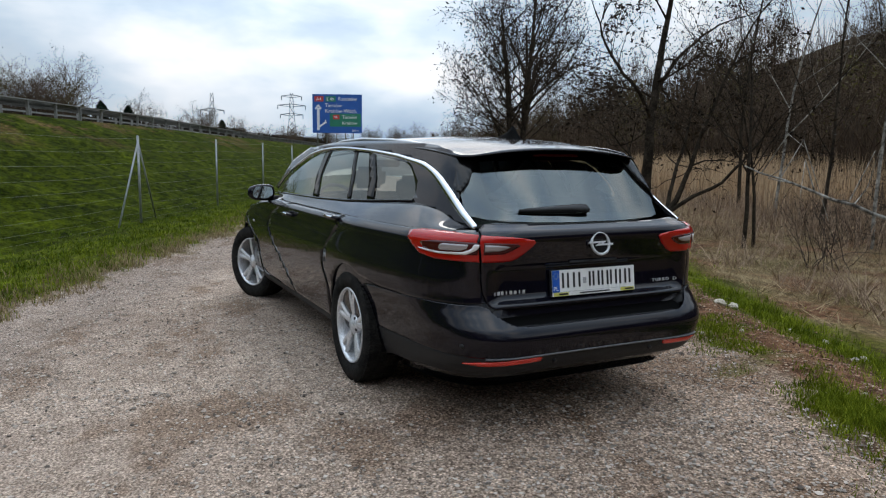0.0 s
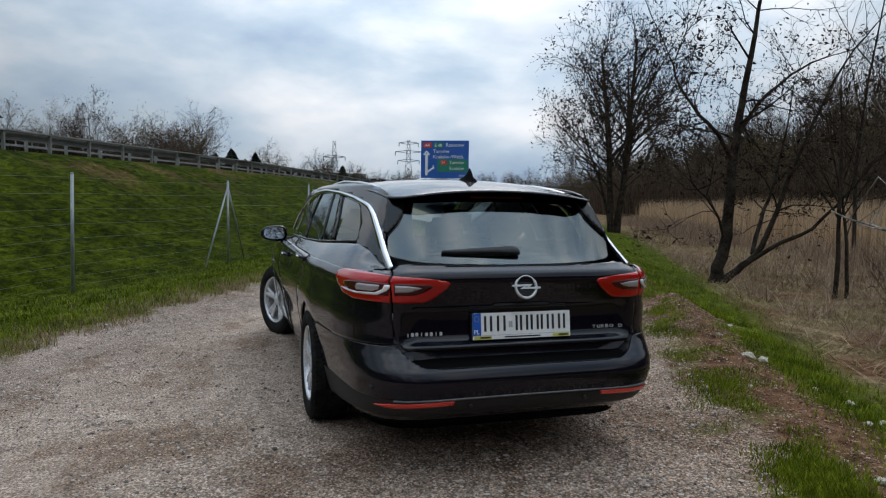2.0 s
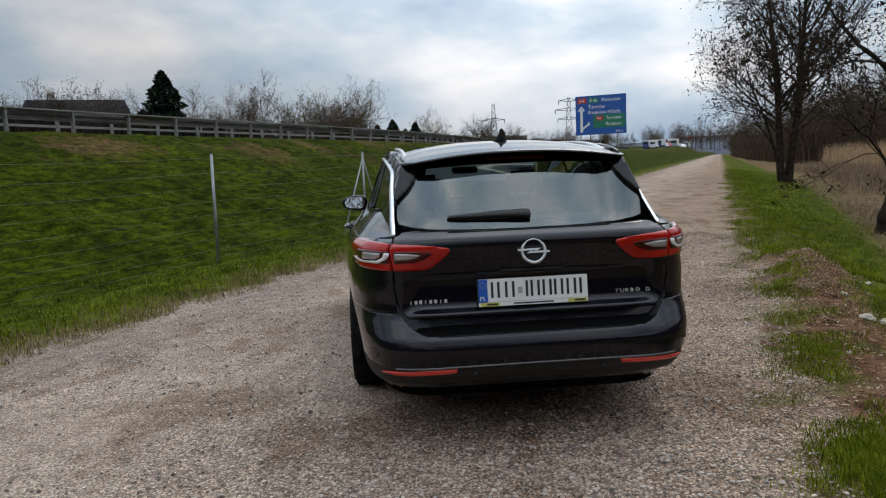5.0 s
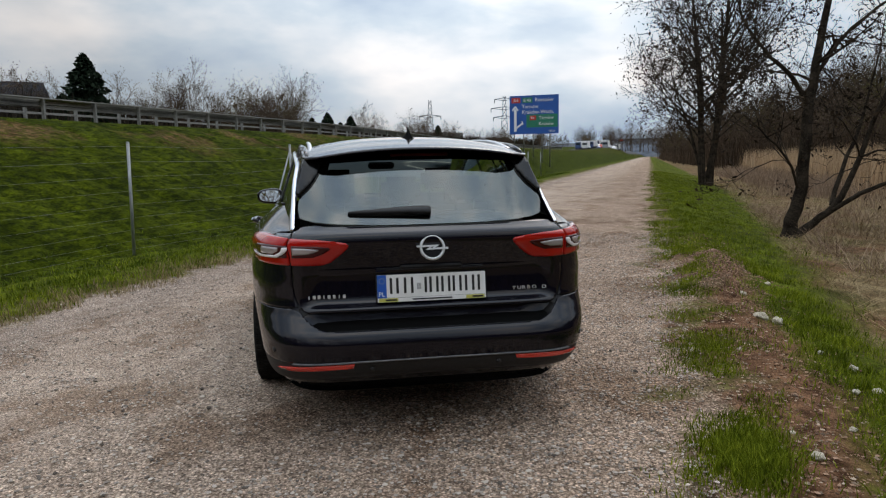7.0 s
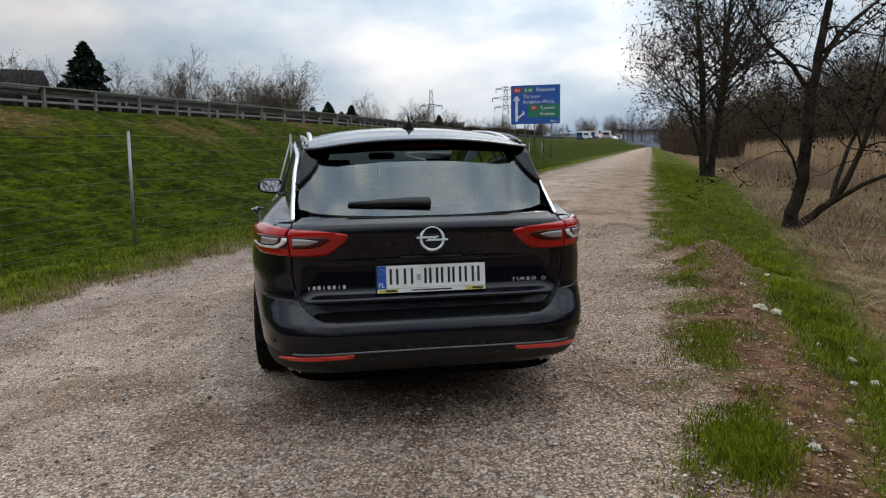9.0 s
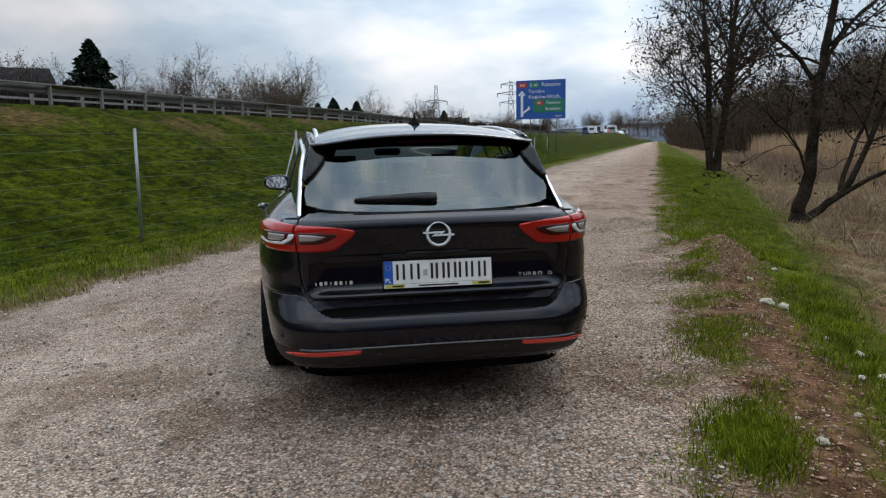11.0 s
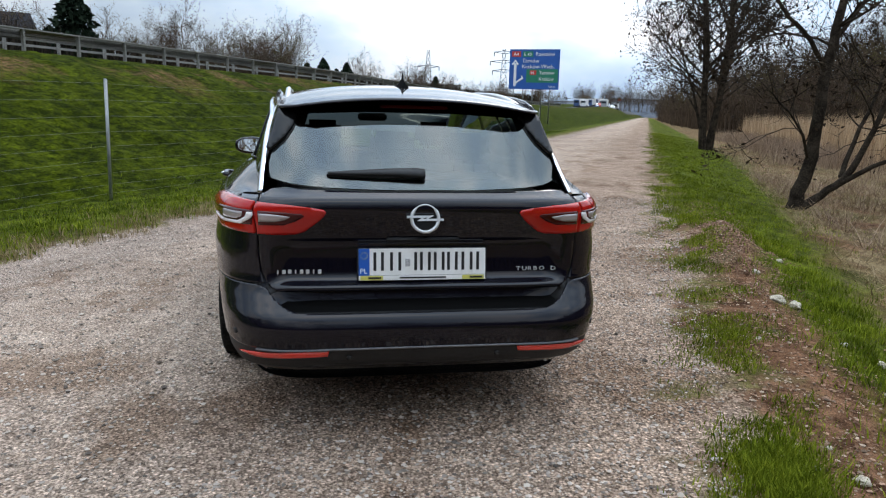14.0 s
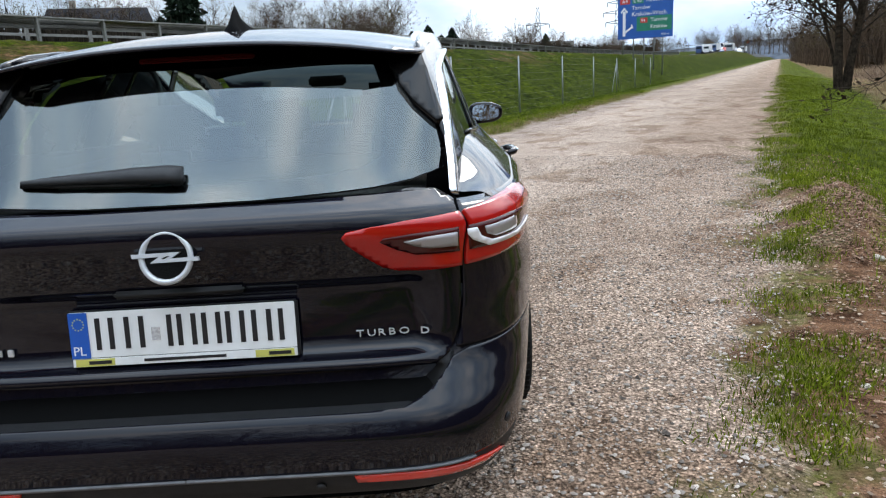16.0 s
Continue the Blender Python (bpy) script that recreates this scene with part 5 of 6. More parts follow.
# ---- car: wheels ----
def wheel(y, side, steer=0.0):
    w = new("wheel")
    w.parent = car
    w.matrix_basis = Matrix.Translation((side * 0.805, y, WHEEL_R)) @ Matrix.Rotation(radians(steer + (0 if side > 0 else 180)), 4, "Z")
    bm = lathe(bmesh.new(), [(0.225, -0.09), (0.26, -0.108), (0.31, -0.110), (0.329, -0.092), (0.335, -0.06), (0.3355, -0.02), (0.3355, 0.02), (0.335, 0.06), (0.329, 0.092), (0.312, 0.110), (0.27, 0.112), (0.236, 0.104), (0.225, 0.09)], seg=64)
    tyre = part("tyre", bm, RUBBER, w, "black rubber tyre")
    bm = bmesh.new()
    for i in range(72):
        a = 2 * math.pi * i / 72
        for k, x in enumerate((-0.082, -0.045, 0.0, 0.045, 0.082)):
            aa = a + (k % 2) * math.pi / 72
            t = Matrix.Rotation(aa, 4, "X")
            box(bm, (0.032, 0.019, 0.012), (t @ Vector((x, 0, 0.334 if abs(x) < 0.07 else 0.329))), t)
    part("tread_block", bm, RUBBER, tyre, "", False)
    bm = lathe(bmesh.new(), [(0.226, 0.098), (0.222, 0.104), (0.214, 0.102), (0.208, 0.086), (0.200, 0.02), (0.198, -0.08), (0.222, -0.085), (0.226, -0.08), (0.226, 0.098)], seg=64)
    rim = part("rim", bm, ALLOY, w, "silver alloy rim with five split spokes")
    bm = bmesh.new()
    for i in range(5):
        for off in (-0.135, 0.135):
            a = 2 * math.pi * i / 5 + 0.3
            pts = []
            for r, x, wv, th, sk in ((0.045, 0.075, 0.020, 0.030, 0.35), (0.09, 0.083, 0.019, 0.026, 0.65), (0.15, 0.090, 0.018, 0.022, 0.95), (0.213, 0.092, 0.019, 0.018, 1.15)):
                c = a + off * sk
                d, q = Vector((0, math.cos(c), math.sin(c))), Vector((0, -math.sin(c), math.cos(c)))
                o = d * r
                pts.append([bm.verts.new(o + q * wv * s1 + Vector((x - (th if lo else 0) - (0.006 if abs(s1) > 0.9 else 0), 0, 0))) for s1, lo in ((-1, 0), (-0.4, 0), (0.4, 0), (1, 0), (0.9, 1), (-0.9, 1))])
            for A, B in zip(pts, pts[1:]):
                for j in range(6):
                    bm.faces.new((A[j], A[(j + 1) % 6], B[(j + 1) % 6], B[j]))
            bm.faces.new(pts[0]), bm.faces.new(pts[-1])
    part("spoke", bm, ALLOY, rim, "", False)
    bm = lathe(bmesh.new(), [(0.0, 0.092), (0.028, 0.090), (0.034, 0.084), (0.058, 0.080), (0.068, 0.070), (0.068, 0.03)], seg=32)
    part("hub", bm, ALLOY, rim)
    for i in range(5):
        a = 2 * math.pi * (i + 0.5) / 5 + 0.3
        bm = rod(bmesh.new(), (0.060, 0.056 * math.cos(a), 0.056 * math.sin(a)), (0.082, 0.056 * math.cos(a), 0.056 * math.sin(a)), 0.010, sides=6)
        part("wheel_bolt", bm, BLACK_PLASTIC, rim, "", False)
    bm = lathe(bmesh.new(), [(0.0, 0.01), (0.15, 0.01), (0.15, -0.01), (0.0, -0.01)], seg=40)
    part("brake_disc", bm, WEATHERED, w, "dull steel brake disc")
    return w


for yy, st in ((RW, 0.0), (FW, 22.0)):
    for sd in (-1, 1):
        wheel(yy, sd, st)
for side in (-1, 1):
    for yy in (RW, FW):
        bm = bmesh.new()
        rings = []
        for i in range(21):
            a = math.pi * (-0.06 + 1.12 * i / 20)
            rings.append([bm.verts.new((side * x, yy - 0.392 * math.cos(a), 0.335 + 0.392 * math.sin(a))) for x in (0.855, 0.60)])
        for A, B in zip(rings, rings[1:]):
            bm.faces.new((A[0], A[1], B[1], B[0]))
        bm.faces.new([r[1] for r in rings])
        part("arch_liner", bm, UNDER, car)


GREY_TRIM = noisy("grey_trim", (0.10, 0.10, 0.105), (0.15, 0.15, 0.155), 20, 0.4)
# ---- car: lamps, badges, number plate, wiper, mirrors, handles ----
def ux(side, x, z):
    return side * abs(u_of_x(x, z))


def flank_bit(name, pts, mat, parent, off, thick=0.008, label="", step=(0.015, 0.012)):
    return part(name, patch(pts, FLANK, step, thick, off), mat, parent, label)


for side in (-1, 1):
    def pt(k, a, z):
        return (ux(side, a, z), z) if k == "x" else (u_of_y(a, z, side), z)
    lamp = flank_bit("tail_lamp", [pt(*p) for p in (("x", 0.656, 0.972), ("x", 0.74, 0.980), ("y", 0.22, 0.982), ("y", 0.32, 0.978), ("y", 0.385, 0.968), ("y", 0.378, 0.942), ("y", 0.34, 0.905), ("y", 0.29, 0.872), ("y", 0.18, 0.856), ("x", 0.656, 0.853))], RED_LENS, car, 0.012, 0.02, "red tail lamp on the wing")
    flank_bit("lamp_slot", [pt(*p) for p in (("x", 0.664, 0.944), ("x", 0.76, 0.945), ("y", 0.20, 0.942), ("y", 0.28, 0.932), ("y", 0.26, 0.905), ("y", 0.22, 0.892), ("x", 0.72, 0.886), ("x", 0.664, 0.888))], DARK_RED, lamp, 0.0145, 0.004, "dark lamp slot")
    flank_bit("lamp_lens", [pt(*p) for p in (("x", 0.700, 0.936), ("x", 0.775, 0.936), ("y", 0.15, 0.930), ("y", 0.16, 0.914), ("x", 0.78, 0.904), ("x", 0.725, 0.906), ("x", 0.704, 0.918))], CLEAR_LENS, lamp, 0.017, 0.004, "clear lamp lens")
    flank_bit("light_guide", [pt(*p) for p in (("x", 0.660, 0.938), ("x", 0.680, 0.938), ("x", 0.688, 0.918), ("x", 0.716, 0.900), ("x", 0.78, 0.894), ("y", 0.20, 0.896), ("y", 0.29, 0.904), ("y", 0.285, 0.897), ("y", 0.20, 0.887), ("x", 0.78, 0.884), ("x", 0.706, 0.888), ("x", 0.670, 0.912), ("x", 0.660, 0.926))], LIGHT_BAR, lamp, 0.020, 0.006, "white light guide")
    lamp = flank_bit("tail_lamp", [pt(*p) for p in (("x", 0.646, 0.971), ("x", 0.53, 0.967), ("x", 0.45, 0.960), ("x", 0.398, 0.952), ("x", 0.388, 0.943), ("x", 0.396, 0.930), ("x", 0.430, 0.898), ("x", 0.472, 0.866), ("x", 0.505, 0.855), ("x", 0.56, 0.852), ("x", 0.647, 0.853))], RED_LENS, car, 0.012, 0.02, "red tail lamp on the tailgate")
    flank_bit("lamp_slot", [pt(*p) for p in (("x", 0.642, 0.944), ("x", 0.54, 0.943), ("x", 0.478, 0.938), ("x", 0.470, 0.931), ("x", 0.505, 0.910), ("x", 0.550, 0.893), ("x", 0.642, 0.889))], DARK_RED, lamp, 0.0145, 0.004, "dark lamp slot")
    flank_bit("lamp_lens", [pt(*p) for p in (("x", 0.638, 0.935), ("x", 0.57, 0.934), ("x", 0.522, 0.929), ("x", 0.545, 0.917), ("x", 0.580, 0.907), ("x", 0.638, 0.903))], CLEAR_LENS, lamp, 0.017, 0.004, "clear lamp lens")
    # reflector in the lower bumper
    rf = [(0.380, 0.402), (0.386, 0.382), (0.58, 0.374), (0.68, 0.371), (0.735, 0.376), (0.68, 0.389), (0.52, 0.399)]
    flank_bit("reflector", [pt("x", x, z) for x, z in rf], REFLECTOR, car, 0.003, 0.012, "red bumper reflector")
    flank_bit("bumper_moulding", [pt("x", x, z) for x, z in ((0.0, 0.410), (0.36, 0.409), (0.66, 0.405), (0.66, 0.410), (0.36, 0.415), (0.0, 0.416))], GREY_TRIM, car, 0.006, 0.010, "dull grey bumper moulding")
    # parking sensors
    for x, z in ((0.745, 0.462), (0.30, 0.370)):
        p, n = FLANK(ux(side, x, z), z)
        bm = bmesh.new()
        rod(bm, p - n * 0.004, p + n * 0.003, 0.012, sides=16)
        part("parking_sensor", bm, BLACK_PLASTIC, car)
    # door handles
    for y, z in ((1.41, 0.962), (2.46, 0.900)):
        h = new("door_handle")
        h.parent = car
        p, n = FLANK(u_of_y(y, z, side), z)
        h.matrix_basis = Matrix.Translation(p)
        bm = bmesh.new()
        tube(bm, [(-side * 0.0, -0.11, -0.006), (side * 0.030, -0.085, 0.0), (side * 0.034, 0.0, 0.002), (side * 0.030, 0.085, 0.0), (0, 0.11, -0.006)], [0.010, 0.014, 0.015, 0.014, 0.010], 8)
        part("grip", bm, BLACK_PAINT, h)
        part("chrome_insert", box(bmesh.new(), (0.008, 0.17, 0.010), (side * 0.046, 0, 0.006), bevel=0.003), CHROME, h, "chrome handle insert")
    # side marker on the wing
    p, n = FLANK(u_of_y(3.60, 0.755, side), 0.755)
    part("side_marker", box(bmesh.new(), (0.016, 0.05, 0.02), p, bevel=0.004), CLEAR_LENS, car, "clear side marker lamp")
    # mirror
    mir = new("door_mirror")
    mir.parent = car
    mir.matrix_basis = Matrix.Translation((side * 0.955, 3.16, 1.025))
    bm = bmesh.new()
    bmesh.ops.create_uvsphere(bm, u_segments=24, v_segments=14, radius=1.0)
    for v in bm.verts:
        x, y, z = v.co
        k = 1.0 if y > 0 else 0.30
        v.co = Vector((math.copysign(abs(x) ** 0.75, x) * 0.112, y * 0.085 * k + 0.0, math.copysign(abs(z) ** 0.72, z) * (0.068 + 0.010 * x * side * -1)))
    part("housing", bm, BLACK_PAINT, mir, "black mirror housing")
    bm = bmesh.new()
    ring = []
    for i in range(28):
        a = 2 * math.pi * i / 28
        cx, cz = math.cos(a), math.sin(a)
        ring.append((math.copysign(abs(cx) ** 0.7, cx) * 0.088, -0.030, math.copysign(abs(cz) ** 0.7, cz) * (0.050 + 0.007 * cx * side * -1)))
    f1 = [bm.verts.new(p) for p in ring]
    f2 = [bm.verts.new((x, -0.018, z)) for x, y, z in ring]
    bm.faces.new(f1), bm.faces.new(f2[::-1])
    for i in range(28):
        bm.faces.new((f1[i], f1[(i + 1) % 28], f2[(i + 1) % 28], f2[i]))
    ob = part("mirror_glass", bm, MIRROR, mir, "mirror glass", False)
    ob.matrix_basis = Matrix.Rotation(radians(-6), 4, "X")
    bm = tube(bmesh.new(), [(-side * 0.18, 0.03, -0.055), (-side * 0.10, 0.03, -0.050), (0, 0.03, -0.040)], [0.03, 0.024, 0.02], 10)
    part("arm", bm, BLACK_PLASTIC, mir)

# number plate in its holder
plate = new("number_plate")
plate.parent = car
plate.matrix_basis = Matrix.Translation((0, -0.014, 0.726)) @ Matrix.Rotation(radians(90 - 7), 4, "X")
holder = part("plate_holder", box(bmesh.new(), (0.532, 0.134, 0.014), (0, 0, -0.006), bevel=0.004), BLACK_PLASTIC, plate, "black plate holder", False)
face = part("plate_face", box(bmesh.new(), (0.520, 0.108, 0.004), (0, 0.010, 0.004), bevel=0.0015), PLATE_WHITE, plate, "white number plate face", False)
part("blue_band", box(bmesh.new(), (0.043, 0.107, 0.002), (-0.2385, 0.010, 0.0075)), PLATE_BLUE, face, "blue band", False)
words("PL", 0.030, (-0.2555, -0.036, 0.009), SIGN_WHITE, face, depth=0.0006)
bm = bmesh.new()
for i in range(12):
    a = 2 * math.pi * i / 12
    rod(bm, (-0.2385 + 0.013 * math.cos(a), 0.036 + 0.013 * math.sin(a), 0.0082), (-0.2385 + 0.013 * math.cos(a), 0.036 + 0.013 * math.sin(a), 0.0092), 0.0017, sides=6)
part("dot_ring", bm, YELLOW, face, "", False)
for a, b in ((-0.205, -0.155), (-0.138, -0.085), (-0.040, 0.003), (0.016, 0.060), (0.073, 0.115), (0.128, 0.175), (0.190, 0.237)):
    wv = 0.0115
    bm = bmesh.new()
    box(bm, (wv, 0.074, 0.0016), (a + wv / 2 + 0.004, 0.012, 0.0068))
    box(bm, (wv, 0.074, 0.0016), (b - wv / 2 - 0.004, 0.012, 0.0068))
    part("character_bar", bm, INK, face, "black character bars", False)
part("seal", box(bmesh.new(), (0.020, 0.030, 0.001), (-0.0625, 0.006, 0.0066)), ALLOY, face, "silver seal sticker", False)
strip = part("plate_strip", box(bmesh.new(), (0.520, 0.019, 0.004), (0, -0.0545, 0.005), bevel=0.001), PLATE_WHITE, plate, "white dealer strip", False)
for x, wv in ((-0.208, 0.09), (0.208, 0.09)):
    part("yellow_field", box(bmesh.new(), (wv, 0.017, 0.001), (x, -0.0545, 0.0076)), YELLOW, strip, "yellow field", False)
    part("wording_bar", box(bmesh.new(), (0.052, 0.008, 0.001), (x + 0.012, -0.0545, 0.0086)), INK, strip, "black wording bar", False)
part("wording_bar", box(bmesh.new(), (0.19, 0.0065, 0.001), (0.0, -0.0545, 0.0076)), INK, strip, "black wording bar", False)

# emblem: ring with a bolt
em = new("emblem")
em.parent = car
em.matrix_basis = Matrix.Translation((0, -0.050, 0.918)) @ Matrix.Rotation(radians(90 - 14), 4, "X")
pts = [(0.054 * math.cos(a), 0.054 * math.sin(a), 0.004) for a in [2 * math.pi * i / 40 for i in range(40)]]
part("ring", tube(bmesh.new(), pts, 0.0068, 10, True), BADGE, em, "chrome ring")
bm = bmesh.new()
for poly in ([(-0.074, 0.010), (0.034, 0.011), (0.010, -0.004), (-0.004, -0.004), (0.012, 0.003), (-0.072, 0.001)], [(0.074, -0.010), (-0.034, -0.011), (-0.010, 0.004), (0.004, 0.004), (-0.012, -0.003), (0.072, -0.001)]):
    f1 = [bm.verts.new((x, y, 0.012)) for x, y in poly]
    f2 = [bm.verts.new((x, y, 0.002)) for x, y in poly]
    bm.faces.new(f1), bm.faces.new(f2[::-1])
    for i in range(6):
        bm.faces.new((f1[i], f1[(i + 1) % 6], f2[(i + 1) % 6], f2[i]))
part("bolt", bm, BADGE, em, "chrome bolt", False)
part("disc", lathe(bmesh.new(), [(0.0, -0.006), (0.05, -0.006), (0.05, 0.0005), (0.0, 0.0005)], "z", 32), GLOSS_BLACK, em, "", False)

# badges
for i in range(8):
    x, z = -0.578 + i * 0.0235, 0.696
    p, n = FLANK(u_of_x(x, z), z)
    bm = bmesh.new()
    box(bm, (0.005 if i in (0, 3, 6) else 0.014, 0.006, 0.017), p + n * 0.006, bevel=0.0015)
    part("badge_bar", bm, BADGE, car, "chrome badge bar", False)
for i, ch in enumerate("TURBO D"):
    if ch == " ":
        continue
    x, z = 0.396 + i * 0.0250, 0.692
    p, n = FLANK(u_of_x(x + 0.01, z + 0.01), z + 0.01)
    yaw = math.atan2(n.x, -n.y)
    words(ch, 0.0285, (0, 0, 0), BADGE, car, Matrix.Translation((x, p.y - 0.010, z)) @ Matrix.Rotation(yaw, 4, "Z") @ Matrix.Rotation(radians(90), 4, "X") @ Matrix.Diagonal((1.12, 0.82, 1, 1)), 0.002, name="badge_letter")

# rear wiper
wip = new("rear_wiper")
wip.parent = car
def on_tail(x, z, off):
    p, n = TAIL(x, z)
    return p + n * off
bm = bmesh.new()
sec = []
for x, zc, h, t in ((0.014, 1.072, 0.016, 0.020), (-0.02, 1.074, 0.017, 0.024), (-0.10, 1.075, 0.014, 0.022), (-0.20, 1.074, 0.011, 0.018), (-0.30, 1.072, 0.008, 0.014), (-0.375, 1.070, 0.004, 0.010)):
    sec.append([bm.verts.new(on_tail(x, zc + dz * h, 0.008 + o * t)) for dz, o in ((-1, 0.2), (-0.8, 0.8), (0, 1.0), (0.8, 0.8), (1, 0.2), (0, 0.0))])
for A, B in zip(sec, sec[1:]):
    for j in range(6):
        bm.faces.new((A[j], A[(j + 1) % 6], B[(j + 1) % 6], B[j]))
bm.faces.new(sec[0]), bm.faces.new(sec[-1])
part("wiper_arm", bm, BLACK_PLASTIC, wip, "black wiper arm")
bm = tube(bmesh.new(), [on_tail(-0.06 - 0.32 * i / 8, 1.062 + 0.006 * i / 8, 0.006) for i in range(9)], 0.006, 6)
part("wiper_blade", bm, RUBBER, wip)
bm = bmesh.new()
rod(bm, on_tail(0, 1.07, -0.002), on_tail(0, 1.07, 0.02), 0.018, sides=16)
part("wiper_pivot", bm, BLACK_PLASTIC, wip)
# washer and handle recess over the plate
part("tailgate_handle", box(bmesh.new(), (0.30, 0.03, 0.018), (0, 0.0, 0.825), bevel=0.006), BLACK_PLASTIC, car)

# ---- car: cabin ----
def seat(x, y, wide, high, rests):
    for nm, size, at, tilt in (("seat_cushion", (wide, 0.50, 0.16), (x, y + 0.30, 0.50), 5), ("seat_back", (wide, 0.13, high), (x, y, 0.52 + high / 2), 18)):
        bm = box(bmesh.new(), size, (0, 0, 0), bevel=0.05)
        ob = part(nm, bm, FABRIC, car)
        ob.matrix_basis = Matrix.Translation(at) @ Matrix.Rotation(radians(tilt), 4, "X")
    for rx in rests:
        ob = part("head_rest", box(bmesh.new(), (0.25, 0.09, 0.16), bevel=0.035), FABRIC, car)
        ob.matrix_basis = Matrix.Translation((x + rx, y - 0.20, 0.52 + high + 0.10)) @ Matrix.Rotation(radians(12), 4, "X")
        for dx in (-0.06, 0.06):
            bm = rod(bmesh.new(), (x + rx + dx, y - 0.19, 0.45 + high), (x + rx + dx, y - 0.19, 0.55 + high), 0.006)
            part("head_rest_post", bm, CHROME, car, "", False)
seat(0.0, 1.45, 1.30, 0.52, (-0.42, 0.0, 0.42))
seat(-0.38, 2.35, 0.50, 0.56, (0.0,))
seat(0.38, 2.35, 0.50, 0.56, (0.0,))
part("dashboard", box(bmesh.new(), (1.40, 0.40, 0.26), (0, 3.22, 0.86), bevel=0.07), FABRIC, car)
sw = part("steering_wheel", tube(bmesh.new(), [(0.18 * math.cos(a), 0, 0.18 * math.sin(a)) for a in [2 * math.pi * i / 24 for i in range(24)]], 0.015, 8, True), BLACK_PLASTIC, car)
sw.matrix_basis = Matrix.Translation((-0.38, 2.92, 0.93)) @ Matrix.Rotation(radians(-25), 4, "X")
part("cabin_floor", box(bmesh.new(), (1.45, 2.9, 0.05), (0, 1.95, 0.36)), FABRIC, car, "", False)
COVER = noisy("load_cover_vinyl", (0.16, 0.17, 0.16), (0.22, 0.23, 0.22), 8, 0.7, fine=150)
part("load_cover", box(bmesh.new(), (1.15, 0.95, 0.02), (0, 0.78, 0.985), bevel=0.005), COVER, car, "", False)
part("head_lining", patch(mirrored([(-0.2, 0.52), (-0.50, 0.55), (-0.58, 1.2), (-0.60, 2.5), (-0.2, 2.6)]), ROOF, (0.1, 0.1), 0.004, -0.045), FABRIC, car)
bm = box(bmesh.new(), (0.22, 0.03, 0.06), (0, 2.72, 1.28), bevel=0.012)
part("cabin_mirror", bm, BLACK_PLASTIC, car)


# ---- wooded hill on the far side of the field ----
HILL = noisy("wooded_hill", (0.030, 0.024, 0.017), (0.085, 0.066, 0.045), 0.12, 1.0, bumpy=1.0, dist=0.8, fine=1.6)
hs = spaced([(-120, 12), (-30, 3), (80, 6), (340, 20), (700, 0)])
ks = [0, 1.5, 3, 5, 7, 9, 12, 15, 19, 24, 30, 40, 55, 80, 120, 180]
hv = []
for s in hs:
    e = wood_edge(min(s, 300)) - 6
    hv += [(s, e - k, hill_z(s, e - k)) for k in ks]
m = len(ks)
hf = [(i * m + j, i * m + j + 1, (i + 1) * m + j + 1, (i + 1) * m + j) for i in range(len(hs) - 1) for j in range(m - 1)]
hill = new("hillside", mesh_of("hillside", hv, hf, HILL, True))
hill.matrix_basis = ROAD_TURN
tagged(hill, "brown wooded hillside behind the dry field", "hillside", kind="structure")

# brushwood that fills the wood: countless fine stems
rng = np.random.default_rng(21)
def stem_net(places, hmin, hmax, wide, lean=0.18, seg=2):
    """Upright thin blades, three-cornered in plan as crossed strips."""
    P = np.asarray(places, float)
    k = len(P)
    h, w, a = rng.uniform(hmin, hmax, k), wide * rng.uniform(0.6, 1.4, k), rng.uniform(0, math.pi, k)
    O = np.zeros(k)
    d = np.stack((np.cos(a) * w, np.sin(a) * w, O), 1)
    tip = np.stack((rng.normal(0, 1, k) * lean * h, rng.normal(0, 1, k) * lean * h, h), 1)
    mid = tip * (0.4, 0.4, 0.55)
    V = np.stack((P - d, P + d, P + d * 0.7 + mid, P - d * 0.7 + mid, P + tip), 1).reshape(-1, 3)
    i0 = (np.arange(k) * 5).tolist()
    F = [f for n in i0 for f in ((n, n + 1, n + 2, n + 3), (n + 3, n + 2, n + 4))]
    net = Net()
    net.add(V, F)
    return net


def stuff(name, net, mat, label, category):
    ob = new(name, net.mesh(name, mat))
    return tagged(ob, label, category, kind="stuff")


BRUSH = leafy("brushwood_stem", (0.036, 0.024, 0.016), (0.130, 0.090, 0.060))
pl = []
for _ in range(46000):
    s = rng.uniform(-40, 120) if rng.random() < 0.72 else rng.uniform(120, 320)
    l = wood_edge(s) - 1.5 - abs(rng.normal(0, 14))
    p = on_road(s, l)
    pl.append((p.x, p.y, max(ground_z(s, l), hill_z(s, l)) - 0.2))
# stems for the unseen wood added behind the eye, dark in the car's reflections
for _ in range(16000):
    l = rng.uniform(-46, 30)
    s = -16.0 - abs(rng.normal(0, 5)) - 0.10 * abs(l)
    p = on_road(s, l)
    pl.append((p.x, p.y, ground_z(s, l) - 0.2))
stuff("brushwood", stem_net(pl, 2.0, 6.5, 0.034), BRUSH, "dense leafless brown brushwood of the wood, which is partly added out of view", "brushwood")

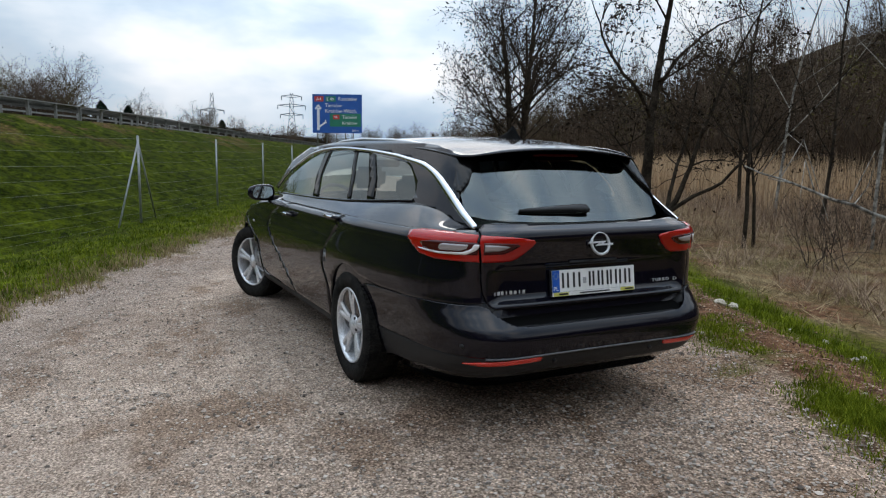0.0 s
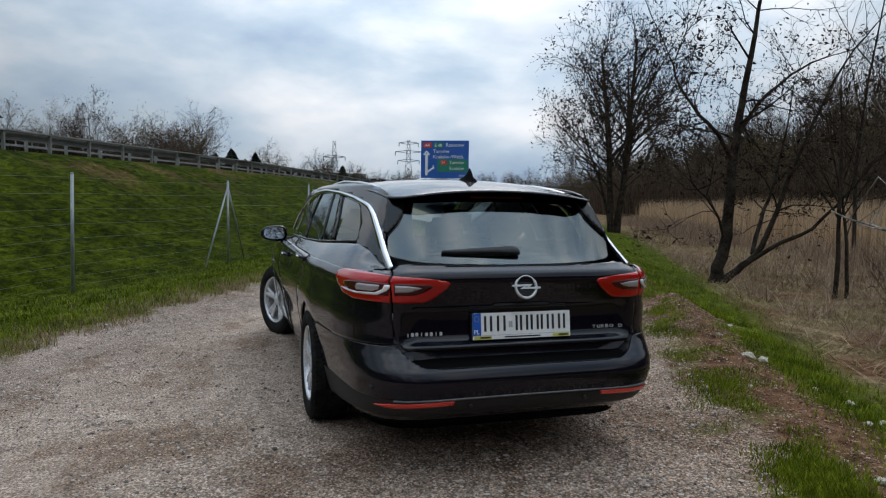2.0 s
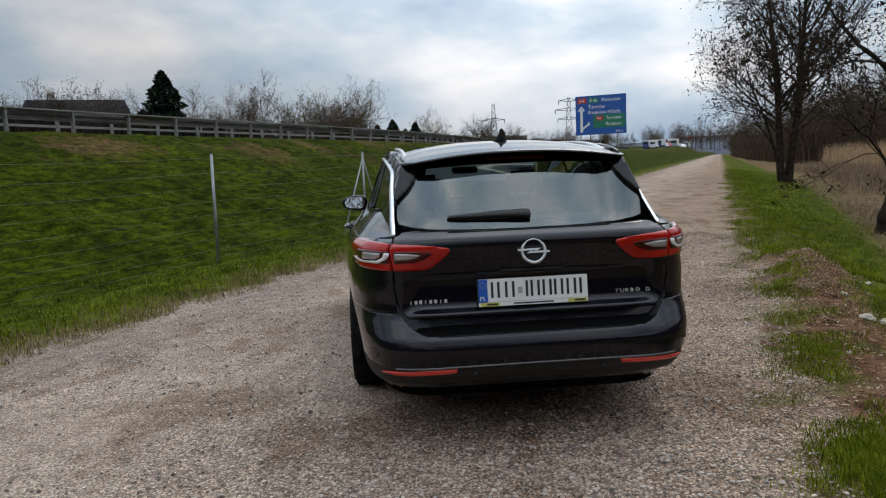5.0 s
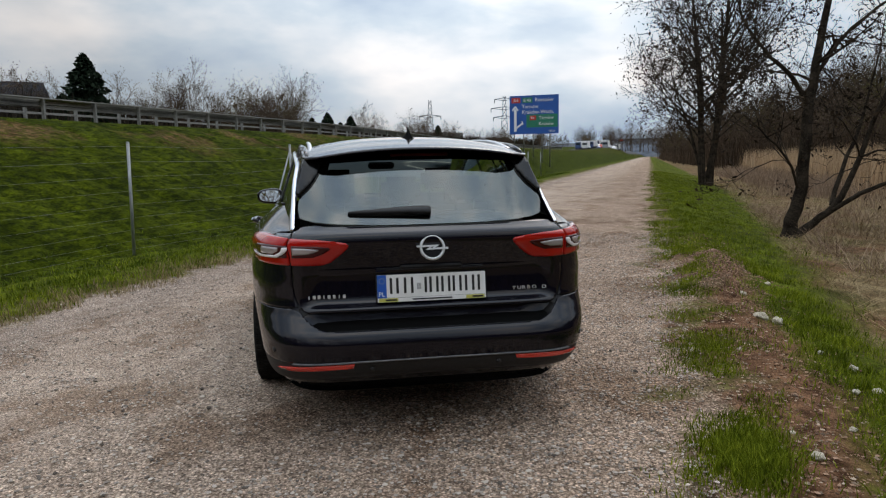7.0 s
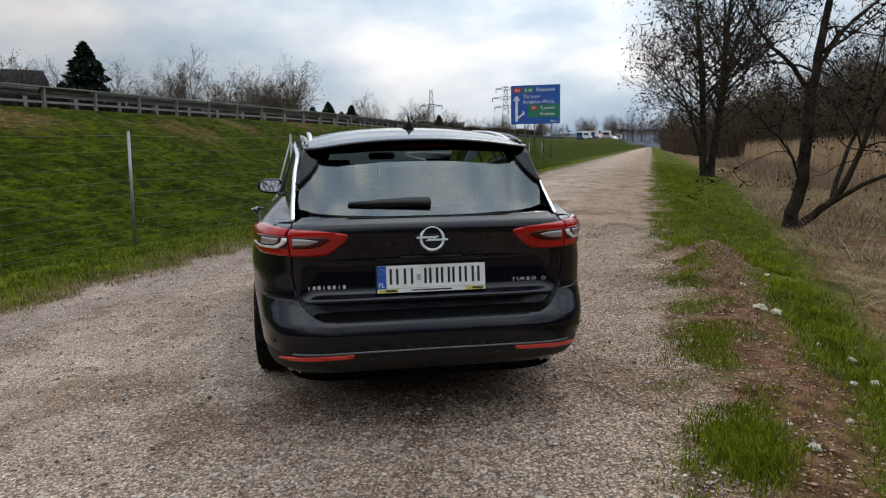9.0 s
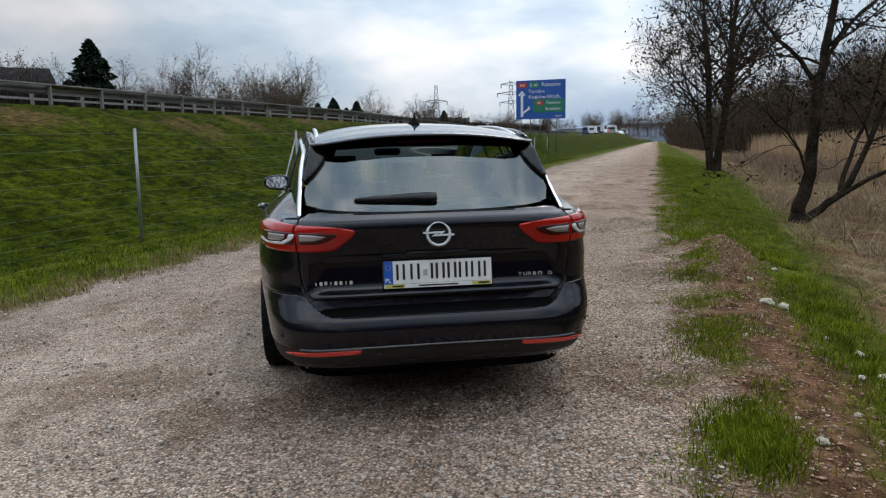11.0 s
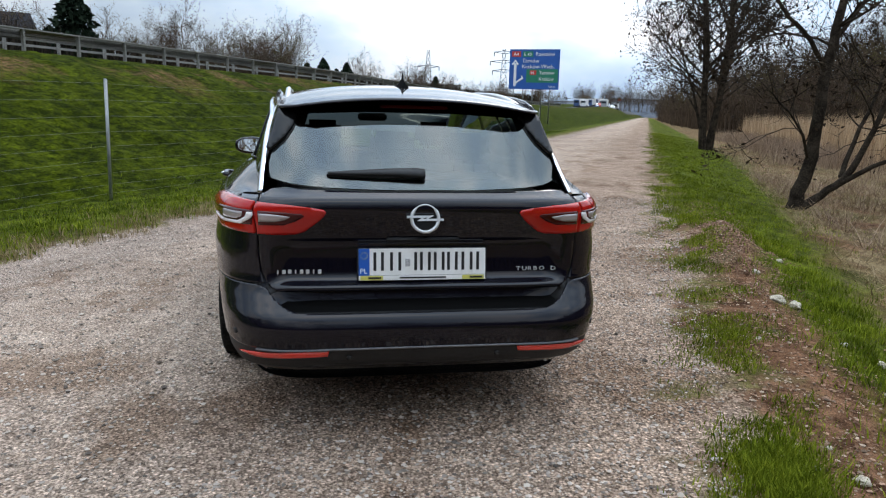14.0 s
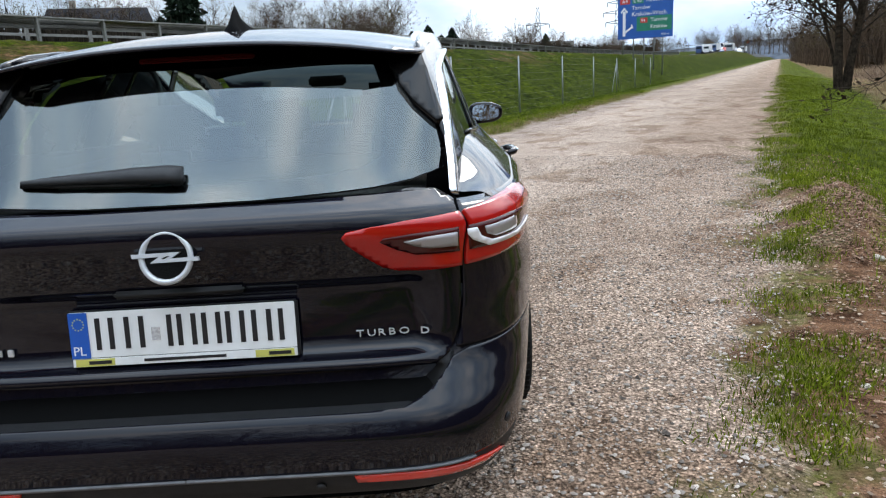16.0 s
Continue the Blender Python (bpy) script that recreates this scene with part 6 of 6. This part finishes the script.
# reeds
pl = []
for _ in range(30000):
    s = rng.uniform(9, 80)
    l = -10.2 - 2.4 * fbm(s, 0, 0.15, 3.0) - abs(rng.normal(0, 6.0))
    if l < wood_edge(s) + 0.5 or fbm(s, l, 0.12, 4.0) < table(s, [14, 26], [0.12, -0.25]):
        continue
    p = on_road(s, l)
    pl.append((p.x, p.y, ground_z(s, l) - 0.05))
stuff("reed_bed", stem_net(pl, 1.0, 2.4, 0.017, 0.10), REED, "tall dry straw-coloured reed bed", "reeds")
# dry stalks and flattened straw
pl = []
for _ in range(42000):
    s = -4 + 44 * rng.random() ** 1.3
    l = -2.9 - max(0, s - 5) * 0.05 - abs(rng.normal(0, 4.0))
    if fbm(s, l, 0.45, 7.0) < -0.12:
        continue
    p = on_road(s, l)
    pl.append((p.x, p.y, ground_z(s, l) - 0.02))
stuff("dry_stalks", stem_net(pl, 0.03, 0.16, 0.005, 1.5), STRAW, "withered pale stalks and straw in the field", "dry grass")
pl = []
for _ in range(14000):
    s = rng.uniform(5, 60)
    l = -7.9 - 1.6 * fbm(s, 0, 0.2, 5.0) + rng.normal(0, 0.9) - (abs(rng.normal(0, 4.0)) if s < 26 else 0)
    p = on_road(s, l)
    pl.append((p.x, p.y, ground_z(s, l) - 0.02))
stuff("dead_stems", stem_net(pl, 0.35, 1.0, 0.008, 0.35), MAUVE, "withered mauve-brown brush in front of the reeds", "dead stems")

pl = []
for _ in range(9000):
    s, l = rng.uniform(1, 18), -3.6 - abs(rng.normal(0, 2.6))
    if fbm(s, l, 0.5, 1.0) < -0.05:
        continue
    p = on_road(s, l)
    pl.append((p.x, p.y, ground_z(s, l) - 0.02))
stuff("dead_stalks", stem_net(pl, 0.12, 0.5, 0.0045, 0.8), MAUVE, "tangled withered grey-brown stalks in the field", "dry grass")

# ---- grass ----
def tufts(count, where, hmin, hmax, wide, clump=5, lean=0.35):
    pl = []
    while len(pl) < count:
        s, l = where()
        if s is None:
            continue
        p, z = on_road(s, l), ground_z(s, l) - 0.012
        for dx, dy in rng.normal(0, 0.035, (clump, 2)):
            pl.append((p.x + dx, p.y + dy, z))
    return stem_net(pl, hmin, hmax, wide, lean)


def right_verge():
    s = -4 + 60 * rng.random() ** 1.9
    if s > 6.6 + 0.6 * fbm(s, 0, 1.0):
        l = -1.06 - abs(rng.normal(0, 0.9)) * (1 + 0.02 * s) + 0.55 * fbm(s, 0.0, 0.5, 8.0)
        return (s, l) if fbm(s, l, 0.8, 4.0) + 0.5 * (-0.9 - l) > -0.1 else (None, None)
    if rng.random() < 0.8:
        l = -2.32 + rng.normal(0, 0.20)
        return (s, l) if fbm(s, l, 0.9, 2.0) > -0.30 else (None, None)
    return None, None


def track_edge():
    s = -3.5 + 11 * rng.random() ** 1.3
    l = -1.42 + rng.normal(0, 0.15)
    return (s, l) if fbm(s, l, 1.3, 2.0) > 0.0 else (None, None)


def left_verge():
    s = -5 + 40 * rng.random() ** 1.6
    return s, 4.25 + abs(rng.normal(0, 1.0)) + 0.45 * fbm(s, 0, 0.7, 1.0) + 0.25 * rng.random()


def bank():
    return -8 + 66 * rng.random() ** 1.25, 5.4 + 2.2 * rng.random() ** 1.4


stuff("verge_grass", tufts(95000, right_verge, 0.025, 0.085, 0.0032), GRASS, "fresh green grass tufts on the verge", "grass")
stuff("verge_grass", tufts(34000, track_edge, 0.012, 0.055, 0.0028, 6), GRASS, "short yellowish green grass patches along the bare verge", "grass")
stuff("verge_grass", tufts(46000, left_verge, 0.025, 0.09, 0.0042), GRASS, "fresh green grass along the track edge", "grass")
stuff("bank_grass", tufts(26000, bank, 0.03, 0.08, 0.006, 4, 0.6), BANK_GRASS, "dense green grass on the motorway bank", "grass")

def clump():
    return -0.03 + rng.normal(0, 0.17), -1.43 + rng.normal(0, 0.072)
stuff("grass_clump", tufts(8500, clump, 0.02, 0.075, 0.0024), GRASS, "thick green grass clump at the track edge", "grass")
def strawy():
    s = -5 + 36 * rng.random() ** 1.6
    return s, 4.22 + 0.3 * fbm(s, 0, 0.8, 2.0) + abs(rng.normal(0, 0.35))
stuff("dry_grass", tufts(11000, strawy, 0.03, 0.12, 0.004), STRAW, "withered straw among the edge grass", "dry grass")

# ---- stones ----
def stones(count, where, smin, smax, flat=0.6, lift=0.15):
    base = np.array([(0, 0, 1), (0.9, 0, 0.25), (0.28, 0.86, 0.2), (-0.73, 0.53, 0.3), (-0.73, -0.53, 0.2), (0.28, -0.86, 0.3), (0, 0, -1)], float)
    tri = [(0, 1, 2), (0, 2, 3), (0, 3, 4), (0, 4, 5), (0, 5, 1), (6, 2, 1), (6, 3, 2), (6, 4, 3), (6, 5, 4), (6, 1, 5)]
    rows = []
    while len(rows) < count:
        s, l = where()
        if s is not None:
            p = on_road(s, l)
            rows.append((p.x, p.y, ground_z(s, l)))
    P = np.array(rows)
    k = smin + (smax - smin) * rng.random(count) ** 3.5
    size = np.stack((k, k * rng.uniform(0.6, 1.0, count), k * flat * rng.uniform(0.6, 1.1, count)), 1)
    q = base[None] * (1 + rng.normal(0, 0.22, (count, 7, 1))) * size[:, None]
    a = rng.uniform(0, 6.3, count)[:, None]
    ca, sa = np.cos(a), np.sin(a)
    P[:, 2] += k * lift
    V = np.stack((q[..., 0] * ca - q[..., 1] * sa, q[..., 0] * sa + q[..., 1] * ca, q[..., 2]), 2) + P[:, None]
    net = Net()
    net.v, net.n = [V.reshape(-1, 3)], count * 7
    net.f = [(i + a0, i + b0, i + c0) for i in range(0, count * 7, 7) for a0, b0, c0 in tri]
    return net


def track():
    s = -3.6 + 13 * rng.random() ** 1.6
    l = rng.uniform(-1.3, 4.4)
    thick = 0.9 if l < 0.6 else 0.45
    return (s, l) if rng.random() < thick + 0.5 * fbm(s, l, 0.8, 6.0) else (None, None)


stuff("gravel", stones(85000, track, 0.004, 0.0145), PEBBLE, "loose grey gravel stones on the track", "gravel")
stuff("coarse_gravel", stones(5000, track, 0.007, 0.021), PEBBLE, "scattered larger stones on the gravel track", "gravel")
def crumbs():
    return -3.8 + 12 * rng.random() ** 1.4, -1.25 - abs(rng.normal(0, 0.42))
stuff("verge_stones", stones(11000, crumbs, 0.003, 0.015), VERGE_STONE, "small pale stones on the bare verge soil", "gravel")
def litter():
    if rng.random() < 0.45:
        return 5.2 + rng.normal(0, 0.9), -1.72 + rng.normal(0, 0.26)
    return rng.uniform(-3.5, 9), -1.75 + rng.normal(0, 0.26)
stuff("bark_chips", stones(22000, litter, 0.004, 0.017, 0.5, 0.3), CHIP, "brown bark chips and soil crumbs along the verge", "bark chips")

ROCK_MESH = []
for i in range(4):
    bm = bmesh.new()
    bmesh.ops.create_icosphere(bm, subdivisions=3, radius=1.0)
    for v in bm.verts:
        n1 = noise.fractal(v.co * 1.3 + Vector((i * 7, 0, 0)), 1.0, 2.0, 4)
        v.co *= 1 + 0.35 * n1
        v.co.z *= 0.62
    me = bpy.data.meshes.new("rock")
    bm.to_mesh(me), bm.free()
    me.materials.append(PALE_STONE)
    ROCK_MESH.append(me)
for i, (x, y, k) in enumerate(((2.93, 1.76, 0.070), (3.03, 1.70, 0.055), (2.84, 0.95, 0.028), (2.86, 0.66, 0.038), (2.66, 0.22, 0.045), (1.55, -0.71, 0.034), (1.62, -0.45, 0.02), (3.30, 2.60, 0.04), (4.10, 3.40, 0.045), (2.2, 0.9, 0.02), (1.45, -0.60, 0.02), (1.62, 0.95, 0.016), (2.45, 0.15, 0.03), (2.02, -0.35, 0.025))):
    ob = new("rock", ROCK_MESH[i % 4])
    ob.matrix_basis = Matrix.Translation((x, y, ground_at(x, y) + k * 0.25)) @ Matrix.Rotation(i * 1.7, 4, "Z") @ Matrix.Diagonal((k * 0.85, k * 0.68, k * 0.85, 1))
    tagged(ob, "pale rough stone lying in the verge", "stone", "stones in the verge")


# ---- beyond the motorway ----
def far_place(az, dist, z):
    a = radians(az)
    return -0.5 + dist * math.sin(a), -3.3 + dist * math.cos(a), z


def spruce(x, y, z, h, seed):
    rng = np.random.default_rng(seed)
    net, nd = Net(), []
    net.tube([np.array((0, 0, -0.3)), np.array((0, 0, h * 0.5)), np.array((0, 0, h))], [0.025 * h, 0.014 * h, 0.003 * h], 6)
    V, F, n = [], [], 0
    for i in range(int(h * 420)):
        t = 0.06 + 0.94 * rng.random() ** 1.25
        whorl = 0.86 + 0.10 * math.cos(t * h * 7.0) + 0.12 * math.cos(t * h * 2.3 + seed)
        r = ((1 - t) ** 0.62 * h * 0.43 * whorl + 0.05) * rng.random() ** 0.5
        a = rng.uniform(0, 6.3)
        c = np.array((math.cos(a) * r, math.sin(a) * r, h * t - 0.28 * r))
        p = rng.normal(0, 1, 3) + np.array((math.cos(a), math.sin(a), -0.5)) * 1.2
        p /= np.linalg.norm(p)
        q = np.cross(p, rng.normal(0, 1, 3)); q /= np.linalg.norm(q) + 1e-9
        k = 0.034 * h * rng.uniform(0.6, 1.3)
        V += [c - p * k, c + q * k * 0.45, c + p * k, c - q * k * 0.45]
        F.append((n, n + 1, n + 2, n + 3)); n += 4
    nd = Net(); nd.add(V, F)
    t = thing("spruce", "dark green spruce beyond the motorway", "conifer", "spruces beyond the motorway", m=Matrix.Translation((x, y, z)))
    piece("trunk", net.mesh("trunk", BARK), t)
    piece("crown", nd.mesh("crown", CONIFER_GREEN), t, "dark green needles")


spruce(-18.8, 58.4, 1.4, 8.6, 3)
for i, (az, dist, h) in enumerate(((-0.6, 118, 6.0), (0.6, 122, 7.0), (1.6, 118, 5.2), (2.4, 125, 6.6), (-18.0, 62, 4.5), (9.3, 240, 10), (10.2, 250, 8))):
    spruce(*far_place(az, dist, 1.2), h + 1, 40 + i)
for az, dist, k, i in ((-23, 66, 0.70, 0), (-21.6, 68, 0.85, 2), (-20.2, 70, 0.7, 4), (-14.4, 66, 0.60, 5), (-13.2, 68, 0.62, 2), (-12.2, 66, 0.5, 4), (-10.3, 70, 0.80, 0), (-9.2, 68, 0.86, 3), (-8.0, 70, 0.78, 2), (-6.8, 69, 0.82, 1), (-5.4, 72, 0.72, 5), (-4.2, 74, 0.80, 0), (-3.0, 74, 0.70, 2), (-2.0, 78, 0.62, 3), (-16.0, 64, 0.5, 1), (-24.6, 66, 0.7, 3), (-26.5, 66, 0.75, 1), (-29, 66, 0.7, 2)):
    wood_tree(*far_place(az, dist, 1.4), k * (0.75 if -11.5 < az < -1.5 else 0.85), i, az, "trees beyond the motorway", "bare tree with pale buds beyond the motorway")
for i in range(22):
    az = rr.uniform(-11.5, -2.0) if i % 3 else rr.uniform(-27, -17)
    wood_tree(*far_place(az, rr.uniform(68, 84), 1.4), rr.uniform(0.46, 0.66), i, az * 3, "trees beyond the motorway", "bare tree with pale buds beyond the motorway")
for i in range(48):
    az = rr.uniform(0.5, 18.5)
    dist = rr.uniform(170, 250)
    wood_tree(*far_place(az, dist, 1.2), rr.uniform(0.75, 1.15) * table(az, [2, 4, 9, 12, 18], [0.8, 1.0, 1.0, 0.62, 0.5]), i, az * 7, "trees beyond the motorway", "bare greenish brown tree far beyond the motorway")

for i in range(46):
    az = rr.uniform(16.5, 26.0)
    wood_tree(*far_place(az, rr.uniform(380, 480), 4.0), rr.uniform(0.7, 1.25), i, az * 7, "trees beyond the motorway", "bare grey-brown tree on the far skyline")

# hedge of low growth behind the far rail
pl = []
for _ in range(34000):
    s, l = -25 + 300 * rng.random() ** 1.7, rng.uniform(40, 52)
    p = on_road(s, l)
    pl.append((p.x, p.y, ground_z(s, l) - 0.3))
THICKET = leafy("thicket_stem", (0.012, 0.010, 0.008), (0.042, 0.034, 0.024))
stuff("hedge", stem_net(pl, 3.4, 6.0, 0.15, 0.12), THICKET, "low brown hedge growth beyond the motorway", "hedge")

SLATE = noisy("slate_roof", (0.022, 0.022, 0.026), (0.040, 0.041, 0.046), 2, 0.85, fine=20)
RENDERED = noisy("rendered_wall", (0.42, 0.38, 0.33), (0.55, 0.50, 0.44), 0.5, 0.9, fine=8)
DARK_GLASS = material("dark_window", (0.02, 0.025, 0.03), 0.1)
CONCRETE = noisy("grey_concrete", (0.32, 0.31, 0.30), (0.46, 0.45, 0.43), 0.2, 0.9, fine=3)


def house_far():
    x, y, z = far_place(-22.3, 80, 3.0)
    h = thing("house", "house with a dark slate gable roof beyond the motorway", "house", m=Matrix.Translation((x, y, z)) @ Matrix.Rotation(radians(20), 4, "Z"))
    part("wall", box(bmesh.new(), (9.5, 8, 3.4), (0, 0, 1.7)), RENDERED, h, "", False)
    bm = bmesh.new()
    P = [bm.verts.new(p) for p in ((-5.2, -4.6, 3.2), (5.2, -4.6, 3.2), (4.4, 0, 6.3), (-4.4, 0, 6.3), (-5.2, 4.6, 3.2), (5.2, 4.6, 3.2))]
    for f in ((0, 1, 2, 3), (3, 2, 5, 4), (0, 3, 4), (1, 5, 2), (0, 4, 5, 1)):
        bm.faces.new([P[i] for i in f])
    roof_part = part("roof", bm, SLATE, h, "dark slate roof", False)
    part("chimney", box(bmesh.new(), (0.6, 0.6, 1.4), (-2.2, 0.4, 6.3), bevel=0.03), RENDERED, roof_part, "", False)
    for dx in (-3, 0, 3):
        part("window", box(bmesh.new(), (1.3, 0.06, 1.3), (dx, -4.03, 1.9), bevel=0.01), DARK_GLASS, h, "", False)


house_far()


def flats(az, dist, wide, floors):
    x, y, z = far_place(az, dist, 3.0)
    b = thing("apartment_block", "grey concrete apartment block far beyond the trees", "apartment block", "distant apartment blocks", m=Matrix.Translation((x, y, z)) @ Matrix.Rotation(-radians(az), 4, "Z"))
    part("wall", box(bmesh.new(), (wide, 12, floors * 3), (0, 0, floors * 1.5)), CONCRETE, b, "", False)
    part("roof", box(bmesh.new(), (wide + 0.6, 12.6, 0.5), (0, 0, floors * 3 + 0.25)), SLATE, b, "", False)
    me = mesh_of("window", [(a, -6.05, c) for a in (-0.8, 0.8) for c in (-0.7, 0.7)], [(0, 2, 3, 1)], DARK_GLASS)
    for f in range(floors):
        k = int(wide / 4)
        for i in range(k):
            piece("window", me, b, m=Matrix.Translation((-wide / 2 + 2 + i * 4, 0, f * 3 + 1.6)))


flats(8.2, 640, 40, 7)
flats(10.0, 660, 30, 7)

PYLON = material("pylon_steel", (0.16, 0.17, 0.19), 0.7)


def pylon(az, dist, h, arms):
    x, y, z = far_place(az, dist, 2.0)
    t = thing("pylon", "grey lattice power pylon on the horizon", "pylon", "power pylons", m=Matrix.Translation((x, y, z)) @ Matrix.Rotation(-radians(az), 4, "Z"))
    r = min(0.30, 0.10 * dist / 250)
    bm = bmesh.new()
    legs = lambda f: 0.085 * h * (1 - f) ** 1.4 + 0.5
    for sx in (-1, 1):
        for sy in (-1, 1):
            tube(bm, [(sx * legs(f), sy * legs(f), f * h) for f in (0, 0.3, 0.6, 1.0)], r, 4)
    part("leg", bm, PYLON, t, "", False)
    bm = bmesh.new()
    k = 9
    for i in range(k):
        f0, f1 = i / k, (i + 1) / k
        for sy in (-1, 1):
            for s0 in (-1, 1):
                rod(bm, (s0 * legs(f0), sy * legs(f0), f0 * h), (-s0 * legs(f1), sy * legs(f1), f1 * h), r * 0.7, sides=3)
    part("lattice", bm, PYLON, t, "", False)
    for f, w in arms:
        bm = bmesh.new()
        for sx in (-1, 1):
            rod(bm, (0, 0, f * h + 0.6), (sx * w, 0, f * h), r * 1.2, sides=4)
            rod(bm, (0, 0, f * h - 0.6), (sx * w, 0, f * h), r, sides=4)
            rod(bm, (sx * w, 0, f * h), (sx * w, 0, f * h - 1.6), r * 1.5, sides=5)
        part("cross_arm", bm, PYLON, t, "", False)


pylon(8.7, 300, 23.5, ((0.72, 4.5),))
pylon(14.6, 300, 24.5, ((0.95, 4.0), (0.80, 5.5), (0.65, 4.5)))
pylon(19.6, 1500, 34, ((0.9, 7), (0.7, 9)))
pylon(22.8, 1900, 36, ((0.9, 7), (0.7, 9)))

# the blue-grey of distant haze is painted into the hill colour
HAZED_HILL = noisy("hazed_hill", (0.075, 0.088, 0.11), (0.12, 0.13, 0.145), 0.01, 1.0, fine=0.06)
bm = bmesh.new()
prev = None
for i in range(61):
    az = -35 + 75 * i / 60
    a = radians(az)
    top = 34 + 12 * noise.fractal(Vector((i * 0.13, 3.1, 0)), 1.0, 2.0, 4) * 2
    cur = [bm.verts.new((1500 * math.sin(a), 1500 * math.cos(a), -20)), bm.verts.new((1650 * math.sin(a), 1650 * math.cos(a), max(12, top))), bm.verts.new((2100 * math.sin(a), 2100 * math.cos(a), 0))]
    if prev:
        bm.faces.new((prev[0], cur[0], cur[1], prev[1])), bm.faces.new((prev[1], cur[1], cur[2], prev[2]))
    prev = cur
tagged(part("backdrop", bm, HAZED_HILL), "wooded hills on the horizon, haze put into their colour", "hills", kind="structure")

# ---- traffic standing far along the motorway ----
PAINTS = [material("vehicle_paint_white", (0.75, 0.75, 0.74), 0.35), material("vehicle_paint_grey", (0.30, 0.31, 0.33), 0.3), material("vehicle_paint_red", (0.35, 0.03, 0.02), 0.35), material("vehicle_paint_blue", (0.04, 0.08, 0.20), 0.3)]


def tyres(v, xs, y, r):
    for x in xs:
        for sy in (-1, 1):
            bm = bmesh.new()
            rod(bm, (x, sy * y - 0.12, r), (x, sy * y + 0.12, r), r, sides=14)
            part("wheel", bm, RUBBER, v, "", False)


def lorry(s, l, paint, cab):
    v = thing("lorry", "lorry with a box trailer on the motorway", "lorry", "traffic on the motorway", m=ROAD_TURN @ Matrix.Translation((s, l, ground_z(s, l))))
    part("trailer", box(bmesh.new(), (12.5, 2.5, 2.8), (2, 0, 2.55), bevel=0.05), paint, v, "box trailer", False)
    c = part("cab", box(bmesh.new(), (2.2, 2.45, 2.9), (-5.8, 0, 1.95), bevel=0.15), cab, v, "", False)
    part("windscreen", box(bmesh.new(), (0.06, 2.1, 0.9), (-6.92, 0, 2.5), bevel=0.02), DARK_GLASS, c, "", False)
    part("chassis", box(bmesh.new(), (14.2, 1.2, 0.4), (0.5, 0, 0.95)), UNDER, v, "", False)
    tyres(v, (-5.9, -3.2, 4.5, 5.8, 7.1), 1.1, 0.5)


def small_car(s, l, paint, van=False):
    v = thing("van" if van else "car", ("white delivery van" if van else "passenger car") + " on the motorway", "van" if van else "car", "traffic on the motorway", m=ROAD_TURN @ Matrix.Translation((s, l, ground_z(s, l))))
    L2, H = (2.7, 2.2) if van else (2.2, 1.45)
    bm = bmesh.new()
    prof = [(-L2, 0.35), (-L2, 0.85), (-L2 * 0.62, 1.0), (-L2 * 0.36, H), (L2 * 0.62, H), (L2 * 0.98, 1.0 if not van else H * 0.92), (L2, 0.35)]
    A = [bm.verts.new((x, -0.85 if z < 1.1 else -0.72, z)) for x, z in prof]
    B = [bm.verts.new((x, 0.85 if z < 1.1 else 0.72, z)) for x, z in prof]
    for i in range(len(prof)):
        j = (i + 1) % len(prof)
        bm.faces.new((A[i], A[j], B[j], B[i]))
    bm.faces.new(A), bm.faces.new(B[::-1])
    bmesh.ops.bevel(bm, geom=bm.edges[:], offset=0.06, segments=2, affect="EDGES")
    part("body", bm, paint, v)
    for sy in (-1, 1):
        part("side_window", box(bmesh.new(), (L2 * 0.8, 0.03, 0.34), (0.1, sy * 0.80, H - 0.30), Matrix.Rotation(-sy * 0.3, 4, "X"), 0.01), DARK_GLASS, v, "", False)
    tyres(v, (-L2 * 0.62, L2 * 0.62), 0.78, 0.31)


rt = random.Random(9)
for i in range(32):
    s, l = 335 + i * 4.6 + rt.uniform(-2, 2), (18.5, 22.0, 28.5, 32.0)[i % 4]
    if rt.random() < 0.4:
        lorry(s, l, PAINTS[0], PAINTS[rt.randrange(4)])
    else:
        small_car(s, l, PAINTS[(0, 1, 3, 0, 2, 0)[rt.randrange(6)]], van=rt.random() < 0.4)

# lane signal gantry
SIGNAL_RED = material("signal_red", (0.6, 0.02, 0.02), 0.5)
b = SIGNAL_RED.node_tree.nodes["Principled BSDF"]
b.inputs["Emission Color"].default_value, b.inputs["Emission Strength"].default_value = (1, 0.05, 0.06, 1), 1.2
g = thing("signal_gantry", "blue motorway gantry with a red lane signal", "gantry", m=ROAD_TURN @ Matrix.Translation((520, 0, ground_z(520, 20))))
part("beam", box(bmesh.new(), (0.6, 26, 0.9), (0, 27, 7.0), bevel=0.05), PAINTS[3], g, "blue beam", False)
for l in (15.2, 39):
    part("post", box(bmesh.new(), (0.5, 0.5, 7.0), (0, l, 3.5), bevel=0.05), GALVANISED, g, "", False)
sb = part("signal_box", box(bmesh.new(), (0.4, 3.6, 2.2), (-0.7, 19, 6.8), bevel=0.08), GLOSS_BLACK, g, "dark signal box", False)
part("signal_light", box(bmesh.new(), (0.06, 1.2, 1.2), (-0.93, 19, 6.8), bevel=0.02), SIGNAL_RED, sb, "red signal light", False)
